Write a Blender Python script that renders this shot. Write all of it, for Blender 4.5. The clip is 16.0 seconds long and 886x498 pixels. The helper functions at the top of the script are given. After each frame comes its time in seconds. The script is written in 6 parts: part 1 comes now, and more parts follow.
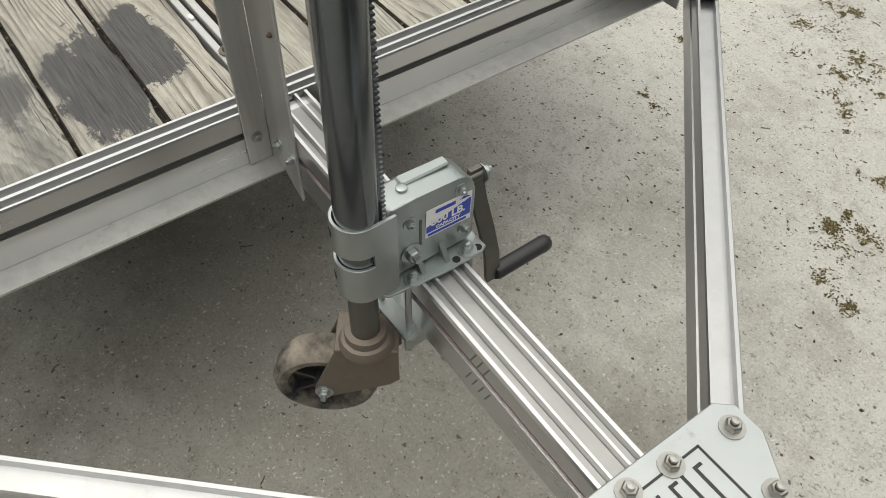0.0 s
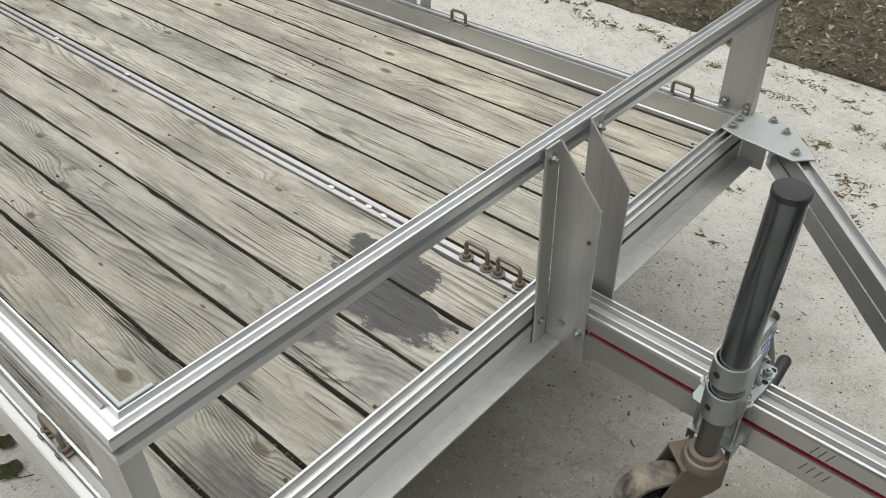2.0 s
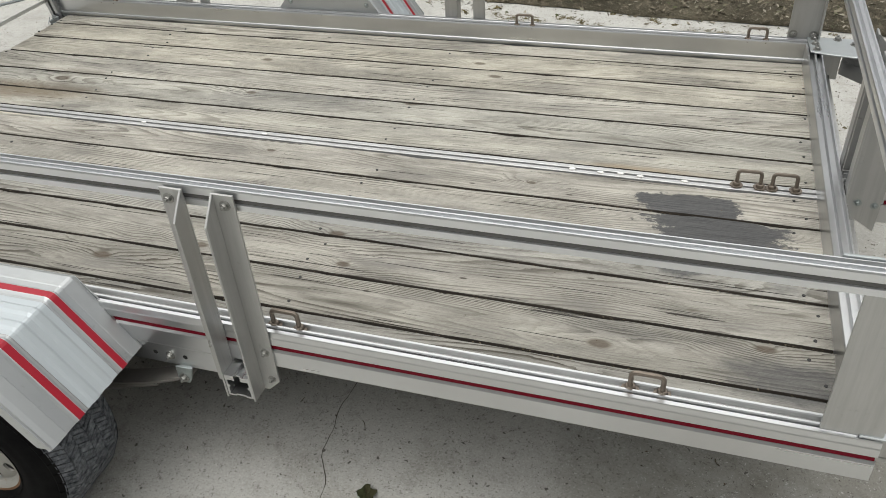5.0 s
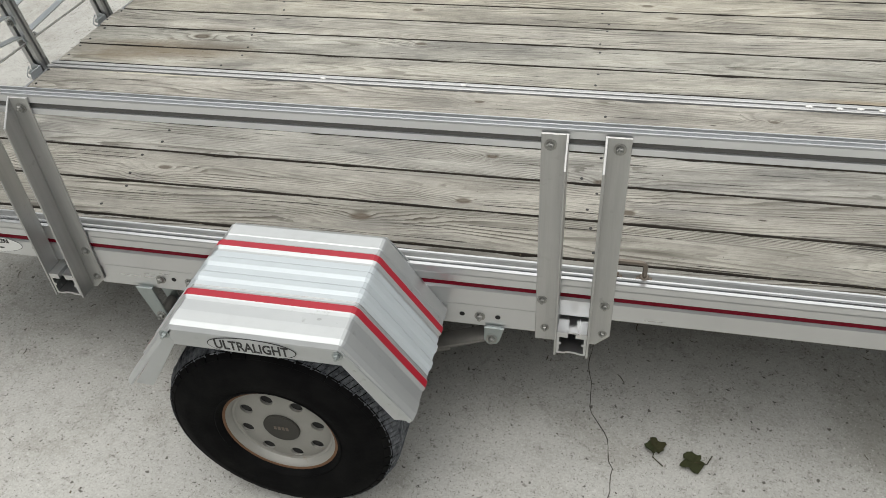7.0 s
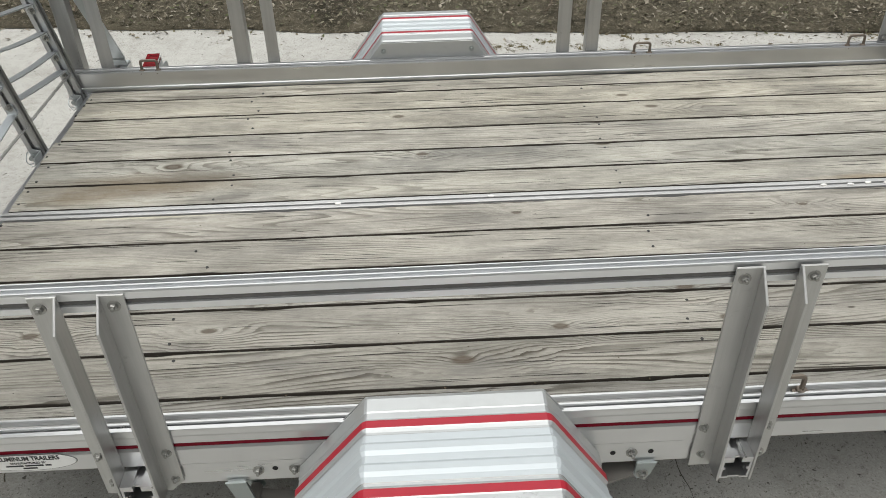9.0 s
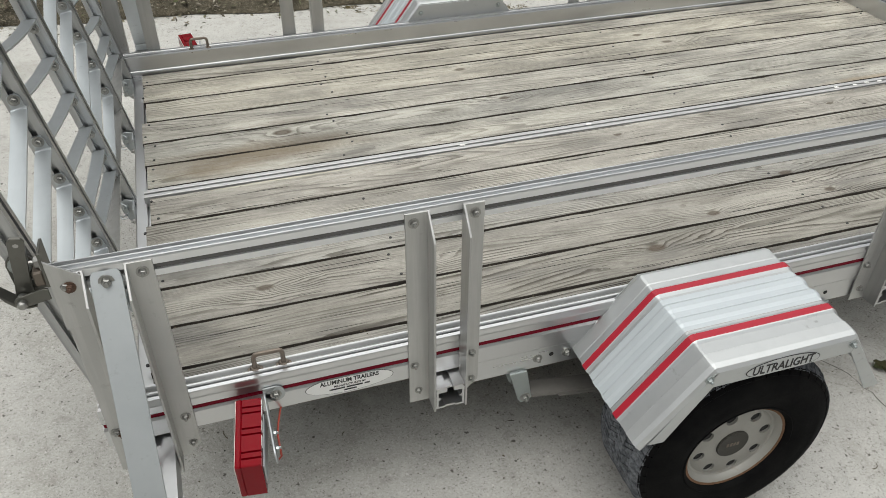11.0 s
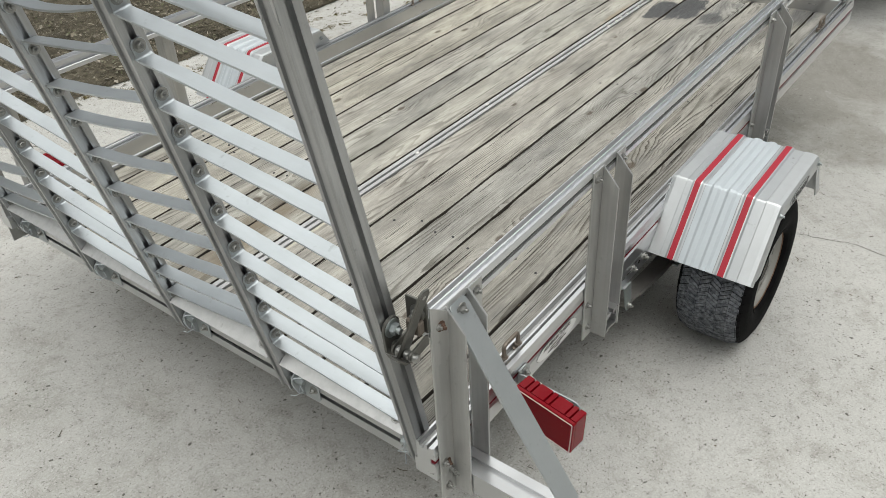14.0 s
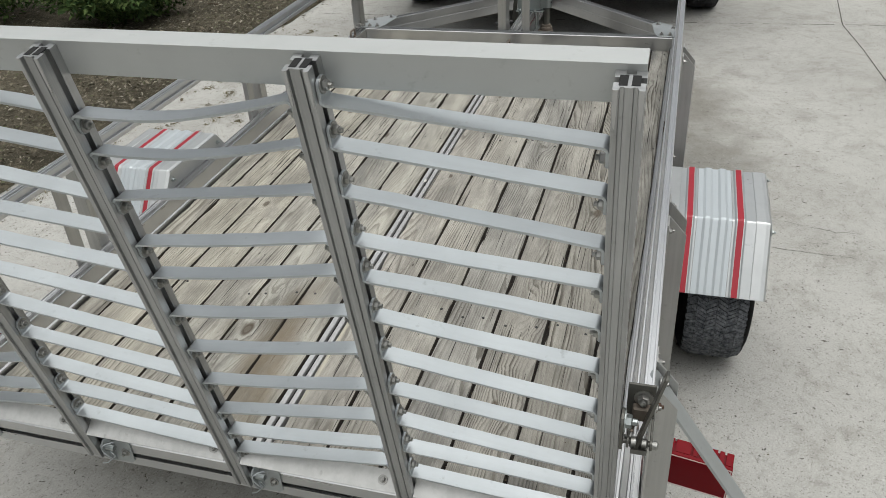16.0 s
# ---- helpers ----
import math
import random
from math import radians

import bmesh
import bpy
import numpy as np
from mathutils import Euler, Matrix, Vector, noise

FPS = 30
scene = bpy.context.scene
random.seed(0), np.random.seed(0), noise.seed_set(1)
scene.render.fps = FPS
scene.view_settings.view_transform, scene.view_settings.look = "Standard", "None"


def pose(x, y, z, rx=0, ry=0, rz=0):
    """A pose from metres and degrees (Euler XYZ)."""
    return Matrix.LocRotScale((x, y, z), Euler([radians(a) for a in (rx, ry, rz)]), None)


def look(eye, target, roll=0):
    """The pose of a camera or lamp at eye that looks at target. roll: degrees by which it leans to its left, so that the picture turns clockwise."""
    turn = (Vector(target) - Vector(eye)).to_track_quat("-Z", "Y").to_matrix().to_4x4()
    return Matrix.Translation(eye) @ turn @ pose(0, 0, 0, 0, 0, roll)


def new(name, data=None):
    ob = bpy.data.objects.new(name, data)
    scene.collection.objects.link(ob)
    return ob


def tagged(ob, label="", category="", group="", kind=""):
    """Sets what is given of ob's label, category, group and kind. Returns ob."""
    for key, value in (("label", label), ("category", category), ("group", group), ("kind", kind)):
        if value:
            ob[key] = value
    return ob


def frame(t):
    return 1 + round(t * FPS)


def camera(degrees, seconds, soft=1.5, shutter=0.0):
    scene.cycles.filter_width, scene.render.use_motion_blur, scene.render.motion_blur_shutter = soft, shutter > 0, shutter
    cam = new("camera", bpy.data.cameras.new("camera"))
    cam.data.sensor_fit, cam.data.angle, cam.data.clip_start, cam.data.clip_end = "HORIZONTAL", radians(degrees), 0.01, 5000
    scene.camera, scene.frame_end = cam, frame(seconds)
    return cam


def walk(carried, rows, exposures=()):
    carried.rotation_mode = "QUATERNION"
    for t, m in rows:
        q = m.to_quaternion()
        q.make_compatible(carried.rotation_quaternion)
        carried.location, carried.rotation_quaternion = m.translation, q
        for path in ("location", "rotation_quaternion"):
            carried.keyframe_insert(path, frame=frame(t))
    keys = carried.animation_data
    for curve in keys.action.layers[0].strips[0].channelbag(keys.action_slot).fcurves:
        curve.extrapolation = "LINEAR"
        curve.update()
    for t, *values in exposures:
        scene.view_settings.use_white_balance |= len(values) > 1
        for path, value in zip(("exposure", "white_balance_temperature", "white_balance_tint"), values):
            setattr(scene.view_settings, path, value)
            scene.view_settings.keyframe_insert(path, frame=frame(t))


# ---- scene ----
cam = camera(58.3, 16.0, 0.58)
# the trailer stands nose-high on level concrete: its frame in the world
RIG = pose(0, 0, 0.405, 0, -2.4, 0)
PATH = [
    (0, (4.160, 0.515, 0.864), (3.119, 1.298, -0.653), 1.42),
    (0.5, (4.191, 0.389, 0.987), (3.092, 1.241, -0.450), 1.92),
    (1, (4.180, 0.158, 1.063), (3.068, 1.130, -0.286), 1.38),
    (1.5, (4.084, -0.021, 1.099), (2.977, 1.041, -0.183), 0.28),
    (2, (3.869, -0.135, 1.129), (2.804, 1.015, -0.114), -1.48),
    (2.5, (3.710, -0.346, 1.126), (2.737, 0.900, -0.100), -3.87),
    (3, (3.583, -0.608, 1.173), (2.717, 0.725, -0.041), -6.04),
    (3.2, (3.533, -0.649, 1.182), (2.711, 0.716, -0.027), -6.73),
    (5.3, (2.681, -1.108, 1.208), (2.163, 0.404, 0.005), -3.41),
    (5.5, (2.600, -1.132, 1.197), (2.085, 0.376, -0.012), -3.10),
    (6, (2.372, -1.129, 1.187), (1.867, 0.359, -0.049), -2.95),
    (6.5, (2.191, -1.142, 1.171), (1.731, 0.337, -0.096), -3.15),
    (7, (1.984, -1.215, 1.177), (1.599, 0.273, -0.103), -3.81),
    (7.5, (1.823, -1.246, 1.193), (1.541, 0.258, -0.094), -3.80),
    (8, (1.670, -1.137, 1.190), (1.501, 0.404, -0.073), -3.31),
    (8.5, (1.515, -1.008, 1.244), (1.461, 0.569, 0.015), -2.26),
    (9, (1.322, -1.055, 1.266), (1.373, 0.558, 0.084), -1.32),
    (9.5, (1.048, -1.203, 1.291), (1.182, 0.419, 0.128), -0.67),
    (10, (0.811, -1.232, 1.269), (1.035, 0.369, 0.092), 0.41),
    (10.2, (0.719, -1.228, 1.267), (0.981, 0.363, 0.084), 0.49),
    (12.3, (-0.168, -1.063, 1.300), (0.717, 0.226, 0.052), -1.06),
    (12.5, (-0.232, -1.031, 1.289), (0.697, 0.222, 0.038), -1.48),
    (13, (-0.546, -1.000, 1.346), (0.499, 0.167, 0.103), -2.36),
    (13.5, (-0.746, -0.914, 1.378), (0.408, 0.184, 0.168), -2.95),
    (14, (-0.815, -0.710, 1.378), (0.446, 0.309, 0.207), -3.35),
    (14.5, (-0.883, -0.531, 1.383), (0.481, 0.385, 0.243), -3.78),
    (15, (-1.044, -0.320, 1.412), (0.417, 0.472, 0.300), -3.98),
    (15.5, (-1.125, -0.151, 1.433), (0.416, 0.504, 0.339), -4.06),
    (16, (-1.069, 0.031, 1.432), (0.538, 0.548, 0.359), -3.76),
]
walk(cam, [(t, RIG @ look(eye, target, roll)) for t, eye, target, roll in PATH],
     exposures=[(0, 0.03, 6800, 8), (2, 0.02, 6590, 8), (3, -0.02, 6540, 9), (5, -0.02, 6500, 9), (10, -0.04, 6480, 9), (12.5, -0.02, 6480, 9), (13.2, 0, 6480, 9), (14.5, -0.07, 6430, 8), (15, -0.20, 6430, 8), (16, -0.28, 6420, 9)])

# ---- light ----
world = bpy.data.worlds.new("sky")
scene.world = world
world.use_nodes = True
wn = world.node_tree
wn.nodes.clear()
sky = wn.nodes.new("ShaderNodeTexSky")
sky.sky_type, sky.sun_disc = "NISHITA", False
sky.sun_elevation, sky.sun_rotation = radians(75), radians(210)
sky.air_density, sky.dust_density, sky.ozone_density = 1.0, 6.0, 1.0
soft = wn.nodes.new("ShaderNodeHueSaturation")
soft.inputs["Saturation"].default_value = 0.22
back = wn.nodes.new("ShaderNodeBackground")
back.inputs["Strength"].default_value = 0.105
wout = wn.nodes.new("ShaderNodeOutputWorld")
wn.links.new(sky.outputs[0], soft.inputs["Color"])
wn.links.new(soft.outputs[0], back.inputs["Color"])
wn.links.new(back.outputs[0], wout.inputs["Surface"])
sun = new("sun", bpy.data.lights.new("sun", "SUN"))
sun.data.energy, sun.data.angle, sun.data.color = 2.75, radians(110), (1.0, 0.995, 0.955)
sun.matrix_world = look((-0.6, 0.3, 6.0), (0.0, 0.0, 0.0))
scene.view_settings.exposure = 0.0


# ---- materials ----
class Nodes:
    """A small writer for node materials."""

    def __init__(self, name):
        self.mat = bpy.data.materials.new(name)
        self.mat.use_nodes = True
        self.t = self.mat.node_tree
        self.bsdf = self.t.nodes["Principled BSDF"]

    def add(self, kind, **values):
        n = self.t.nodes.new(kind)
        for key, v in values.items():
            if key == "operation":
                n.operation = v
            elif key == "blend_type":
                n.blend_type = v
            elif key == "data_type":
                n.data_type = v
            else:
                n.inputs[key.replace("_", " ")].default_value = v
        return n

    def link(self, a, b):
        self.t.links.new(a, b)

    def coords(self, which="Object"):
        return self.add("ShaderNodeTexCoord").outputs[which]

    def scaled(self, vec, scale, offset=None):
        m = self.add("ShaderNodeMapping")
        m.inputs["Scale"].default_value = scale
        self.link(vec, m.inputs["Vector"])
        if offset is not None:
            self.link(offset, m.inputs["Location"])
        return m.outputs[0]

    def noise(self, vec, scale, detail=4.0, rough=0.55, distort=0.0):
        n = self.add("ShaderNodeTexNoise", Scale=scale, Detail=detail, Roughness=rough, Distortion=distort)
        if vec is not None:
            self.link(vec, n.inputs["Vector"])
        return n.outputs["Fac"]

    def ramp(self, fac, *stops):
        r = self.add("ShaderNodeValToRGB")
        el = r.color_ramp.elements
        while len(el) < len(stops):
            el.new(0.5)
        for e, (pos, col) in zip(el, stops):
            e.position = pos
            e.color = (*col, 1) if len(col) == 3 else col
        self.link(fac, r.inputs[0])
        return r.outputs[0]

    def mix(self, fac, a, b, blend="MIX"):
        m = self.add("ShaderNodeMix", data_type="RGBA", blend_type=blend)
        for sock, v in ((m.inputs[0], fac), (m.inputs[6], a), (m.inputs[7], b)):
            if isinstance(v, (int, float)):
                sock.default_value = v
            elif isinstance(v, tuple):
                sock.default_value = (*v, 1)
            else:
                self.link(v, sock)
        return m.outputs[2]

    def math(self, op, a, b=0.0, c=0.0):
        m = self.add("ShaderNodeMath", operation=op)
        for sock, v in zip(m.inputs, (a, b, c)):
            if isinstance(v, (int, float)):
                sock.default_value = v
            else:
                self.link(v, sock)
        return m.outputs[0]

    def bump(self, height, strength, distance=0.002, onto=None):
        b = self.add("ShaderNodeBump", Strength=strength, Distance=distance)
        self.link(height, b.inputs["Height"])
        if onto is not None:
            self.link(onto, b.inputs["Normal"])
        return b.outputs[0]

    def done(self, color=None, rough=None, metal=None, normal=None, spec=None):
        for name, v in (("Base Color", color), ("Roughness", rough), ("Metallic", metal), ("Normal", normal), ("Specular IOR Level", spec)):
            if v is None:
                continue
            s = self.bsdf.inputs[name]
            if isinstance(v, (int, float)):
                s.default_value = v
            elif isinstance(v, tuple):
                s.default_value = (*v, 1)
            else:
                self.link(v, s)
        return self.mat


BLACK, WHITE = (0, 0, 0), (1, 1, 1)


def metal(name, dark, light, rough=(0.3, 0.5), metallic=1.0, along=(1, 1, 1), grime=0.35, grime_col=(0.16, 0.15, 0.13), streaks=0.0, streak_col=(0.10, 0.10, 0.10)):
    m = Nodes(name)
    c = m.coords()
    streak = m.noise(m.scaled(c, along), 40, 3)
    cloud = m.noise(c, 7, 5, 0.6)
    col = m.mix(cloud, dark, light)
    if streaks:
        long = m.noise(m.scaled(c, tuple(a * 1.5 for a in along)), 26, 5, 0.7)
        col = m.mix(m.math("MULTIPLY", m.ramp(long, (0.44, BLACK), (0.60, WHITE)), streaks), col, streak_col)
    spots = m.ramp(m.noise(c, 60, 3, 0.6), (0.60, BLACK), (0.72, WHITE))
    patch = m.ramp(m.noise(c, 9, 4, 0.7), (0.48, BLACK), (0.75, WHITE))
    dirt = m.math("MULTIPLY", m.math("MULTIPLY", spots, patch), grime)
    col = m.mix(dirt, col, grime_col)
    r = m.math("MULTIPLY_ADD", streak, rough[1] - rough[0], rough[0])
    r = m.math("MULTIPLY_ADD", dirt, 0.4, r)
    return m.done(col, r, metallic, m.bump(m.noise(m.scaled(c, along), 160, 2), 0.004, 0.0005))


def plain(name, col, rough=0.5, metallic=0.0, var=0.25, bump=0.15, scale=60, spec=None):
    m = Nodes(name)
    c = m.coords()
    a = m.noise(c, scale, 4)
    b = m.noise(c, scale / 9, 4)
    v = m.math("MULTIPLY_ADD", m.math("ADD", a, b), var, 1 - var)
    col = m.mix(1.0, col, m.ramp(v, (0.0, BLACK), (1.0, WHITE)), "MULTIPLY")
    return m.done(col, m.math("MULTIPLY_ADD", b, 0.2, rough - 0.1), metallic, m.bump(a, bump, 0.001), spec)


ALU = metal("mill_aluminium", (0.54, 0.545, 0.548), (0.66, 0.665, 0.668), (0.24, 0.34), 0.95, (0.05, 1, 1), 0.06, streaks=0.02, streak_col=(0.3, 0.3, 0.3))
ALU_RAIL = metal("bright_rail_aluminium", (0.64, 0.65, 0.66), (0.76, 0.77, 0.78), (0.26, 0.36), 0.88, (0.05, 0.05, 1), 0.1, streaks=0.05, streak_col=(0.35, 0.35, 0.36))
ALU_Y = metal("mill_aluminium_crosswise", (0.50, 0.505, 0.508), (0.62, 0.625, 0.628), (0.24, 0.34), 0.95, (1, 0.05, 1), 0.06, streaks=0.02, streak_col=(0.3, 0.3, 0.3))
ALU_Z = metal("grey_aluminium_upright", (0.43, 0.43, 0.42), (0.53, 0.53, 0.515), (0.34, 0.48), 0.8, (1, 1, 0.05), 0.5, streaks=0.2, streak_col=(0.25, 0.25, 0.24))
ALU_PLATE = metal("oxidised_aluminium_plate", (0.36, 0.385, 0.39), (0.48, 0.505, 0.51), (0.36, 0.52), 0.7, (1, 1, 1), 0.5)
ALU_BAR = metal("bright_aluminium_bar", (0.40, 0.43, 0.445), (0.56, 0.595, 0.61), (0.28, 0.42), 0.72, (1, 0.05, 1), 0.5, (0.2, 0.2, 0.2), 0.25, (0.42, 0.44, 0.45))
ALU_ARM = metal("dull_aluminium_arm", (0.40, 0.405, 0.41), (0.52, 0.525, 0.53), (0.28, 0.40), 0.9, (1, 1, 1), 0.3, streaks=0.1, streak_col=(0.3, 0.3, 0.3))
ALU_FENDER = metal("fender_aluminium", (0.42, 0.435, 0.437), (0.53, 0.545, 0.548), (0.34, 0.48), 0.7, (0.05, 1, 1), 0.7)
GATEBAR = metal("pale_gate_bar", (0.43, 0.445, 0.435), (0.53, 0.545, 0.535), (0.40, 0.52), 0.45, (1, 0.05, 1), 0.5)
LEVER = metal("worn_grey_steel", (0.085, 0.085, 0.075), (0.185, 0.182, 0.165), (0.35, 0.5), 0.8, (1, 1, 1), 0.7, (0.09, 0.06, 0.04))
STRIP = metal("bright_aluminium_strip", (0.42, 0.42, 0.415), (0.56, 0.56, 0.555), (0.34, 0.46), 0.5, (0.05, 1, 1), 0.3)
STILE = metal("streaked_grey_stile", (0.36, 0.366, 0.366), (0.52, 0.527, 0.53), (0.26, 0.40), 0.9, (1, 1, 0.04), 0.4, streaks=0.25, streak_col=(0.13, 0.13, 0.13))
ZINC = metal("zinc_plated_steel", (0.30, 0.33, 0.33), (0.44, 0.47, 0.46), (0.28, 0.46), 0.9, (1, 1, 1), 0.5)
GALV = metal("galvanised_steel", (0.29, 0.325, 0.32), (0.41, 0.445, 0.44), (0.32, 0.5), 0.85, (1, 1, 1), 0.35)
BOLT = metal("bolt_steel", (0.24, 0.24, 0.225), (0.42, 0.42, 0.40), (0.28, 0.46), 0.9, (1, 1, 1), 0.7, (0.22, 0.14, 0.08))
RUST = plain("rusty_steel", (0.105, 0.062, 0.042), 0.8, 0.2, 0.35, 0.4, 120)
RINGS = plain("tarnished_ring_steel", (0.20, 0.17, 0.14), 0.5, 0.7, 0.3, 0.3, 120)
TUBE = metal("blackened_steel_tube", (0.06, 0.066, 0.07), (0.19, 0.205, 0.215), (0.12, 0.26), 0.9, (1, 1, 0.05), 0.5, (0.06, 0.05, 0.04))
FORK = plain("dirty_brown_steel", (0.16, 0.135, 0.11), 0.6, 0.5, 0.3, 0.3, 90)
BLACKP = plain("black_plastic", (0.018, 0.018, 0.02), 0.45, 0.0, 0.2, 0.1)
RED = plain("red_paint", (0.33, 0.008, 0.022), 0.42, 0.0, 0.35, 0.05, 25)
REDLINE = plain("dark_red_stripe", (0.16, 0.003, 0.014), 0.5, 0.0, 0.2, 0.05, 40, 0.12)
BLUEWHITE = plain("pale_blue_white_paint", (0.47, 0.51, 0.53), 0.4, 0.25, 0.1, 0.05, 18)
WHITEP = plain("white_sticker", (0.75, 0.75, 0.73), 0.5, 0.0, 0.12, 0.05)
STICKER = plain("silver_white_sticker", (0.72, 0.725, 0.71), 0.4, 0.2, 0.1, 0.02)
BLUEP = plain("blue_print", (0.03, 0.07, 0.42), 0.5, 0.0, 0.1, 0.05)
INK = plain("black_print", (0.02, 0.02, 0.02), 0.6, 0.0, 0.1, 0.05)
RIM = metal("cream_steel_rim", (0.22, 0.215, 0.195), (0.31, 0.305, 0.28), (0.42, 0.58), 0.2, (1, 1, 1), 0.8, (0.20, 0.11, 0.05))
# dim grey metal; on channel floors it paints their shade
CHANNEL = metal("dim_groove_grey", (0.26, 0.26, 0.255), (0.44, 0.44, 0.43), (0.38, 0.5), 0.7, (0.05, 1, 1), 0.5)
# dim grey that paints shade inside the rail and front beam slots
RAILSLOT = plain("dim_rail_slot", (0.135, 0.132, 0.125), 0.6, 0.4, 0.4, 0.3, 50)
CONCRETE_HOLE = plain("pale_lever_hole", (0.40, 0.39, 0.37), 0.8)
# near-black that paints the shade inside holes, slots and hollow ends
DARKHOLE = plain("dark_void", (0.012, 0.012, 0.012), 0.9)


def red_lens():
    m = Nodes("red_plastic_lens")
    c = m.coords()
    d = m.noise(c, 60, 4)
    f = m.ramp(m.noise(c, 25, 4, 0.6), (0.55, BLACK), (0.72, WHITE))
    col = m.mix(m.math("MULTIPLY", f, 0.25), (0.165, 0.0008, 0.005), (0.18, 0.015, 0.015))
    return m.done(col, m.math("MULTIPLY_ADD", d, 0.2, 0.12), 0.0, m.bump(d, 0.03, 0.001), 0.16)


LENS = red_lens()


def rubber(name, dark, light, rough=0.75, spec=0.2, scale=14):
    m = Nodes(name)
    c = m.coords()
    a, b = m.noise(c, scale, 5, 0.65), m.noise(c, 160, 3)
    col = m.mix(m.ramp(a, (0.35, BLACK), (0.7, WHITE)), dark, light)
    return m.done(col, m.math("MULTIPLY_ADD", b, 0.2, rough - 0.1), 0.0, m.bump(b, 0.3, 0.001), spec)


SIDEWALL = rubber("tyre_sidewall_rubber", (0.003, 0.003, 0.0034), (0.008, 0.008, 0.0078), 0.75, 0.05)
TREAD = rubber("dusty_tread_rubber", (0.040, 0.044, 0.050), (0.20, 0.21, 0.225), 0.9, 0.2, 70)
CASTER = rubber("dirty_caster_rubber", (0.02, 0.021, 0.024), (0.33, 0.29, 0.235), 0.85)


# the larger knots: place along and across the deck, size
KNOTS = [(1.403, 0.245, 1.2), (1.976, 0.470, 1.0), (0.805, 0.380, 0.8), (0.381, 0.389, 0.9), (1.641, 0.343, 0.9), (1.333, 1.195, 0.9), (1.923, 1.220, 1.0), (0.542, 1.172, 1.3),
         (1.256, 1.467, 0.9), (1.595, 0.836, 0.6), (2.150, 1.474, 1.0), (2.696, 0.219, 1.1), (3.034, 0.284, 1.0), (2.043, 0.350, 0.8), (1.680, 0.550, 0.7), (2.068, 1.574, 0.9), (2.866, 0.531, 1.2), (2.420, 0.820, 0.6)]


def timber():
    """Weathered pressure-treated pine: grey fibres, cathedral grain, knots, checks, and a dark oil stain near the front."""
    m = Nodes("weathered_pine")
    obj = m.coords()
    info = m.add("ShaderNodeObjectInfo")
    rnd = info.outputs["Random"]
    shift = m.add("ShaderNodeCombineXYZ")
    for k, amount in enumerate((37.0, 0.11, 23.0)):
        m.link(m.math("MULTIPLY", rnd, amount), shift.inputs[k])
    moved = m.add("ShaderNodeVectorMath", operation="ADD")
    m.link(obj, moved.inputs[0])
    m.link(shift.outputs[0], moved.inputs[1])
    v = moved.outputs[0]
    # knots: sparse cells, stretched along the board
    kv = m.scaled(v, (2.1, 6.4, 0.0))
    vor = m.add("ShaderNodeTexVoronoi", Scale=1.0, Randomness=0.85)
    m.link(kv, vor.inputs["Vector"])
    kd = vor.outputs["Distance"]
    pick = m.add("ShaderNodeSeparateColor")
    m.link(vor.outputs["Color"], pick.inputs[0])
    has = m.math("GREATER_THAN", pick.outputs[0], 0.86)
    # knots that stand out, each at its place on the deck
    own = None
    for kx, ky, size in KNOTS:
        off = m.add("ShaderNodeVectorMath", operation="SUBTRACT")
        m.link(obj, off.inputs[0])
        off.inputs[1].default_value = (kx, ky, 0.0)
        wide = m.add("ShaderNodeVectorMath", operation="MULTIPLY")
        m.link(off.outputs[0], wide.inputs[0])
        wide.inputs[1].default_value = (2.1 / size, 4.4 / size, 0.0)
        far = m.add("ShaderNodeVectorMath", operation="LENGTH")
        m.link(wide.outputs[0], far.inputs[0])
        own = far.outputs["Value"] if own is None else m.math("MINIMUM", own, far.outputs["Value"])
    bend = m.noise(m.scaled(v, (5.0, 12.0, 1.0)), 2.0, 3, 0.6)
    kd = m.math("MINIMUM", m.math("ADD", kd, m.math("SUBTRACT", 1.0, has)), own)
    kd = m.math("ADD", kd, m.math("MULTIPLY", m.math("SUBTRACT", bend, 0.5), m.ramp(kd, (0.03, BLACK), (0.25, (0.28, 0.28, 0.28)))))
    swirl = m.ramp(kd, (0.0, WHITE), (0.10, (0.55, 0.55, 0.55)), (0.38, BLACK))
    # growth rings: bands across the board, bent by slow noise and round the knots
    sep = m.add("ShaderNodeSeparateXYZ")
    m.link(v, sep.inputs[0])
    slow = m.noise(m.scaled(v, (0.30, 3.4, 1.0)), 1.5, 2, 0.45)
    warp = m.math("MULTIPLY_ADD", slow, 0.42, m.math("MULTIPLY", swirl, 0.062))
    ring = m.math("ADD", sep.outputs[1], warp)
    wob = m.noise(m.scaled(v, (3.0, 30.0, 10.0)), 2.0, 3, 0.6)
    ring = m.math("MULTIPLY_ADD", wob, 0.007, ring)
    saw = m.math("FRACT", m.math("MULTIPLY", ring, 74.0))
    late = m.ramp(saw, (0.0, BLACK), (0.46, BLACK), (0.80, WHITE), (0.97, WHITE), (1.0, BLACK))
    gate_n = m.noise(m.scaled(v, (1.1, 6.0, 1.0)), 2.6, 3, 0.6)
    late = m.math("MULTIPLY", late, m.ramp(gate_n, (0.42, (0.16, 0.16, 0.16)), (0.62, WHITE)))
    fibre = m.noise(m.scaled(v, (5.0, 260.0, 30.0)), 2.0, 5, 0.75)
    fuzz = m.noise(m.scaled(v, (22.0, 420.0, 60.0)), 2.0, 3, 0.7)
    blotch = m.noise(m.scaled(v, (1.5, 6.5, 1.0)), 2.0, 5, 0.65)
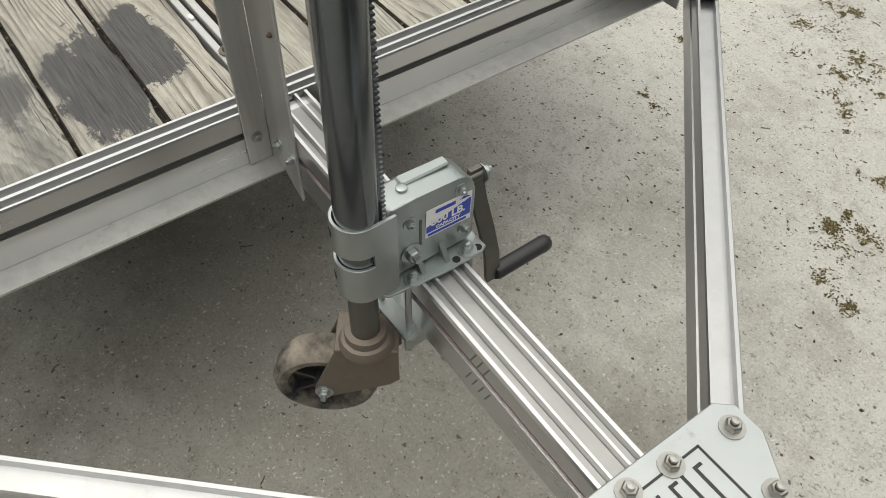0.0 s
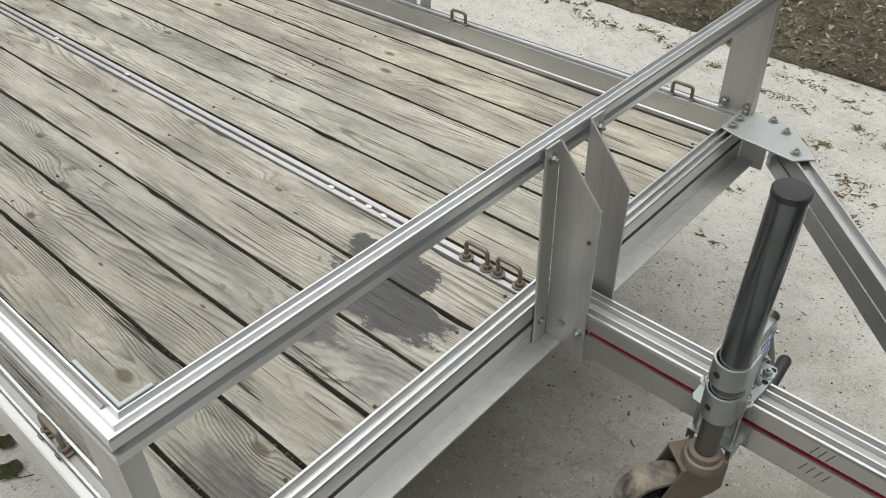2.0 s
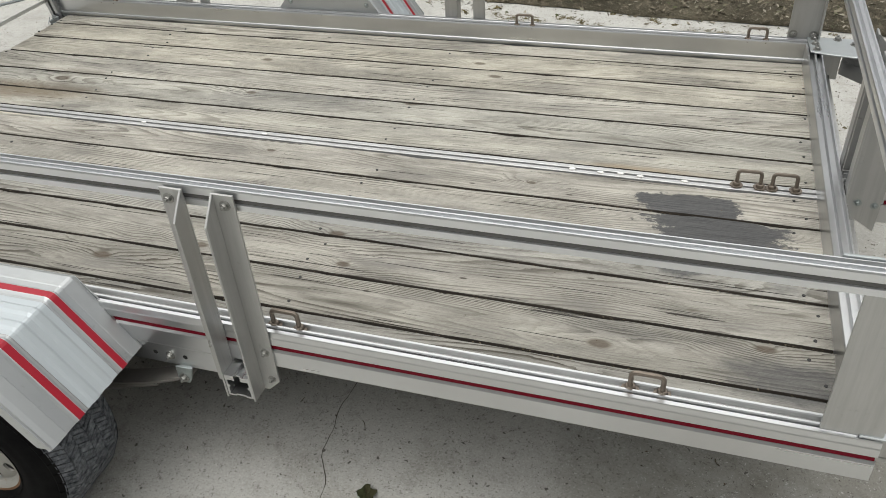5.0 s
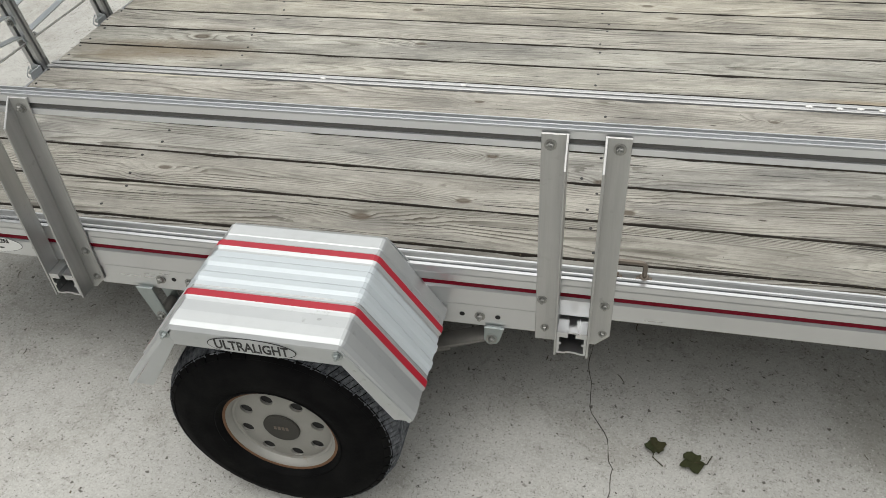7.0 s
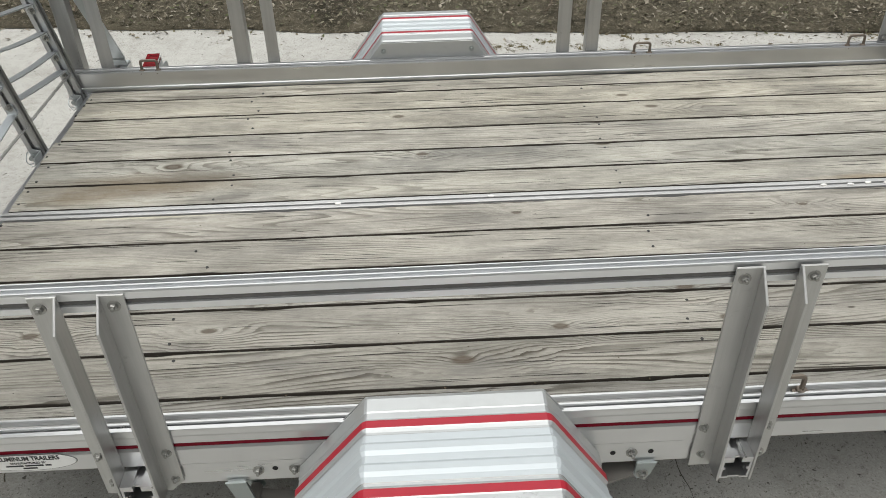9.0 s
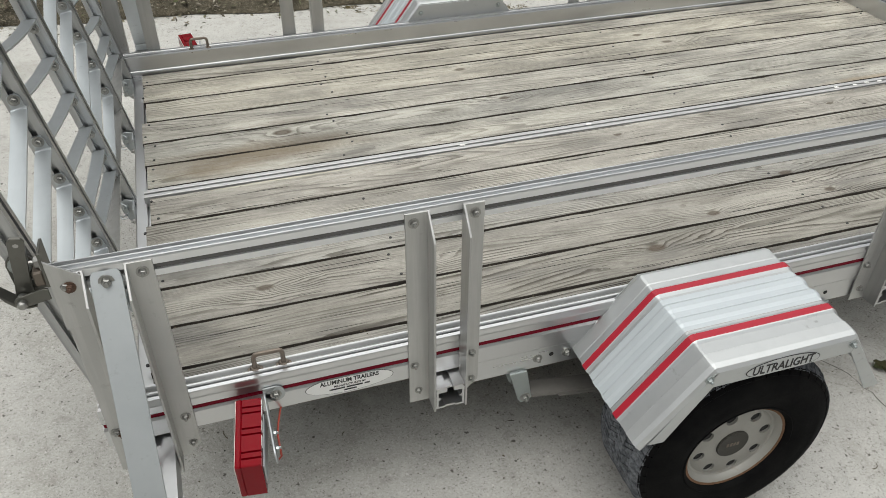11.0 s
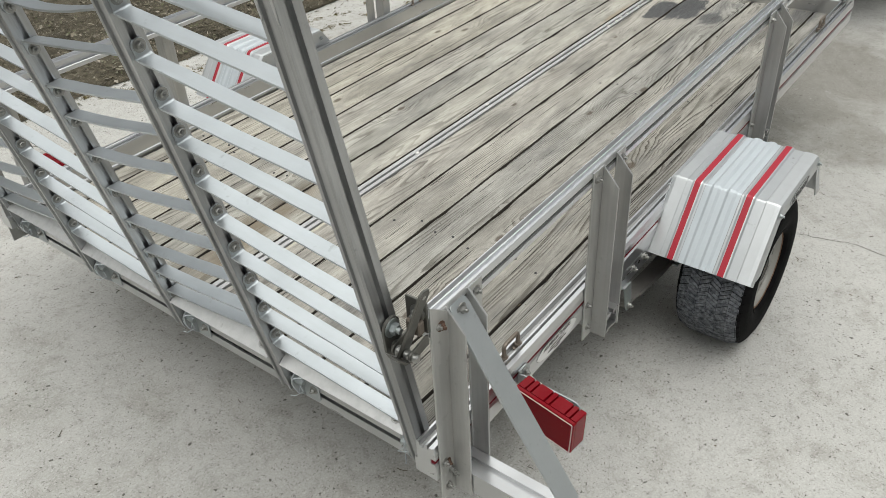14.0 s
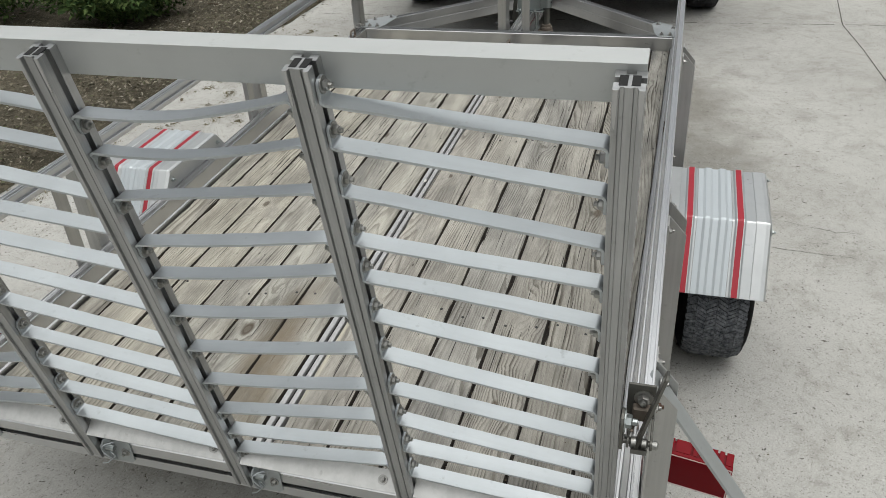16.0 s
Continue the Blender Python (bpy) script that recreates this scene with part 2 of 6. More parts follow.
    tone = m.mix(m.ramp(blotch, (0.34, BLACK), (0.66, WHITE)), (0.250, 0.242, 0.214), (0.485, 0.468, 0.415))
    tone = m.mix(m.math("MULTIPLY", m.ramp(fibre, (0.50, BLACK), (0.70, WHITE)), 0.5), tone, (0.55, 0.54, 0.49))
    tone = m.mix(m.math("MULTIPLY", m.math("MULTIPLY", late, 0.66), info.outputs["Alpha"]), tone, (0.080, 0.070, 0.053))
    tone = m.mix(m.math("MULTIPLY", m.ramp(fibre, (0.30, WHITE), (0.46, BLACK)), 0.5), tone, (0.080, 0.070, 0.056))
    tone = m.mix(m.math("MULTIPLY", m.ramp(fuzz, (0.34, WHITE), (0.46, BLACK)), 0.38), tone, (0.085, 0.076, 0.064))
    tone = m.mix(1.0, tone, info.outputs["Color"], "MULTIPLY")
    # broad weathered patches, greyer and darker than the rest of a board
    worn = m.ramp(m.noise(m.scaled(v, (1.6, 5.0, 1.0)), 1.9, 6, 0.72), (0.50, BLACK), (0.66, WHITE))
    tone = m.mix(m.math("MULTIPLY", worn, 0.55), tone, (0.155, 0.150, 0.142))
    tone = m.mix(0.5, tone, m.ramp(rnd, (0.0, (0.80, 0.82, 0.84)), (0.5, (1, 0.99, 0.97)), (1.0, (1.0, 0.955, 0.86))), "MULTIPLY")
    knot = m.ramp(kd, (0.0, WHITE), (0.036, WHITE), (0.062, BLACK))
    tone = m.mix(m.math("MULTIPLY", knot, 0.75), tone, (0.075, 0.056, 0.038))
    # pin knots and nail holes
    pv = m.add("ShaderNodeTexVoronoi", Scale=1.0)
    m.link(m.scaled(v, (7.0, 19.0, 0.0)), pv.inputs["Vector"])
    pp = m.add("ShaderNodeSeparateColor")
    m.link(pv.outputs["Color"], pp.inputs[0])
    pin = m.math("MULTIPLY", m.ramp(pv.outputs["Distance"], (0.045, WHITE), (0.085, BLACK)), m.math("GREATER_THAN", pp.outputs[0], 0.86))
    tone = m.mix(m.math("MULTIPLY", pin, 0.8), tone, (0.04, 0.033, 0.025))
    # checks: thin dark cracks along the grain
    crack = m.ramp(m.noise(m.scaled(v, (1.5, 85.0, 1.0)), 2.0, 2, 0.4), (0.305, WHITE), (0.325, BLACK))
    tone = m.mix(m.math("MULTIPLY", crack, 0.9), tone, (0.022, 0.019, 0.016))
    # oil stain and damp patches, fixed on the deck
    edge = m.noise(m.scaled(obj, (0.8, 1.3, 1)), 13.0, 8, 0.75)
    st = None
    for cx, cy, rx, ry, k in ((2.845, 0.797, 0.155, 0.068, 1.0), (2.925, 0.690, 0.205, 0.078, 1.0), (2.865, 0.632, 0.09, 0.030, 0.6), (2.865, 0.545, 0.120, 0.062, 0.86), (3.085, 0.50, 0.075, 0.040, 0.5),
                              (3.02, 0.560, 0.15, 0.040, 0.45), (3.08, 0.20, 0.20, 0.09, 0.72), 
                              (2.72, 0.27, 0.25, 0.05, 0.30), (0.16, 0.28, 0.16, 0.07, 0.50), (2.45, 0.57, 0.14, 0.04, 0.40)):
        sx = m.add("ShaderNodeSeparateXYZ")
        m.link(obj, sx.inputs[0])
        dx = m.math("MULTIPLY", m.math("SUBTRACT", sx.outputs[0], cx), 1 / rx)
        dy = m.math("MULTIPLY", m.math("SUBTRACT", sx.outputs[1], cy), 1 / ry)
        d = m.math("SQRT", m.math("ADD", m.math("MULTIPLY", dx, dx), m.math("MULTIPLY", dy, dy)))
        d = m.math("ADD", d, m.math("MULTIPLY_ADD", edge, 2.0, -0.98))
        width = 0.08 if k == 1.0 else 0.30 if k > 0.8 else 0.6
        s = m.math("MULTIPLY", m.ramp(d, (0.93 - width, WHITE), (0.93, BLACK)), k)
        st = s if st is None else m.math("MAXIMUM", st, s)
    oily = m.mix(m.ramp(fibre, (0.4, BLACK), (0.75, WHITE)), (0.040, 0.041, 0.043), (0.13, 0.13, 0.13))
    tone = m.mix(m.math("MULTIPLY", st, 0.95), tone, oily)
    for cx, cy, rx, ry, k, tint in ((0.46, 1.065, 0.42, 0.085, 0.75, (0.165, 0.128, 0.082)), (0.30, 1.00, 0.20, 0.05, 0.5, (0.20, 0.155, 0.095)), (0.62, 1.10, 0.16, 0.04, 0.6, (0.12, 0.105, 0.085)),
                                    (0.60, 1.235, 0.18, 0.04, 0.5, (0.13, 0.115, 0.09)), (0.52, 0.886, 0.30, 0.010, 0.7, (0.62, 0.59, 0.47)), (2.70, 0.955, 0.25, 0.02, 0.5, (0.24, 0.17, 0.09))):
        sx = m.add("ShaderNodeSeparateXYZ")
        m.link(obj, sx.inputs[0])
        dx = m.math("MULTIPLY", m.math("SUBTRACT", sx.outputs[0], cx), 1 / rx)
        dy = m.math("MULTIPLY", m.math("SUBTRACT", sx.outputs[1], cy), 1 / ry)
        d = m.math("SQRT", m.math("ADD", m.math("MULTIPLY", dx, dx), m.math("MULTIPLY", dy, dy)))
        d = m.math("ADD", d, m.math("MULTIPLY_ADD", edge, 1.2, -0.6))
        tone = m.mix(m.math("MULTIPLY", m.ramp(d, (0.2, WHITE), (1.0, BLACK)), k), tone, tint)
    h = m.math("MULTIPLY_ADD", late, 0.5, m.math("MULTIPLY", fibre, 0.8))
    h = m.math("MULTIPLY_ADD", crack, -2.0, h)
    rough = m.math("MULTIPLY_ADD", st, -0.25, 0.88)
    return m.done(tone, rough, 0.0, m.bump(h, 0.7, 0.0025), 0.25)


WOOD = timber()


def concrete():
    """Old slab: cloudy cement, sand grains showing, irregular pits, faint brown stains."""
    m = Nodes("old_broom_concrete")
    c = m.coords()
    big, mid = m.noise(c, 0.8, 5, 0.6), m.noise(c, 5.0, 7, 0.72, 0.4)
    sand, grain, grit = m.noise(c, 48, 8, 0.85), m.noise(c, 150, 5, 0.8), m.noise(c, 330, 3, 0.7)
    col = m.mix(m.ramp(big, (0.38, BLACK), (0.62, WHITE)), (0.345, 0.341, 0.316), (0.432, 0.428, 0.400))
    col = m.mix(m.math("MULTIPLY", m.ramp(mid, (0.43, BLACK), (0.62, WHITE)), 0.38), col, (0.435, 0.428, 0.400))
    col = m.mix(m.math("MULTIPLY", m.ramp(mid, (0.36, WHITE), (0.49, BLACK)), 0.36), col, (0.235, 0.220, 0.188))
    col = m.mix(m.math("MULTIPLY", m.ramp(grain, (0.40, WHITE), (0.48, BLACK)), 0.22), col, (0.145, 0.14, 0.125))
    col = m.mix(m.math("MULTIPLY", m.ramp(grain, (0.53, BLACK), (0.60, WHITE)), 0.30), col, (0.60, 0.595, 0.57))
    worn = m.noise(c, 19.0, 8, 0.78, 0.6)
    col = m.mix(m.math("MULTIPLY", m.ramp(worn, (0.54, BLACK), (0.66, WHITE)), 0.34), col, (0.50, 0.492, 0.462))
    col = m.mix(m.math("MULTIPLY", m.ramp(worn, (0.36, WHITE), (0.46, BLACK)), 0.40), col, (0.205, 0.196, 0.172))
    # broad browner, darker patch with a noisy edge under the drawbar
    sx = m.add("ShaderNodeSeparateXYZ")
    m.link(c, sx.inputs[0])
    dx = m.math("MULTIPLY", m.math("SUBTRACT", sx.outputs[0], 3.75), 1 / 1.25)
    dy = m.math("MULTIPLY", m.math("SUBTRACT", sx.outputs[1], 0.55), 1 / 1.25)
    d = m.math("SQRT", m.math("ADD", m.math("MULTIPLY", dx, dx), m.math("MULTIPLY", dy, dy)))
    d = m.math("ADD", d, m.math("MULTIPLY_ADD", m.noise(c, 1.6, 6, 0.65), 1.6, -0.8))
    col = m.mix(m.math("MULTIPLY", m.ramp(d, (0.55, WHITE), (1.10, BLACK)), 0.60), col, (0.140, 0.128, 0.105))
    pits = m.ramp(sand, (0.400, WHITE), (0.430, BLACK))
    pits = m.math("MULTIPLY", pits, m.ramp(m.noise(c, 3.5, 4, 0.7), (0.36, BLACK), (0.56, WHITE)))
    col = m.mix(m.math("MULTIPLY", pits, 0.75), col, (0.115, 0.105, 0.09))
    # single stones and pinholes, each cell with or without one
    wild = m.add("ShaderNodeVectorMath", operation="MULTIPLY_ADD")
    nz = m.add("ShaderNodeTexNoise", Scale=70.0, Detail=3.0)
    m.link(c, nz.inputs["Vector"])
    m.link(nz.outputs["Color"], wild.inputs[0])
    wild.inputs[1].default_value = (0.020, 0.020, 0.0)
    m.link(c, wild.inputs[2])
    for scale, keep, size, tone, k in ((62.0, 0.76, 0.30, (0.085, 0.080, 0.068), 0.9), (140.0, 0.50, 0.40, (0.125, 0.118, 0.102), 0.60), (230.0, 0.42, 0.42, (0.15, 0.144, 0.128), 0.5),
                                       (90.0, 0.80, 0.28, (0.62, 0.61, 0.585), 0.5), (190.0, 0.50, 0.40, (0.58, 0.57, 0.545), 0.42)):
        vor = m.add("ShaderNodeTexVoronoi", Scale=scale)
        m.link(wild.outputs[0], vor.inputs["Vector"])
        pick = m.add("ShaderNodeSeparateColor")
        m.link(vor.outputs["Color"], pick.inputs[0])
        spot = m.math("MULTIPLY", m.math("GREATER_THAN", pick.outputs[0], keep), m.ramp(m.math("SUBTRACT", m.math("MULTIPLY", pick.outputs[1], size), vor.outputs["Distance"]), (0.0, BLACK), (0.07, WHITE)))
        col = m.mix(m.math("MULTIPLY", spot, k), col, tone)
    h = m.math("ADD", m.math("MULTIPLY", grain, 0.7), m.math("MULTIPLY", grit, 0.4))
    h = m.math("MULTIPLY_ADD", pits, -1.0, m.math("MULTIPLY_ADD", worn, 0.8, h))
    return m.done(col, 0.9, 0.0, m.bump(h, 0.17, 0.003), 0.25)


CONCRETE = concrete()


def soil():
    m = Nodes("leaf_littered_soil")
    c = m.coords()
    a, b, g = m.noise(c, 2.0, 6, 0.65), m.noise(c, 22, 5, 0.7), m.noise(c, 120, 3, 0.7)
    col = m.mix(m.ramp(a, (0.35, BLACK), (0.65, WHITE)), (0.050, 0.045, 0.031), (0.115, 0.102, 0.072))
    col = m.mix(m.ramp(b, (0.5, BLACK), (0.7, WHITE)), col, (0.17, 0.145, 0.105))
    col = m.mix(m.math("MULTIPLY", m.ramp(g, (0.55, BLACK), (0.7, WHITE)), 0.5), col, (0.38, 0.34, 0.27))
    return m.done(col, 0.95, 0.0, m.bump(m.math("ADD", b, g), 0.9, 0.02), 0.15)


SOIL = soil()


def litter(name, cols, rough=0.9):
    m = Nodes(name)
    isl = m.add("ShaderNodeNewGeometry").outputs["Random Per Island"]
    n = m.noise(m.coords(), 90, 3)
    stops = [(i / max(1, len(cols) - 1), c) for i, c in enumerate(cols)]
    col = m.mix(0.35, m.ramp(isl, *stops), m.ramp(n, (0.3, (0.5, 0.5, 0.5)), (0.7, WHITE)), "MULTIPLY")
    return m.done(col, rough, 0.0, None, 0.2)


MOSS = litter("moss_and_pollen_litter", [(0.06, 0.046, 0.024), (0.13, 0.105, 0.050), (0.21, 0.175, 0.085), (0.085, 0.076, 0.034), (0.16, 0.13, 0.07)])
CRUMB = litter("dark_crumbs", [(0.05, 0.04, 0.03), (0.09, 0.075, 0.05), (0.13, 0.10, 0.07), (0.035, 0.03, 0.025)])
GRIT = litter("sandy_grit", [(0.06, 0.05, 0.04), (0.16, 0.145, 0.12), (0.09, 0.075, 0.055), (0.52, 0.51, 0.48), (0.12, 0.10, 0.08), (0.04, 0.035, 0.03)])
MULCH = litter("dry_leaf_mulch", [(0.06, 0.048, 0.034), (0.13, 0.112, 0.080), (0.22, 0.195, 0.145), (0.085, 0.095, 0.045), (0.36, 0.325, 0.265), (0.05, 0.042, 0.030)])
LEAF = litter("withered_leaf", [(0.02, 0.027, 0.013), (0.036, 0.042, 0.018), (0.05, 0.042, 0.022)])
SHRUB = litter("shrub_leaves", [(0.025, 0.05, 0.015), (0.045, 0.085, 0.025), (0.075, 0.12, 0.035), (0.11, 0.15, 0.05)])
BARK = plain("shrub_bark", (0.10, 0.075, 0.05), 0.9, 0, 0.3, 0.5)
PAINT_BODY = plain("dark_vehicle_paint", (0.03, 0.032, 0.036), 0.3, 0.0, 0.1, 0.02)
SEAM = plain("joint_dirt", (0.055, 0.050, 0.040), 0.95, 0.0, 0.3, 0.5)
PALE = plain("pale_crumb", (0.72, 0.71, 0.68), 0.8)


# ---- mesh helpers ----
def mesh_object(name, bm, material, smooth=False):
    me = bpy.data.meshes.new(name)
    bmesh.ops.recalc_face_normals(bm, faces=bm.faces)
    if smooth:
        for f in bm.faces:
            f.smooth = True
        for e in bm.edges:
            if len(e.link_faces) == 2 and e.calc_face_angle(0) > radians(smooth if smooth is not True else 35):
                e.smooth = False
    bm.to_mesh(me)
    bm.free()
    for mt in material if isinstance(material, (list, tuple)) else (material,):
        me.materials.append(mt)
    return new(name, me)


def part(name, bm, material, parent, label="", smooth=False):
    ob = mesh_object(name, bm, material, smooth)
    ob.parent = parent
    return tagged(ob, label)


def box(bm, x0, x1, y0, y1, z0, z1, bevel=0.0, m=None):
    vs = bmesh.ops.create_cube(bm, size=1)["verts"]
    t = Matrix.Translation(((x0 + x1) / 2, (y0 + y1) / 2, (z0 + z1) / 2)) @ Matrix.Diagonal((abs(x1 - x0), abs(y1 - y0), abs(z1 - z0), 1))
    bmesh.ops.transform(bm, matrix=(m or Matrix()) @ t, verts=vs)
    if bevel:
        es = list({e for v in vs for e in v.link_edges})
        bmesh.ops.bevel(bm, geom=es, offset=bevel, segments=1, affect="EDGES", profile=0.5)
    return bm


AX = {"x": lambda a, p, q: (a, p, q), "y": lambda a, p, q: (p, a, q), "z": lambda a, p, q: (p, q, a)}


def extrude(bm, profile, axis, a, b, bevel=0.0, m=None):
    """A closed profile carried along an axis. Profile pairs are (y, z) for x, (x, z) for y, (x, y) for z."""
    put = AX[axis]
    lo = [bm.verts.new(put(a, *p)) for p in profile]
    hi = [bm.verts.new(put(b, *p)) for p in profile]
    n = len(profile)
    faces = [bm.faces.new((lo[i], lo[(i + 1) % n], hi[(i + 1) % n], hi[i])) for i in range(n)]
    faces += [bm.faces.new(lo), bm.faces.new(hi[::-1])]
    if m is not None:
        bmesh.ops.transform(bm, matrix=m, verts=lo + hi)
    if bevel:
        bmesh.ops.recalc_face_normals(bm, faces=faces)
        es = [e for f in faces[-2:] for e in f.edges]
        bmesh.ops.bevel(bm, geom=es, offset=bevel, segments=1, affect="EDGES", profile=0.5)
    return bm


def lathe(bm, prof, m=None, n=24, closed=False):
    """Turns (r, z) pairs about z."""
    rows = []
    for r, z in prof:
        if r < 1e-6:
            rows.append([bm.verts.new((0, 0, z))])
        else:
            rows.append([bm.verts.new((r * math.cos(2 * math.pi * k / n), r * math.sin(2 * math.pi * k / n), z)) for k in range(n)])
    pairs = list(zip(rows, rows[1:])) + ([(rows[-1], rows[0])] if closed else [])
    for a, b in pairs:
        for k in range(n):
            j = (k + 1) % n
            q = [a[k % len(a)], a[j % len(a)], b[j % len(b)], b[k % len(b)]]
            q = list(dict.fromkeys(q))
            if len(q) > 2:
                bm.faces.new(q)
    if m is not None:
        bmesh.ops.transform(bm, matrix=m, verts=[v for r in rows for v in r])
    return bm


def aim(p, d):
    """A pose at p whose z axis points along d."""
    return Matrix.Translation(p) @ Vector(d).to_track_quat("Z", "Y").to_matrix().to_4x4()


def rod(bm, p, q, r, n=10, cap=True):
    p, q = Vector(p), Vector(q)
    d = (q - p).length
    prof = [(0, 0), (r, 0), (r, d), (0, d)] if cap else [(r, 0), (r, d)]
    return lathe(bm, prof, aim(p, q - p), n)


def wire(bm, pts, r, n=8):
    """A bent round bar through the points."""
    pts = [Vector(p) for p in pts]
    rows = []
    up = None
    for i, p in enumerate(pts):
        d = (pts[min(i + 1, len(pts) - 1)] - pts[max(i - 1, 0)]).normalized()
        q = d.to_track_quat("Z", "Y")
        if up is not None:
            side = up - d * up.dot(d)
            side.normalize()
        else:
            side = q @ Vector((1, 0, 0))
        up = side
        other = d.cross(side)
        rows.append([bm.verts.new(p + r * (math.cos(2 * math.pi * k / n) * side + math.sin(2 * math.pi * k / n) * other)) for k in range(n)])
    for a, b in zip(rows, rows[1:]):
        for k in range(n):
            bm.faces.new((a[k], a[(k + 1) % n], b[(k + 1) % n], b[k]))
    bm.faces.new(rows[0][::-1])
    bm.faces.new(rows[-1])
    return bm


def slab(bm, outline, z0, z1, bevel=0.0015, m=None):
    return extrude(bm, outline, "z", z0, z1, bevel, m)


def bolt_mesh(r, h, washer=True):
    bm = bmesh.new()
    if washer:
        lathe(bm, [(0, 0), (r * 1.62, 0), (r * 1.62, r * 0.22), (0, r * 0.22)], n=14)
    z = r * 0.25 if washer else 0
    lathe(bm, [(r * 1.02, z), (r * 1.02, z + h * 0.8), (r * 0.85, z + h), (0, z + h)], n=6)
    lathe(bm, [(r * 0.52, z + h * 0.9), (r * 0.52, z + h * 1.75), (0, z + h * 1.85)], n=8)
    bmesh.ops.recalc_face_normals(bm, faces=bm.faces)
    me = bpy.data.meshes.new("bolt")
    bm.to_mesh(me)
    bm.free()
    return me


BOLTS = {}


def bolt(p, d, parent, r=0.0085, mat=None, washer=True):
    mat = mat or BOLT
    key = (r, mat.name, washer)
    if key not in BOLTS:
        me = bolt_mesh(r, r * 0.9, washer)
        me.materials.append(mat)
        BOLTS[key] = me
    ob = new("bolt", BOLTS[key])
    ob.parent = parent
    ob.matrix_basis = aim(p, d) @ pose(0, 0, 0, 0, 0, (p[0] * 977 + p[2] * 611) % 60)
    return ob


def letters(body, size, m, material, parent, name="lettering", extrude_by=0.0006, squeeze=1.0, bold=0.0):
    cu = bpy.data.curves.new(name, "FONT")
    cu.body, cu.size, cu.align_x, cu.align_y = body, size, "CENTER", "CENTER"
    cu.extrude, cu.space_character = extrude_by, 1.0
    cu.resolution_u, cu.offset = 3, bold
    tmp = bpy.data.objects.new(name, cu)
    scene.collection.objects.link(tmp)
    me = bpy.data.meshes.new_from_object(tmp)
    bpy.data.objects.remove(tmp)
    bpy.data.curves.remove(cu)
    me.materials.clear()
    me.materials.append(material)
    me.transform(m @ Matrix.Diagonal((squeeze, 1, 1, 1)))
    ob = new(name, me)
    ob.parent = parent
    return ob


# ---- the place: level concrete, planting bed ----
BED = 3.47


def ground_sheet():
    bm = bmesh.new()
    xs = [-400, -60, -12, -5, 0, 3, 8, 14, 60, 400]
    ys = [-400, -60, -12, -4, 0, BED]
    grid = [[bm.verts.new((x, y, 0)) for y in ys] for x in xs]
    for a, b in zip(grid, grid[1:]):
        for k in range(len(ys) - 1):
            bm.faces.new((a[k], b[k], b[k + 1], a[k + 1]))
    far = [[bm.verts.new((x, y, 0)) for y in (60, 400)] for x in xs]
    lip = [g[-1] for g in grid]
    for i in range(len(xs) - 1):
        bm.faces.new((lip[i], lip[i + 1], far[i + 1][0], far[i][0]))
        bm.faces.new((far[i][0], far[i + 1][0], far[i + 1][1], far[i][1]))
    return bm


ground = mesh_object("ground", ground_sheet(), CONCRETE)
tagged(ground, "pale weathered concrete driveway slab with fine cracks", "concrete", kind="structure")


def bed_sheet():
    """The planting bed: uneven soil that laps over the edge of the slab."""
    bm = bmesh.new()
    nx, ny = 150, 44
    rows = []
    for i in range(nx + 1):
        x = -6 + 18 * i / nx
        row = []
        for j in range(ny + 1):
            f = j / ny
            y = BED + 9.0 * f * f
            edge = 0.05 * noise.noise((x * 1.7, 0.3, 0)) + 0.025 * noise.noise((x * 7, 1.3, 0))
            y += edge * (1 - f) ** 6
            z = 0.004 + 0.045 * min(1, f * 9) + 0.03 * noise.noise((x * 2, y * 2, 0.5)) * min(1, f * 8) + 0.012 * noise.noise((x * 9, y * 9, 2)) * min(1, f * 10)
            row.append(bm.verts.new((x, y, max(z, 0.004))))
        rows.append(row)
    for a, b in zip(rows, rows[1:]):
        for k in range(ny):
            bm.faces.new((a[k], b[k], b[k + 1], a[k + 1]))
    return bm


bed = mesh_object("planting_bed", bed_sheet(), SOIL, 60)
tagged(bed, "brown planting bed soil littered with dry leaves", "soil", kind="structure")

# ---- the trailer ----
trailer = new("utility_trailer")
trailer.matrix_world = RIG
tagged(trailer, "open aluminium utility trailer with weathered plank deck and slatted ramp gate", "trailer")
MID = 0.918          # centre line
FARY = 2 * MID       # mirror: y -> FARY - y
X0, X1 = 0.0, 3.21   # rear and front of the side frames


def mirror(prof):
    return [(FARY - y, z) for y, z in prof]


# side frames: tall extrusion with two lips on top and a groove in the outer face
SIDE = [(0.058, -0.030), (0.012, -0.030), (0.012, 0.0135), (0.0155, 0.0195), (0.026, 0.0195), (0.026, 0.0335), (0.0125, 0.0335), (0.012, 0.034), (0.012, 0.0525),
        (0.0132, 0.0555), (0.0150, 0.0670), (0.0160, 0.0695), (0.0178, 0.0695), (0.0190, 0.0660), (0.0285, 0.0660), (0.0295, 0.0580), (0.0320, 0.0580), (0.0328, 0.066), (0.0340, 0.0695),
        (0.0385, 0.0695), (0.0400, 0.066), (0.0410, 0.0555), (0.0535, 0.0555), (0.0545, 0.066), (0.0560, 0.0695), (0.0610, 0.0695), (0.0625, 0.066),
        (0.0625, 0.014), (0.0690, 0.012), (0.0705, 0.008), (0.0690, -0.030)]
SIDES = []
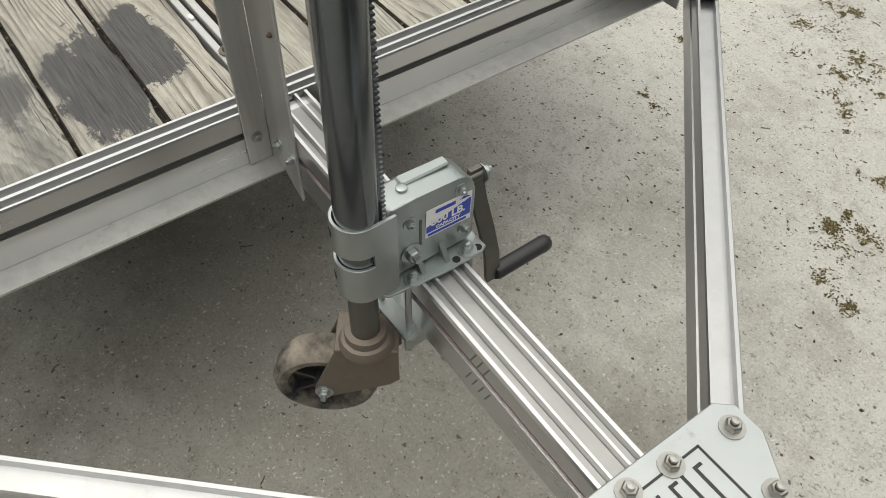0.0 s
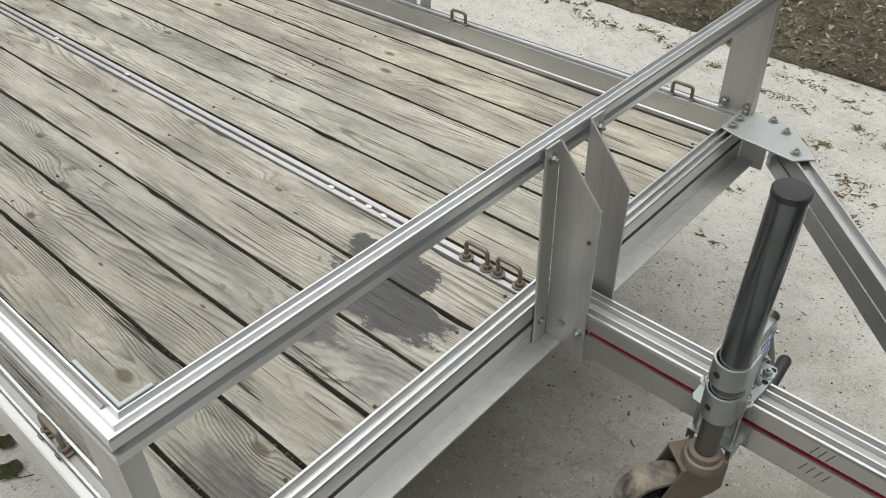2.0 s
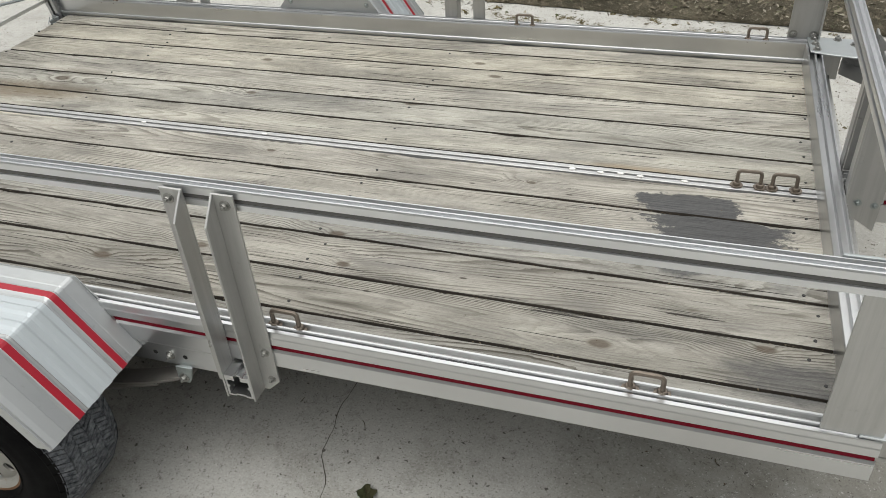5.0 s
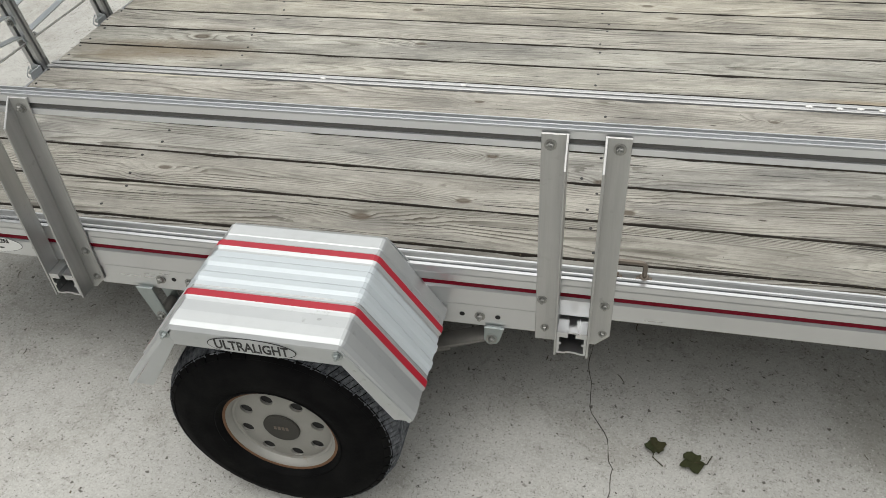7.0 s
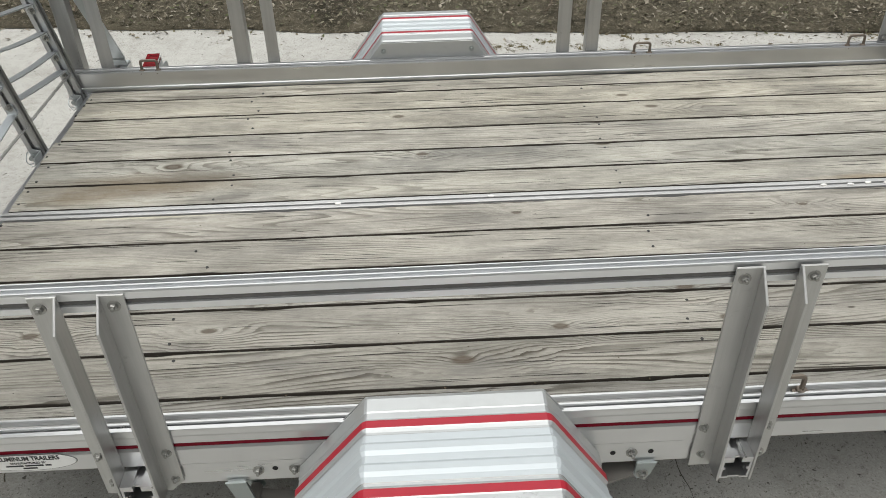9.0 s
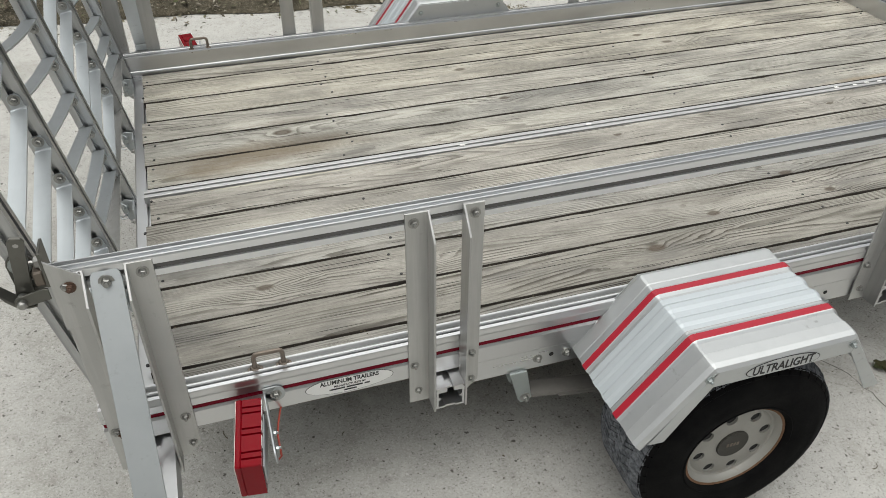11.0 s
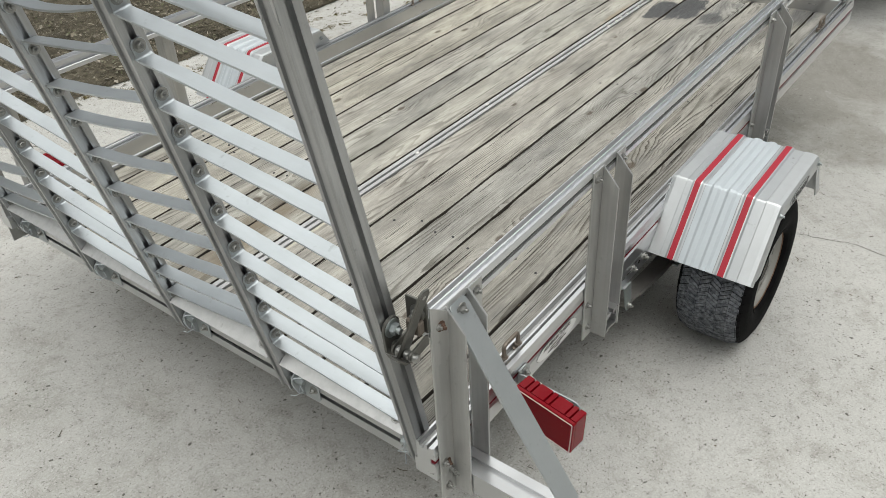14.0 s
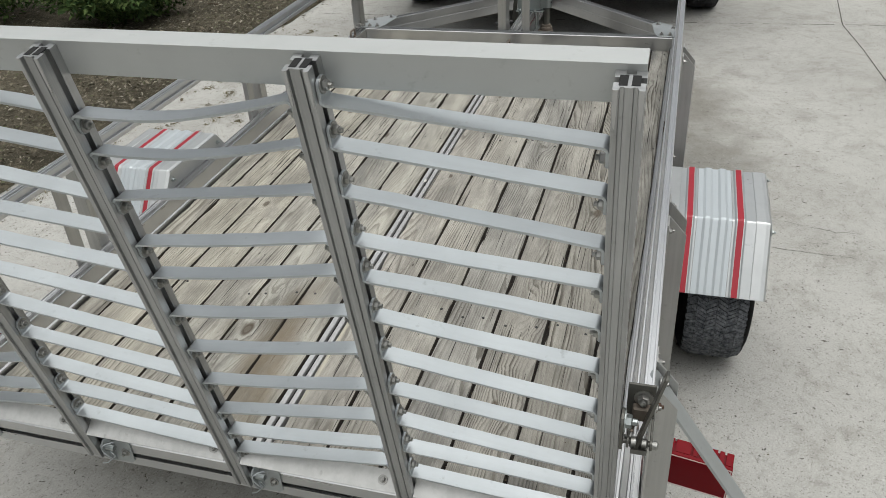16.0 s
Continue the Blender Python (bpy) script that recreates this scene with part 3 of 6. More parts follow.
for k, name in ((0, "near"), (1, "far")):
    bm = bmesh.new()
    extrude(bm, SIDE if k == 0 else mirror(SIDE), "x", X0 + 0.012, X1)
    s = part("side_frame", bm, ALU, trailer, "long aluminium side frame extrusion with red pinstripe")
    SIDES.append(s)
    bm = bmesh.new()
    y0, y1 = (0.0134, 0.0258) if k == 0 else (FARY - 0.0258, FARY - 0.0134)
    box(bm, X0 + 0.014, X1 - 0.002, y0 + 0.0025 * (1 - k), y1 - 0.0025 * k, 0.0200, 0.0333)
    part("pinstripe", bm, REDLINE, s, "dark red pinstripe")
    # floor strip darkens the top channel, shade put into its colour
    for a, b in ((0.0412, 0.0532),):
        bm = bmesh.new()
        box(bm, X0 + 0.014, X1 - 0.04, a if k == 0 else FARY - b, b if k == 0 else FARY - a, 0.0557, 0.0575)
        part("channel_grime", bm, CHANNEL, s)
    # inner ledge under the plank ends
    bm = bmesh.new()
    a, b = (0.0700, 0.095) if k == 0 else (FARY - 0.095, FARY - 0.0700)
    box(bm, 0.102, X1 - 0.05, a, b, -0.034, -0.030)
    part("ledge", bm, ALU, s)
    # lower axle frame
    prof = [(0.056, -0.092), (0.014, -0.092), (0.014, -0.038), (0.0115, -0.036), (0.0115, -0.0305), (0.056, -0.0305)]
    bm = bmesh.new()
    extrude(bm, prof if k == 0 else mirror(prof), "x", 0.80, 1.914, 0.001)
    low = part("axle_frame", bm, ALU, trailer, "low aluminium frame rail above the axle")
    for x, z, hole in ((0.965, -0.062, 0), (1.00, -0.058, 1), (1.04, -0.062, 0), (1.70, -0.062, 1), (1.74, -0.064, 0), (1.78, -0.062, 1)):
        yy, dd = (0.0138, -1) if k == 0 else (FARY - 0.0138, 1)
        if hole:
            # flat dark disc, the hole's inner shade painted on
            bm = bmesh.new()
            lathe(bm, [(0, 0), (0.006, 0), (0.006, 0.0007), (0, 0.0007)], aim((x, yy, z), (0, dd, 0)), 12)
            part("bolt_hole", bm, DARKHOLE, low)
        else:
            bolt((x, yy, z), (0, dd, 0), low, 0.0075)

# front cross beam with its forward flange
FB = [(3.168, -0.030), (3.168, 0.066), (3.170, 0.0695), (3.175, 0.0695), (3.177, 0.0555), (3.188, 0.0555), (3.190, 0.0695), (3.196, 0.0695),
      (3.198, 0.0555), (3.209, 0.0555), (3.2105, 0.0695), (3.2145, 0.0695), (3.216, 0.066), (3.216, 0.0335), (3.204, 0.0335), (3.204, 0.0205), (3.216, 0.0205), (3.216, -0.030)]
bm = bmesh.new()
extrude(bm, FB, "y", 0.064, FARY - 0.064)
front = part("front_beam", bm, ALU_Y, trailer, "aluminium front cross beam with a dark slot")
# insert that darkens the slot, its shade put into the colour
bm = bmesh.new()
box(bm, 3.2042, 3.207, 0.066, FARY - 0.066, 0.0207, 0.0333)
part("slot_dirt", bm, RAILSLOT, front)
bm = bmesh.new()
extrude(bm, [(3.180, -0.0345), (3.260, -0.0345), (3.260, -0.0305), (3.180, -0.0305)], "y", 0.075, FARY - 0.075, 0.0008)
part("flange", bm, ALU_Z, front, "flat forward flange")

# rear cross beam
RB = [(0.0715, -0.096), (0.0715, -0.068), (0.086, -0.067), (0.086, -0.055), (0.0715, -0.054), (0.0715, -0.024), (0.075, -0.021), (0.104, -0.021), (0.104, -0.096)]
bm = bmesh.new()
extrude(bm, RB, "y", 0.064, FARY - 0.064)
rear = part("rear_beam", bm, ALU_Y, trailer, "grooved aluminium rear cross beam")
# near-black filler painted as the shade in the rear groove
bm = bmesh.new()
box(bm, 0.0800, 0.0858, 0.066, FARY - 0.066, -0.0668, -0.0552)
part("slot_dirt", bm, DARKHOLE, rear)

# middle strip with a slot
ST = [(0.8985, -0.03), (0.8985, 0.001), (0.9000, 0.0025), (0.9115, 0.0025), (0.9130, 0.001), (0.9130, -0.012), (0.9230, -0.012), (0.9230, 0.001), (0.9245, 0.0025),
      (0.9370, 0.0025), (0.9385, 0.001), (0.9385, -0.03)]
bm = bmesh.new()
extrude(bm, ST, "x", 0.0995, 3.178)
strip = part("middle_strip", bm, STRIP, trailer, "slotted aluminium strip along the deck")
# black strip in the slot stands in for its shade
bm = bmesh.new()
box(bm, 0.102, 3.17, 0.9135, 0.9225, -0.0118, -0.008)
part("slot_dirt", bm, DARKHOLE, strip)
rng = random.Random(4)
for x in (2.52, 2.60, 2.655, 2.71, 2.83, 1.08, 1.53):
    bm = bmesh.new()
    bmesh.ops.create_icosphere(bm, subdivisions=1, radius=0.007, matrix=Matrix.Translation((x, 0.914 + rng.uniform(-.008, .008), 0.0045)) @ Matrix.Diagonal((1.6, 0.9, 0.55, 1)))
    part("caulk_crumb", bm, PALE, strip)


def cross_profile(x0, x1, z0=-0.100, z1=-0.037):
    """Slotted box section for the cross members, open at its end."""
    t, xm = 0.005, (x0 + x1) / 2
    return [(x0, z0), (xm - 0.012, z0), (xm - 0.012, z0 + t), (x0 + t, z0 + t), (x0 + t, -0.0745), (x0 + 0.0095, -0.0725), (x0 + 0.0095, -0.0675), (x0 + t, -0.0655), (x0 + t, z1 - 0.014), (xm - 0.008, z1 - 0.014), (xm - 0.008, z1), (x0, z1)], xm


def cross_member(x0, x1, out):
    """One cross member: it shows as a slotted stub beside the posts."""
    left, xm = cross_profile(x0, x1)
    right = [(2 * xm - x, z) for x, z in left][::-1]
    bm = bmesh.new()
    extrude(bm, left, "y", -out, FARY + out)
    extrude(bm, right, "y", -out, FARY + out)
    box(bm, x0 + 0.006, x1 - 0.006, -out + 0.012, FARY + out - 0.012, -0.051, -0.047)
    box(bm, xm - 0.012, xm + 0.012, -out + 0.002, FARY + out - 0.002, -0.0995, -0.094)
    return part("cross_member", bm, ALU_Y, trailer, "slotted aluminium cross member under the deck")


cross_member(1.9135, 1.9755, 0.034)
cross_member(0.700, 0.766, 0.034)
for x in (1.30,):
    bm = bmesh.new()
    box(bm, x, x + 0.05, 0.0645, FARY - 0.0645, -0.10, -0.037, 0.001)
    part("deck_bearer", bm, ALU_Y, trailer)


def post(x0, x1, web_right, side, z0=-0.105, z1=0.420, depth=0.043, cut=0.05, chop=0.0):
    """An upright angle: a flange flat on the frames and a web that stands outwards, its top cut slantwise."""
    bm = bmesh.new()
    y_in, y_out = 0.0115, 0.0065
    flange = [(x0, z0), (x1, z0), (x1, z1), (x0, z1)]
    if chop:
        flange = [(x0, z0), (x1 - chop, z0), (x1, z0 + chop), (x1, z1), (x0, z1)] if not web_right else flange
    xw0, xw1 = (x1 - 0.005, x1) if web_right else (x0, x0 + 0.005)
    web = [(y_out, z0), (y_out - depth, z0), (y_out - depth, z1 - cut), (y_out, z1)]
    if side:
        y_in, y_out = FARY - y_in, FARY - y_out
        web = mirror(web)
    extrude(bm, flange, "y", y_in, y_out, 0.0008)
    extrude(bm, web, "x", xw0, xw1, 0.0008)
    p = part("post", bm, ALU_Z, trailer, "grey aluminium angle post with slanted top")
    xb = x0 + 0.017 if web_right else x1 - 0.020
    yo, d = (0.0065, -1) if side == 0 else (FARY - 0.0065, 1)
    bolt((xb, yo, 0.397), (0, d, 0), p, 0.0072)
    bolt((xb - 0.004 if web_right else xb + 0.003, yo, 0.013), (0, d, 0), p, 0.0066)
    if chop != 9:
        bolt((xb + 0.004, yo, -0.068), (0, d, 0), p, 0.0060)
        xo, dx = (x1, 1) if web_right else (x0, -1)
        for zz in (-0.063, -0.088):
            yb = (y_out - 0.022) if side == 0 else (y_out + 0.022)
            bolt((x1 + 0.0001 if web_right else x0 - 0.0001, yb, zz), (dx, 0, 0), p, 0.0045)
    return p


for side in (0, 1):
    post(1.863, 1.913, True, side)
    post(1.976, 2.023, False, side, chop=0.03)
    post(0.649, 0.699, True, side)
    post(0.767, 0.812, False, side, chop=0.03)
    post(0.022, 0.074, True, side)
    post(0.140, 0.188, False, side, chop=0.03)

# upper rails: slotted section
RAIL = [(0.045, 0.381), (0.0125, 0.381), (0.0125, 0.3935), (0.0128, 0.3940), (0.0285, 0.3940), (0.0285, 0.4065), (0.0128, 0.4065), (0.0125, 0.4070), (0.0125, 0.4215), (0.0138, 0.425), (0.0170, 0.425),
        (0.0180, 0.4165), (0.0262, 0.4165), (0.0272, 0.425), (0.0308, 0.425), (0.0318, 0.4110), (0.0400, 0.4110), (0.0410, 0.425), (0.0437, 0.425), (0.045, 0.4215), (0.045, 0.4085), (0.0435, 0.4065), (0.0330, 0.4065), (0.0330, 0.3965), (0.0435, 0.3965), (0.045, 0.3945)]
RAILS = []
CORNER = 3.225       # the rails meet in a mitre where x + y is this
SKEW = Matrix.Translation((0, -0.004, 0)) @ Matrix(((1, 0, 0, 0), (0.0041, 1, 0, 0), (0, 0, 1, 0), (0, 0, 0, 1)))  # the near rail is slightly out of square


def mitred(bm, lo, hi):
    """A bar between two matching end outlines."""
    a, b = [bm.verts.new(p) for p in lo], [bm.verts.new(p) for p in hi]
    n = len(a)
    for i in range(n):
        bm.faces.new((a[i], a[(i + 1) % n], b[(i + 1) % n], b[i]))
    bm.faces.new(a)
    bm.faces.new(b[::-1])


for k in (0, 1):
    bm = bmesh.new()
    prof = RAIL if k == 0 else mirror(RAIL)
    mitred(bm, [(0.018, y, z) for y, z in prof], [(CORNER - (y if k == 0 else FARY - y), y, z) for y, z in prof])
    if k == 0:
        bmesh.ops.transform(bm, matrix=SKEW, verts=bm.verts)
    r = part("top_rail", bm, ALU_RAIL, trailer, "slotted aluminium top rail")
    RAILS.append(r)
    # dim insert paints the shade in the rail's outer slot
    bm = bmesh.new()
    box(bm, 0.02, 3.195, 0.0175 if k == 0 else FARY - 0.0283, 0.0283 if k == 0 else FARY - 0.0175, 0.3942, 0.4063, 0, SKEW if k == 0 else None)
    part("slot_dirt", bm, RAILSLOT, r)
    # shade of the rail's inner channel, painted as a dim floor strip
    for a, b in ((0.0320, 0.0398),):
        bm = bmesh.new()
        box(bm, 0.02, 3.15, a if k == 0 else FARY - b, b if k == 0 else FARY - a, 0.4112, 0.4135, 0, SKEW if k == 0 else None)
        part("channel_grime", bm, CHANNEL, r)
bm = bmesh.new()
mitred(bm, [(CORNER - y, y + 0.0092, z) for y, z in RAIL], [(CORNER - y, FARY - y - 0.0002, z) for y, z in RAIL])
frail = part("top_rail", bm, ALU_RAIL, trailer, "slotted aluminium top rail across the front")
for k in (0, 1):
    # raised lip inside the mitred corner
    bm = bmesh.new()
    s = (lambda y: y) if k == 0 else (lambda y: FARY - y)
    near = Matrix.Translation((0.0042, 0.009 if k == 0 else 0, 0))
    extrude(bm, [(3.065, s(0.0452)), (3.1757, s(0.0452)), (3.1757, s(0.092)), (3.1700, s(0.092)), (3.1700, s(0.0510)), (3.065, s(0.0510))], "z", 0.408, 0.4285, 0.0008, near)
    part("rail_corner", bm, ALU_PLATE, frail, "welded rail corner with raised lip")
    # corner post: wide plate with a narrow return
    bm = bmesh.new()
    extrude(bm, [(3.105, s(0.016)), (3.207, s(0.016)), (3.207, s(0.046)), (3.202, s(0.046)), (3.202, s(0.021)), (3.105, s(0.021))], "z", 0.0705, 0.3805, 0.0008, Matrix.Translation((0.003, 0.006 if k == 0 else 0, 0)))
    cp = part("corner_post", bm, ALU_Z, trailer, "wide grey aluminium corner post plate")
    if k:
        for x in (3.125, 3.19):
            bolt((x, s(0.021), 0.085), (0, -1, 0), cp, 0.009)


def front_post(ya, yb, web_y, s):
    bm = bmesh.new()
    extrude(bm, [(ya, -0.030), (yb, -0.030), (yb, 0.428), (ya, 0.428)], "x", 3.2175, 3.2225, 0.0008)
    w = [(3.2225, -0.0300), (3.262, -0.0300), (3.312, -0.062), (3.316, 0.318), (3.2225, 0.428)]
    extrude(bm, w, "y", min(web_y, web_y + s * 0.005), max(web_y, web_y + s * 0.005), 0.0008)
    p = part("front_post", bm, ALU_Z, trailer, "grey aluminium angle post beside the drawbar")
    ym = (ya + yb) / 2 - s * 0.003
    bolt((3.2225, ym, 0.402), (1, 0, 0), p, 0.0075)
    bolt((3.2225, ym + s * 0.002, 0.022), (1, 0, 0), p, 0.0062)
    for x, z in ((3.258, 0.021), (3.298, 0.017)):
        bolt((x, web_y, z), (0, -s, 0), p, 0.0062, ZINC)
    bolt((3.30, web_y, 0.245), (0, -s, 0), p, 0.004, RUST, False)
    return p


front_post(0.827, 0.867, 0.867, 1)
front_post(FARY - 0.872, FARY - 0.832, FARY - 0.872, -1)

# drawbar: broad extrusion with four lips, slot on each flank
def lip(y, w=0.006, z=0.0695):
    return [(y, z - 0.012), (y + 0.001, z), (y + w - 0.001, z), (y + w, z - 0.012)]


ya, yb = 0.8735, 0.9455
DRAW = Matrix.Translation((3.22, 0.9095, 0)) @ Matrix.Rotation(radians(-0.9), 4, "Z") @ Matrix.Translation((-3.22, -0.9095, 0))
TB = [(yb, -0.034), (ya, -0.034), (ya, 0.0195), (ya + 0.007, 0.0205), (ya + 0.007, 0.0325), (ya, 0.0335), (ya, 0.064), (ya + 0.002, 0.0695), (ya + 0.007, 0.0695), (ya + 0.008, 0.0575)]
TB += lip(ya + 0.0195, 0.0055) + lip(ya + 0.0470, 0.0055) + [(yb - 0.008, 0.0575), (yb - 0.007, 0.0695), (yb - 0.002, 0.0695), (yb, 0.064), (yb, 0.0335), (yb - 0.007, 0.0325), (yb - 0.007, 0.0205), (yb, 0.0195)]
bm = bmesh.new()
extrude(bm, TB, "x", 3.2185, 4.28, m=DRAW)
drawbar = part("drawbar", bm, ALU, trailer, "ribbed aluminium drawbar with red pinstripe")
for y in (ya + 0.0048, yb - 0.0068):
    bm = bmesh.new()
    box(bm, 3.32, 4.275, y, y + 0.002, 0.0207, 0.0323, 0, DRAW)
    part("pinstripe", bm, REDLINE, drawbar, "dark red pinstripe")
# dim strips paint shade between the drawbar's lips
for a, b in ((ya + 0.0085, ya + 0.0190), (ya + 0.0255, ya + 0.0465), (ya + 0.0530, yb - 0.0085)):
    bm = bmesh.new()
    box(bm, 3.24, 4.27, a, b, 0.0577, 0.0592, 0, DRAW)
    part("channel_grime", bm, CHANNEL, drawbar)
# dark reflection of the jack bracket, painted as thin grey strokes
REFLECT_GREY = plain("grey_reflection", (0.20, 0.20, 0.195), 0.5, 0.6, 0.5, 0.1, 120)
for k in range(7):
    bm = bmesh.new()
    x0, z0 = 3.750 + 0.0065 * k, (-0.012, 0.036)[k % 2]
    slab(bm, [(x0, z0), (x0 + 0.0024, z0), (x0 + 0.012, z0 + 0.024), (x0 + 0.0095, z0 + 0.024)], 0, 0.0005, 0, DRAW @ Matrix.Translation((0, ya, 0)) @ pose(0, 0, 0, 90, 0, 0))
    part("smear_mark", bm, REFLECT_GREY, drawbar, "grey stroke painted as a reflection")

# slanting A-frame arms
ARM = [(0.0185, -0.030), (-0.0215, -0.030), (-0.0215, 0.0195), (-0.0185, 0.0205), (-0.0185, 0.0325), (-0.0215, 0.0335), (-0.0215, 0.066), (-0.0200, 0.0695), (-0.0155, 0.0695), (-0.0145, 0.0570),
       (0.0105, 0.0570), (0.0115, 0.0695), (0.0165, 0.0695), (0.0185, 0.066), (0.0185, 0.0335), (0.0155, 0.0325), (0.0155, 0.0205), (0.0185, 0.0195)]
for k in (0, 1):
    p, q = Vector((3.305, 1.782, 0)), Vector((4.055, 0.985, 0))
    if k == 0:
        p.y, q.y = FARY - p.y, FARY - q.y
    d = q - p
    m = Matrix.Translation(p) @ Matrix.Rotation(math.atan2(d.y, d.x), 4, "Z")
    bm = bmesh.new()
    extrude(bm, ARM, "x", 0, d.length, m=m)
    part("drawbar_arm", bm, ALU_ARM, trailer, "slanting aluminium drawbar arm")
    # corner plate over the arm's rear end
    s = (lambda y: y) if k == 0 else (lambda y: FARY - y)
    bm = bmesh.new()
    slab(bm, [(3.172, s(0.018)), (3.178, s(0.142)), (3.235, s(0.160)), (3.385, s(0.182)), (3.425, s(0.142)), (3.312, s(0.016))], 0.0697, 0.0757)
    cp = part("corner_plate", bm, ALU_PLATE, trailer, "bolted aluminium corner plate")
    for x, y in ((3.199, 0.122), (3.196, 0.078), (3.196, 0.036), (3.268, 0.030), (3.318, 0.066), (3.378, 0.148)):
        bolt((x, s(y), 0.0757), (0, 0, 1), cp, 0.0085)
    # small bracket block inside the corner
    bm = bmesh.new()
    box(bm, 3.2175, 3.285, s(0.075), s(0.080), -0.046, 0.060, 0.0008)
    part("corner_bracket", bm, ALU_Z, cp)

# nose plate at the drawbar's tip
bm = bmesh.new()
slab(bm, [(3.979, 0.800), (3.979, 1.036), (3.996, 1.056), (4.036, 1.056), (4.15, 0.985), (4.15, 0.851), (4.036, 0.780), (3.996, 0.780)], 0.0697, 0.0767)
nose = part("nose_plate", bm, ALU_PLATE, trailer, "bolted aluminium nose plate with framed mark")
for x, y, mt in ((4.013, 1.030, RUST), (4.005, 0.942, RUST), (4.000, 0.884, BOLT), (4.013, 0.806, RUST), (4.09, 1.01, RUST), (4.10, 0.83, RUST), (4.12, 0.93, BOLT)):
    b = bolt((x, y, 0.0767), (0, 0, 1), nose, 0.0095, BOLT)
    if mt is RUST:
        bm = bmesh.new()
        lathe(bm, [(0.0052, 0), (0.0052, 0.014), (0, 0.0145)], Matrix.Translation((x, y, 0.0767)), 10)
        part("bolt_end", bm, plain("brass_bolt_end", (0.30, 0.19, 0.08), 0.6, 0.5) if x > 4.1 else RUST, nose)
marks = []
for a, b, c, d in ((3.975, 4.075, 0.852, 0.855), (3.975, 4.075, 0.981, 0.984), (3.975, 3.978, 0.852, 0.984), (4.072, 4.075, 0.852, 0.984)):
    marks.append((a + 0.03, b + 0.03, c, d, 0.0773))
for i in range(6):
    y = 0.866 + i * 0.0185
    marks.append((4.02, 4.09, y, y + 0.004, 0.0773))
    marks.append((4.02 if i % 2 else 4.086, 4.024 if i % 2 else 4.09, y, y + 0.012, 0.0774))
for a, b, c, d, z in marks:
    bm = bmesh.new()
    box(bm, a, b, c, d, 0.0767, z)
    part("printed_bar", bm, INK, nose, "plain black printed bar")

# ---- deck planks ----
EDGES = [0.0710, 0.1640, 0.3105, 0.4595, 0.6070, 0.7545, 0.8975]
PLANKS = [(a + 0.0034, b - 0.0036) for a, b in zip(EDGES, EDGES[1:])]
PLANKS += [(FARY - b + (0.0075 if b > 0.89 else 0.0), FARY - a) for a, b in PLANKS[::-1]]
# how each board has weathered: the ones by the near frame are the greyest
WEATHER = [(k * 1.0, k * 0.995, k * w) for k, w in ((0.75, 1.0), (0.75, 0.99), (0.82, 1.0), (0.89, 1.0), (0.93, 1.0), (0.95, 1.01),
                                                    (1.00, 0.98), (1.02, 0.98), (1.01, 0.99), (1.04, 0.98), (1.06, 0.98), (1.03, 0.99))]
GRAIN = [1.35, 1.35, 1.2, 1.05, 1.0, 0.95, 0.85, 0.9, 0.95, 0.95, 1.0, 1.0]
SCREWX = (0.115, 0.733, 1.945, 3.135)


# grime plus the shade between boards, put into the plank sides' colour
BOARD_EDGE = plain("grimy_shaded_board_edge", (0.036, 0.030, 0.023), 0.95, 0, 0.4, 0.6)


def plank(y0, y1, seed):
    r = random.Random(seed)
    bm = bmesh.new()
    n = 72
    xa, xb = 0.106 + r.uniform(-0.007, 0.012), 3.176
    rows = []
    cup = r.uniform(-0.0012, 0.0018)
    for i in range(n + 1):
        x = xa + (xb - xa) * i / n
        ja = 0.0030 * noise.noise((x * 5, seed, 0)) + 0.0016 * noise.noise((x * 23, seed, 4))
        jb = 0.0030 * noise.noise((x * 5, seed, 9)) + 0.0016 * noise.noise((x * 23, seed, 13))
        if noise.noise((x * 8, seed, 21)) > 0.36:
            jb -= 0.0045
        a, b = y0 + ja, y1 + jb
        w = 0.0016 * noise.noise((x * 2.2, seed, 30))
        pts = [(a, -0.030), (a, -0.006), (a + 0.0012, -0.0018), (a + 0.005, w - 0.0002), (a + (b - a) * 0.3, w + cup * 0.8), (a + (b - a) * 0.7, w + cup * 0.8),
               (b - 0.005, w - 0.0002), (b - 0.0012, -0.0018), (b, -0.006), (b, -0.030)]
        rows.append([bm.verts.new((x, *p)) for p in pts])
    k = len(rows[0])
    for a, b in zip(rows, rows[1:]):
        for j in range(k):
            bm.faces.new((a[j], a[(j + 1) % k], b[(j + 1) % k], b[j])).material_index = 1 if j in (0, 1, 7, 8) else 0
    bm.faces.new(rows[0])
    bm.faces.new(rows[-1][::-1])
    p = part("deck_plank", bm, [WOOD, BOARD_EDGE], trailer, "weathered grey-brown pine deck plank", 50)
    sc = bmesh.new()
    for x in SCREWX:
        for f in (0.2, 0.78):
            if y1 - y0 < 0.11 and f > 0.5:
                continue
            if r.random() < 0.15:
                continue
            px, py = x + r.uniform(-.03, .03), y0 + (y1 - y0) * (f + r.uniform(-.08, .08))
            lathe(sc, [(0.0042, -0.002), (0.0040, 0.0018), (0.0, 0.0014)], Matrix.Translation((px, py, 0.0002)), 8)
    tagged(part("screw_heads", sc, INK, p, "sunken dark screw heads"), kind="stuff")
    return p


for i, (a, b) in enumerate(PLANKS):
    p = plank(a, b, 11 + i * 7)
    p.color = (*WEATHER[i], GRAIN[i])
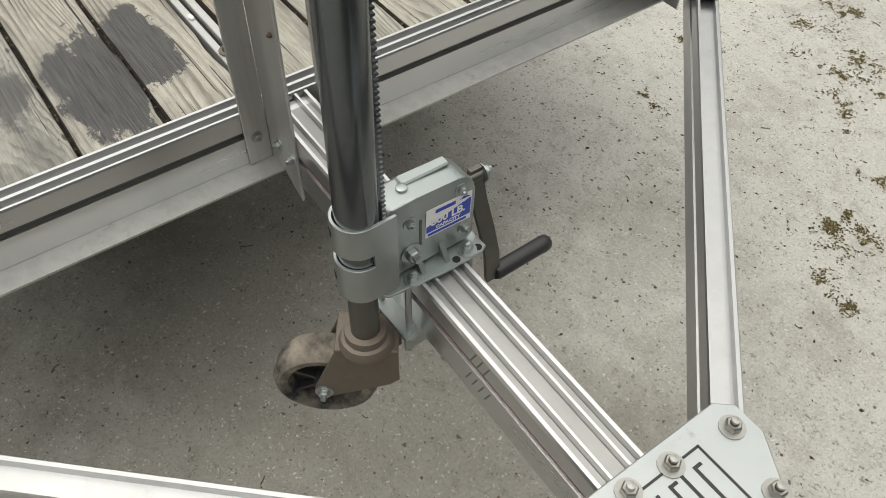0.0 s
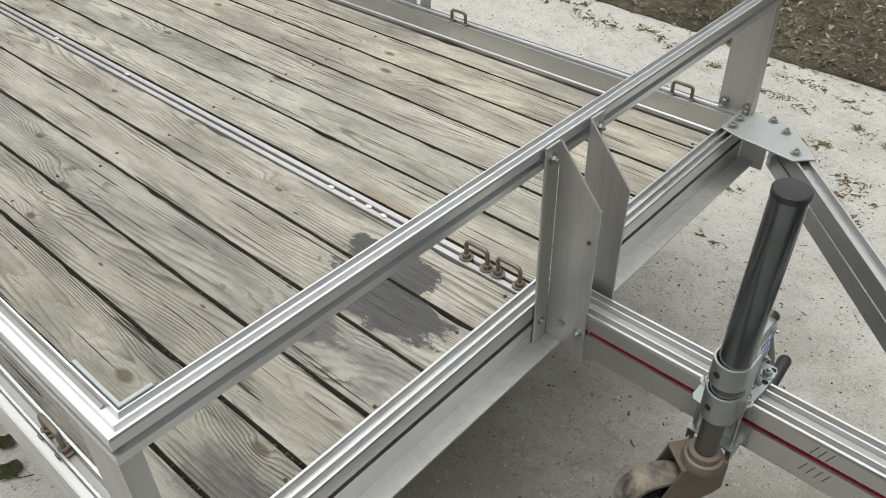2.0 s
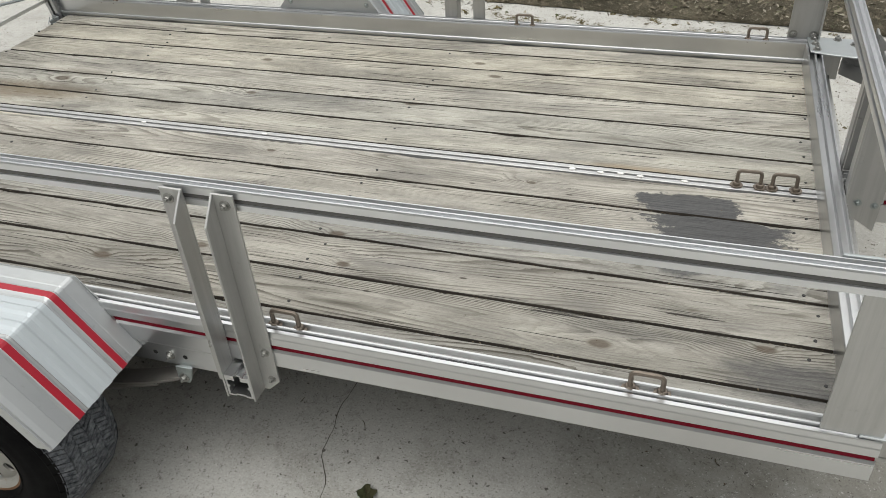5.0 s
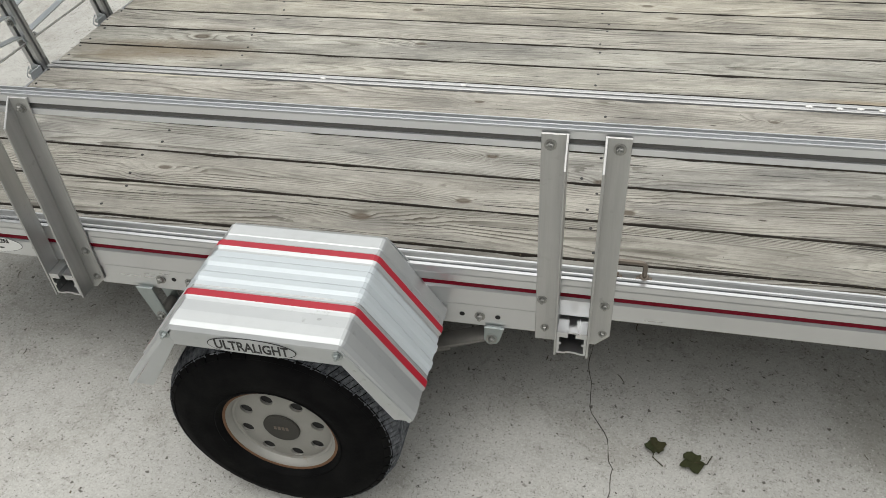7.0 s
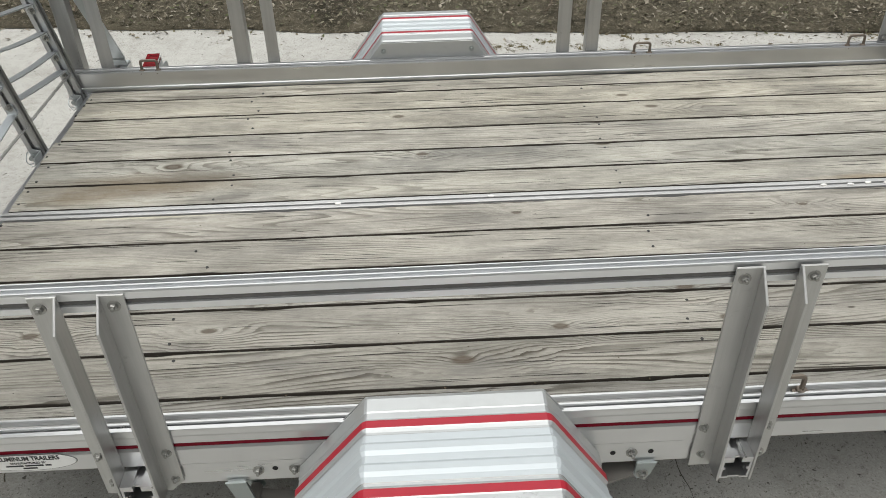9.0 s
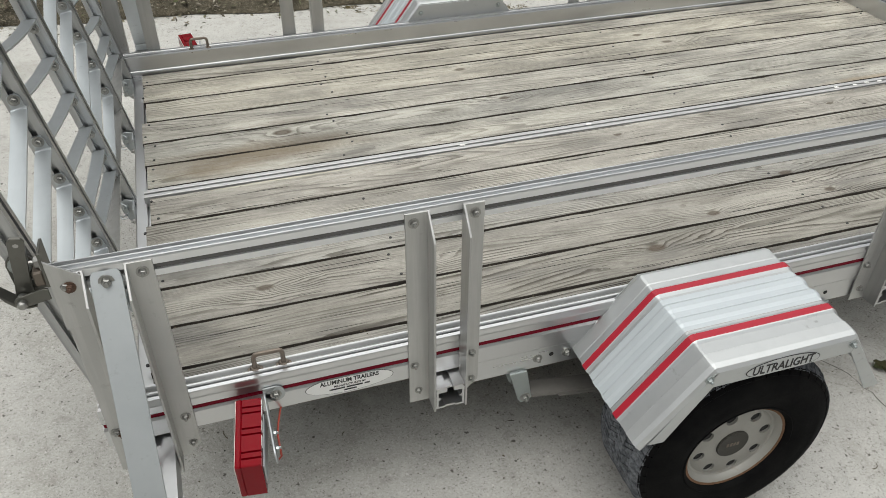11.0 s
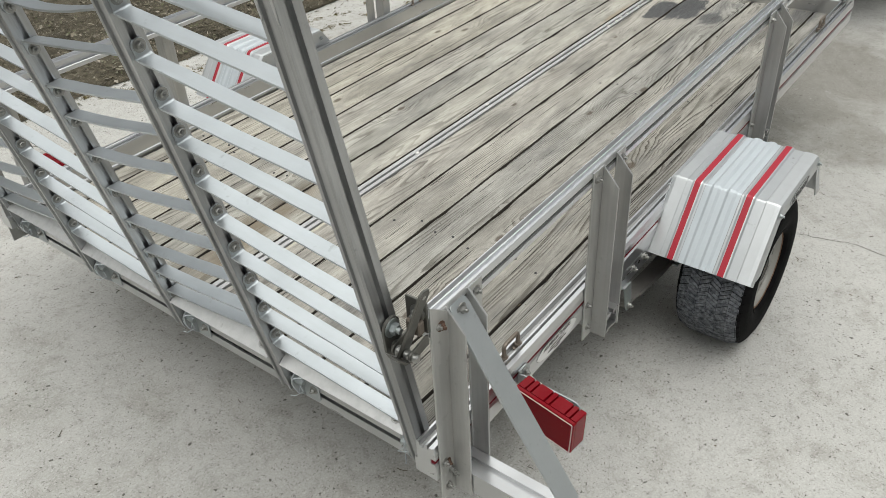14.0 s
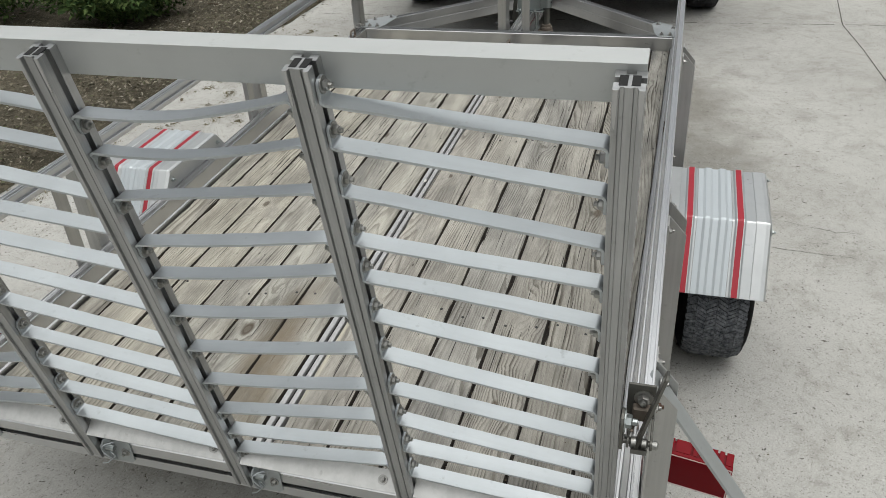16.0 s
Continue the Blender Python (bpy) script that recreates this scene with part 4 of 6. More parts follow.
# sunk strips close the gaps: dirt, with gap shade painted in as near-black
GAPDIRT_SHADE = plain("gap_dirt", (0.020, 0.017, 0.013), 0.95, 0, 0.4, 0.6)
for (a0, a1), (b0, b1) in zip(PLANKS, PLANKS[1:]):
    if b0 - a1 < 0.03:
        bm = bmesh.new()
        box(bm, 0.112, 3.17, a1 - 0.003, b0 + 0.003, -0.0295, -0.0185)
        part("gap_dirt", bm, GAPDIRT_SHADE, trailer)


rng = random.Random(31)
bm = bmesh.new()


def chip(x, y, z, size, r):
    a, w = r.uniform(0, 6.28), size * r.uniform(0.25, 0.8)
    c, q = math.cos(a), math.sin(a)
    lo = [bm.verts.new((x + u * c - v * q, y + u * q + v * c, z)) for u, v in ((-size, 0), (0, -w), (size, 0), (0, w))]
    top = bm.verts.new((x, y, z + size * r.uniform(0.2, 0.6)))
    for k in range(4):
        bm.faces.new((lo[k], lo[(k + 1) % 4], top))


for (a0, a1), (b0, b1) in zip(PLANKS, PLANKS[1:]):
    if b0 - a1 < 0.03:
        for _ in range(150):
            x = rng.uniform(0.15, 3.16) if rng.random() < 0.5 else rng.uniform(2.3, 3.16)
            chip(x, (a1 + b0) / 2 + rng.uniform(-0.003, 0.003), rng.uniform(-0.012, -0.002), rng.uniform(0.0015, 0.0045), rng)
for _ in range(260):
    a, b = rng.choice(PLANKS)
    chip(rng.uniform(0.15, 3.15), rng.uniform(a + 0.01, b - 0.01), 0.0008, rng.uniform(0.001, 0.0028), rng)
deck_bits = mesh_object("deck_litter", bm, CRUMB)
deck_bits.matrix_world = RIG
tagged(deck_bits, "dark crumbs and leaf bits on the deck boards", "litter", kind="stuff")

# ---- tie-down rings ----
def tie_ring(x0, x1, y, z, parent=None, high=0.046, both=True):
    bm = bmesh.new()
    r = 0.0052
    pts = []
    for k in range(5):
        a = math.pi - k * math.pi / 8
        pts.append((x0 + 0.010 + 0.010 * math.cos(a), y, z + high - 0.010 + 0.010 * math.sin(a)))
    pts = [(x0, y, z)] + pts
    tail = [(x0 + x1 - p[0], y, p[2]) for p in pts[::-1]]
    wire(bm, pts + tail, r)
    ring = part("tie_ring", bm, RINGS, trailer, "tarnished steel tie-down ring on a frame", 40)
    for x in (x0, x1):
        bolt((x, y, z - 0.0005), (0, 0, 1), ring, 0.0105, RINGS)
    return ring


for x in (2.776, 2.019, 0.325):
    tie_ring(x, x + 0.060, 0.046, 0.0605)
for x in (2.980, 2.155, 0.30):
    tie_ring(x, x + 0.060, FARY - 0.046, 0.0605)
tie_ring(2.965, 3.025, 0.918, 0.0045)
tie_ring(3.055, 3.115, 0.918, 0.0045)


# ---- fenders ----
def fender_surface(side):
    """Folded sheet: an x-z outline swept across, with pressed ribs; each band of the width is its own strip."""
    ztop = 0.138
    line = [(1.052, -0.052), (1.1945, 0.1305), (1.1985, 0.1350), (1.2040, ztop), (1.5400, ztop), (1.5455, 0.1352), (1.5495, 0.1310), (1.668, -0.050)]
    normals = []
    for i in range(len(line)):
        a, b = Vector(line[max(i - 1, 0)]), Vector(line[min(i + 1, len(line) - 1)])
        d = (b - a).normalized()
        normals.append(Vector((-d.y, d.x)))
    # (y, height over the sheet, band to the next station)
    bands = [(0.018, -0.004, 2), (0.008, 0.0, 2), (-0.024, 0.0, 0), (-0.0265, -0.0015, 0), (-0.0420, -0.0015, 0), (-0.0465, 0.0030, 2), (-0.0495, 0.0038, 1), (-0.0670, 0.0038, 2), (-0.0695, 0.0030, 0), (-0.0745, -0.0010, 0), (-0.0800, -0.0010, 5), (-0.0815, 0.0, 3),
             (-0.098, 0.0, 3), (-0.106, 0.0048, 3), (-0.120, 0.0048, 3), (-0.128, 0.0, 3), (-0.144, 0.0, 3), (-0.152, 0.0048, 3), (-0.166, 0.0048, 3), (-0.174, 0.0, 3), (-0.186, 0.0, 5), (-0.1875, -0.0010, 0), (-0.1935, -0.0010, 0),
             (-0.1985, 0.0030, 2), (-0.2015, 0.0038, 1), (-0.2195, 0.0038, 2), (-0.2225, 0.0030, 0), (-0.2275, -0.0015, 0), (-0.256, -0.0015, 2), (-0.258, 0.0005, 2), (-0.285, 0.0, 2), (-0.297, -0.003, 2), (-0.303, -0.011, 0)]
    bm = bmesh.new()
    tops, bots = [], []
    for y, h, _ in bands:
        yy = y if side == 0 else FARY - y
        tops.append([bm.verts.new((p[0] + n.x * h, yy, p[1] + n.y * h)) for p, n in zip(line, normals)])
        bots.append([bm.verts.new((p[0] + n.x * (h - 0.003), yy, p[1] + n.y * (h - 0.003))) for p, n in zip(line, normals)])
    for k in range(len(bands) - 1):
        for i in range(len(line) - 1):
            f = bm.faces.new((tops[k][i], tops[k][i + 1], tops[k + 1][i + 1], tops[k + 1][i]))
            f.material_index = bands[k][2]
            bm.faces.new((bots[k][i], bots[k + 1][i], bots[k + 1][i + 1], bots[k][i + 1]))
    for rows in ((tops[0], bots[0]), (tops[-1], bots[-1])):
        for i in range(len(line) - 1):
            bm.faces.new((rows[0][i], rows[1][i], rows[1][i + 1], rows[0][i + 1]))
    for i in (0, len(line) - 1):
        for k in range(len(bands) - 1):
            bm.faces.new((tops[k][i], tops[k + 1][i], bots[k + 1][i], bots[k][i]))
    return bm


FWHITE = plain("fender_white_edge", (0.52, 0.535, 0.535), 0.42, 0.7, 0.2, 0.05, 30)
for side in (0, 1):
    f = part("fender", fender_surface(side), [ALU_FENDER, RED, FWHITE, BLUEWHITE, REDLINE, CHANNEL], trailer, "ribbed aluminium fender with two red stripes")
    yo = -0.303 if side == 0 else FARY + 0.303
    yi = yo + 0.003 if side == 0 else yo - 0.003
    bm = bmesh.new()
    extrude(bm, [(1.178, 0.086), (1.200, 0.124), (1.545, 0.124), (1.575, 0.086)], "y", yi, yo, 0.0006)
    skirt = part("skirt", bm, ALU_FENDER, f)
    for sx in (1, -1):
        c = 1.372
        q = [(c + sx * 0.176, 0.118), (c + sx * 0.294, -0.049), (c + sx * 0.256, -0.052), (c + sx * 0.168, 0.088)]
        bm = bmesh.new()
        extrude(bm, q, "y", yi, yo - (0.0006 if side == 0 else -0.0006), 0.0006)
        part("skirt_edge", bm, ALU_FENDER, f)
    dd = -1 if side == 0 else 1
    for x in (1.190, 1.536):
        bolt((x, yo, 0.112), (0, dd, 0), skirt, 0.0065, ZINC)
    # inner side plate towards the deck
    yi2 = 0.0185 if side == 0 else FARY - 0.0185
    bm = bmesh.new()
    extrude(bm, [(1.150, 0.0705), (1.200, 0.131), (1.545, 0.131), (1.590, 0.0705)], "y", yi2, yi2 + (0.003 if side == 0 else -0.003), 0.0006)
    inner = part("inner_plate", bm, ALU_FENDER, f)
    for x in (1.205, 1.538):
        bolt((x, yi2 + (0.003 if side == 0 else -0.003), 0.100), (0, -dd, 0), inner, 0.0065, ZINC)
    # oval badge: black ring, pale field, lettering
    turn = pose(1.366, yo + dd * 0.0004, 0.1035, 90, 0, 0) if side == 0 else pose(1.366, yo + dd * 0.0004, 0.1035, 90, 0, 180)
    oval = [(0.0900 * math.cos(a), max(0.0240 * math.sin(a), -0.0167)) for a in [math.pi * k / 18 for k in range(36)]]
    field = [(0.0878 * math.cos(a), max(0.0219 * math.sin(a), -0.0160)) for a in [math.pi * k / 18 for k in range(36)]]
    bm = bmesh.new()
    slab(bm, oval, 0, 0.0005, 0, turn)
    part("badge_ring", bm, INK, skirt, "black oval badge outline")
    bm = bmesh.new()
    slab(bm, field, 0.0004, 0.0009, 0, turn)
    part("badge_field", bm, ALU_FENDER, skirt)
    letters("ULTRALIGHT", 0.0335, turn @ pose(0, 0.000, 0.0012), INK, skirt, "badge_lettering", 0.0004, 0.76, 0.0006)


# ---- wheels ----
def tyre_profile(R, w, ri):
    h = w / 2
    half = [(ri, -h + 0.022), (ri + 0.004, -h + 0.010), (ri + 0.012, -h + 0.004), (ri + 0.015, -h + 0.006), (ri + 0.030, -h + 0.0005), (ri + 0.050, -h - 0.0025), (ri + 0.056, -h - 0.0005), (R - 0.062, -h - 0.002), (R - 0.050, -h + 0.001),
            (R - 0.030, -h + 0.010), (R - 0.019, -h + 0.018), (R - 0.0125, -h + 0.030), (R - 0.0105, -h + 0.06)]
    return half + [(r, -z) for r, z in half[::-1]]


def tread_mesh(R, w, around=58):
    """Raised zigzag blocks, split by sipes, that roll over onto the shoulder."""
    bm = bmesh.new()
    h = w / 2 - 0.017
    n = 6
    k7 = 2 * h / n
    drop = lambda z: 0.0105 * max(0.0, abs(z) / h - 0.62) ** 1.6 / 0.38 ** 1.6 * 1.35

    def block(t0, t1, za, zb, shear, top):
        vs = []
        for low in (0.010, 0.0):
            for u, z, s in ((t0, za, 0), (t1, za, 0), (t1, zb, shear), (t0, zb, shear)):
                r = R - drop(z) - low - top
                vs.append(bm.verts.new((r * math.cos(u + s), r * math.sin(u + s), z)))
        for q in ((4, 5, 6, 7), (0, 1, 5, 4), (1, 2, 6, 5), (2, 3, 7, 6), (3, 0, 4, 7)):
            bm.faces.new([vs[i] for i in q])

    r = random.Random(3)
    dt = 2 * math.pi / around
    for i in range(n):
        a, b = -h + k7 * i + 0.0007, -h + k7 * (i + 1) - 0.0007
        for k in range(around):
            t0 = dt * (k + 0.5 * (i % 2))
            sk = dt * (0.62 if i % 2 else -0.62)
            mid = 0.50 + r.uniform(-0.04, 0.04)
            block(t0 + dt * 0.045, t0 + dt * (mid - 0.03), a, b, sk, r.uniform(0, 0.0026))
            block(t0 + dt * (mid + 0.03), t0 + dt * 0.95, a, b, sk, r.uniform(0, 0.0026))
    return bm


def shoulder_mesh(R, w, around=46):
    """Short lugs round both shoulders of the tyre."""
    bm = bmesh.new()
    h, dt = w / 2, 2 * math.pi / around
    for sgn in (-1, 1):
        for k in range(around):
            t0 = dt * (k + 0.25)
            vs = []
            for u in (t0, t0 + dt * 0.88):
                for rr, z in ((R - 0.0125, h - 0.0200), (R - 0.020, h - 0.026), (R - 0.034, h - 0.0120), (R - 0.0262, h - 0.0105)):
                    vs.append(bm.verts.new((rr * math.cos(u), rr * math.sin(u), sgn * z)))
            for q in ((0, 3, 7, 4), (0, 1, 2, 3), (4, 5, 6, 7), (2, 3, 7, 6)):
                bm.faces.new([vs[i] for i in q])
    return bm


def cut(bm_body, bm_tool):
    """The body less the tool, as a new bmesh."""
    obs = []
    for b in (bm_body, bm_tool):
        bmesh.ops.recalc_face_normals(b, faces=b.faces)
        me = bpy.data.meshes.new("tmp")
        b.to_mesh(me)
        b.free()
        obs.append(new("tmp", me))
    md = obs[0].modifiers.new("cut", "BOOLEAN")
    md.operation, md.object, md.solver = "DIFFERENCE", obs[1], "EXACT"
    dg = bpy.context.evaluated_depsgraph_get()
    me = bpy.data.meshes.new_from_object(obs[0].evaluated_get(dg))
    out = bmesh.new()
    out.from_mesh(me)
    for o in obs:
        bpy.data.objects.remove(o)
    bpy.data.meshes.remove(me)
    return out


WX, WZ, WR, WW = 1.352, -0.196, 0.262, 0.224


def wheel(side):
    yc = -0.175 if side == 0 else FARY + 0.175
    m = pose(WX, yc, WZ, 90, 0, 0) if side == 0 else pose(WX, yc, WZ, -90, 0, 0)
    bm = bmesh.new()
    lathe(bm, tyre_profile(WR, WW, 0.128), n=72)
    # wheel disc in local space: z points outwards
    t = part("wheel", bm, SIDEWALL, trailer, "wide black trailer tyre on a cream steel rim", 40)
    t.matrix_basis = m
    bm = tread_mesh(WR, WW)
    tagged(part("tread", bm, TREAD, t, "dusty grey block tread"), kind="stuff")
    tagged(part("shoulder_tread", shoulder_mesh(WR, WW), SIDEWALL, t, "black rubber shoulder lugs"), kind="stuff")
    body = bmesh.new()
    lathe(body, [(0.0, 0.082), (0.044, 0.082), (0.098, 0.081), (0.108, 0.077), (0.114, 0.079), (0.119, 0.089), (0.126, 0.094), (0.1325, 0.0945), (0.1335, 0.090), (0.129, 0.080),
                 (0.127, 0.03), (0.05, 0.025), (0.0, 0.025)], n=64)
    tool = bmesh.new()
    for k in range(8):
        a = 2 * math.pi * (k + 0.3) / 8
        lathe(tool, [(0, 0.045), (0.0145, 0.045), (0.0145, 0.12), (0, 0.12)], Matrix.Translation((0.086 * math.cos(a), 0.086 * math.sin(a), 0)), 18)
    rim = part("rim", cut(body, tool), RIM, t, "cream painted steel rim with round holes and rust at its edge", 30)
    bm = bmesh.new()
    lathe(bm, [(0.124, 0.0955), (0.1315, 0.0958), (0.1318, 0.0945), (0.124, 0.0940)], n=64, closed=True)
    part("rim_edge_rust", bm, plain("rim_rust", (0.16, 0.085, 0.045), 0.85, 0.1, 0.5, 0.4, 60), rim)
    for k in range(8):
        a = 2 * math.pi * (k + 0.3) / 8
        bm = bmesh.new()
        lathe(bm, [(0, 0), (0.0143, 0), (0.0143, 0.001), (0, 0.001)], Matrix.Translation((0.086 * math.cos(a), 0.086 * math.sin(a), 0.0740)), 16)
        part("hole_shadow", bm, DARKHOLE, rim)
    bm = bmesh.new()
    lathe(bm, [(0.0415, 0.080), (0.0415, 0.085), (0.039, 0.0865), (0.036, 0.0855), (0.0, 0.0855)], n=32)
    part("hub_cap", bm, plain("dull_hub_cap", (0.055, 0.053, 0.047), 0.6, 0.6, 0.3, 0.2), t, "dull grey hub cap", 35)
    bm = bmesh.new()
    for k in range(4):
        box(bm, -0.017 + 0.009 * k, -0.011 + 0.009 * k, -0.005, 0.005, 0.0853, 0.0864)
    part("embossed_mark", bm, FORK, t)
    return t


for side in (0, 1):
    wheel(side)
bm = bmesh.new()
rod(bm, (WX, -0.06, WZ), (WX, FARY + 0.06, WZ), 0.030, 20)
axle = part("axle", bm, FORK, trailer, "dark steel axle tube", 40)
SPRING = plain("dusty_spring_steel", (0.20, 0.19, 0.175), 0.7, 0.3, 0.35, 0.3, 50)
SPAN = 0.415
for side in (0, 1):
    y0 = 0.038 if side == 0 else FARY - 0.038
    sp = bmesh.new()
    for k in range(3):
        half = SPAN - 0.10 * k
        n = 16
        for i in range(n):
            xa, xb = WX - half + 2 * half * i / n, WX - half + 2 * half * (i + 1) / n
            za, zb = [(-0.234 - 0.008 * k) + (0.100 if x > WX else 0.045) * ((x - WX) / SPAN) ** 2 for x in (xa, xb)]
            vs = [sp.verts.new(v) for v in ((xa, y0 - 0.025, za), (xa, y0 + 0.025, za), (xb, y0 + 0.025, zb), (xb, y0 - 0.025, zb),
                                            (xa, y0 - 0.025, za + 0.007), (xa, y0 + 0.025, za + 0.007), (xb, y0 + 0.025, zb + 0.007), (xb, y0 - 0.025, zb + 0.007))]
            for q in ((0, 1, 2, 3), (4, 5, 6, 7), (0, 1, 5, 4), (1, 2, 6, 5), (2, 3, 7, 6), (3, 0, 4, 7)):
                sp.faces.new([vs[j] for j in q])
    for sx in (-1, 1):
        ze = -0.121 if sx > 0 else -0.176
        rod(sp, (WX + sx * SPAN, y0 - 0.025, ze), (WX + sx * SPAN, y0 + 0.025, ze), 0.013, 14)
    spring = part("leaf_spring", sp, SPRING, trailer, "dusty steel leaf spring under the frame")
    bm = bmesh.new()
    for sx in (-1, 1):
        wire(bm, [(WX + sx * 0.04, y0 - 0.032, -0.252), (WX + sx * 0.04, y0 - 0.032, -0.160), (WX + sx * 0.04, y0 + 0.032, -0.160), (WX + sx * 0.04, y0 + 0.032, -0.252)], 0.006, 8)
    box(bm, WX - 0.06, WX + 0.06, y0 - 0.042, y0 + 0.042, -0.258, -0.250, 0.001)
    part("spring_clamp", bm, GALV, spring, "galvanised spring clamp")
    for x, lean, eye in ((WX - SPAN, 0.020, -0.176), (WX + SPAN, -0.008, -0.121)):
        for off in (-0.034, 0.030):
            bm = bmesh.new()
            slab(bm, [(x - 0.024 - lean, -0.088), (x + 0.020 - lean, -0.088), (x + 0.018, eye - 0.004), (x + 0.010, eye - 0.017), (x - 0.010, eye - 0.017), (x - 0.018, eye - 0.004)], 0, 0.005, 0.0008, Matrix.Translation((0, y0 + off + 0.005, 0)) @ pose(0, 0, 0, 90, 0, 0))
            hang = part("spring_hanger", bm, GALV, trailer, "galvanised spring hanger plate")
        bolt((x, y0 - 0.034 if side == 0 else y0 + 0.035, eye), (0, -1 if side == 0 else 1, 0), hang, 0.008)
        bm = bmesh.new()
        box(bm, x - 0.02 - lean, x + 0.016 - lean, y0 - 0.0285, y0 + 0.0295, -0.0965, -0.0925)
        part("hanger_bridge", bm, GALV, hang)

# ---- rear corner: long stub, brace, tail lamp ----
left, xm = cross_profile(0.075, 0.1385)
right = [(2 * xm - x, z) for x, z in left][::-1]
for ya, yb in ((-0.308, 0.062), (FARY - 0.062, FARY + 0.308)):
    bm = bmesh.new()
    extrude(bm, left, "y", ya, yb)
    extrude(bm, right, "y", ya, yb)
    box(bm, 0.079, 0.1345, ya + 0.013 if ya < 0 else ya, yb - 0.013 if yb > 1 else yb, -0.0515, -0.047)
    box(bm, xm - 0.013, xm + 0.013, ya + 0.004 if ya < 0 else ya, yb - 0.004 if yb > 1 else yb, -0.0995, -0.094)
    part("rear_outrigger", bm, ALU_Y, trailer, "slotted aluminium outrigger bar at the tail")
bm = bmesh.new()
box(bm, 0.100, 0.1380, 0.0625, FARY - 0.0625, -0.098, -0.037)
part("deck_bearer", bm, ALU_Y, trailer)
for side in (0, 1):
    s = (lambda y: y) if side == 0 else (lambda y: FARY - y)
    d = -1 if side == 0 else 1
    # flat brace from the rail down to the outrigger's end
    a, b = Vector((0.107, s(0.002), 0.396)), Vector((0.107, s(-0.262), -0.006))
    run = (b - a)
    up = run.normalized()
    n = Vector((0, -up.z, up.y))
    bm = bmesh.new()
    m = Matrix.Translation(a) @ Matrix((((1, n.x, up.x, 0)), (0, n.y, up.y, 0), (0, n.z, up.z, 0), (0, 0, 0, 1)))
    outline = [(-0.027, 0.0), (-0.027, run.length), (0.027, run.length), (0.027, 0.0)] + [(0.027 * math.cos(t), -0.027 * math.sin(t)) for t in [math.pi * k / 8 for k in range(1, 8)]]
    extrude(bm, [(x, z) for x, z in outline], "y", -0.003, 0.003, 0.0008, m)
    brace = part("brace", bm, ALU_PLATE, trailer, "flat aluminium brace from rail to outrigger")
    bolt((0.107, s(-0.001), 0.396), (0, d, 0.5 * 0), brace, 0.0085)
    # foot of the brace lies flat on the outrigger
    bm = bmesh.new()
    extrude(bm, [(s(-0.258), -0.007), (s(-0.268), -0.030), (s(-0.306), -0.0305), (s(-0.306), -0.0365), (s(-0.264), -0.0365), (s(-0.253), -0.010)], "x", 0.080, 0.134, 0.0008)
    part("brace_foot", bm, ALU_PLATE, brace)
    bolt((0.108, s(-0.288), -0.0305), (0, 0, 1), brace, 0.009, RUST)
    # small plate over the rear post for the gate latch
    bm = bmesh.new()
    y0 = 0.0063
    extrude(bm, [(0.018, 0.300), (0.070, 0.305), (0.070, 0.415), (0.018, 0.455)], "y", s(y0), s(y0 - 0.004), 0.0008)
    lp = part("latch_plate", bm, ALU_Z, trailer, "small aluminium plate with rusty bolt")
    bolt((0.046, s(y0 - 0.004), 0.394), (0, d, 0), lp, 0.0072, RUST)
    for x, z in ((0.045, 0.005), (0.058, -0.030), (0.070, -0.055), (0.045, -0.075)):
        bolt((x, s(0.0062), z), (0, d, 0), lp, 0.0066, RUST if z > 0 else BOLT)


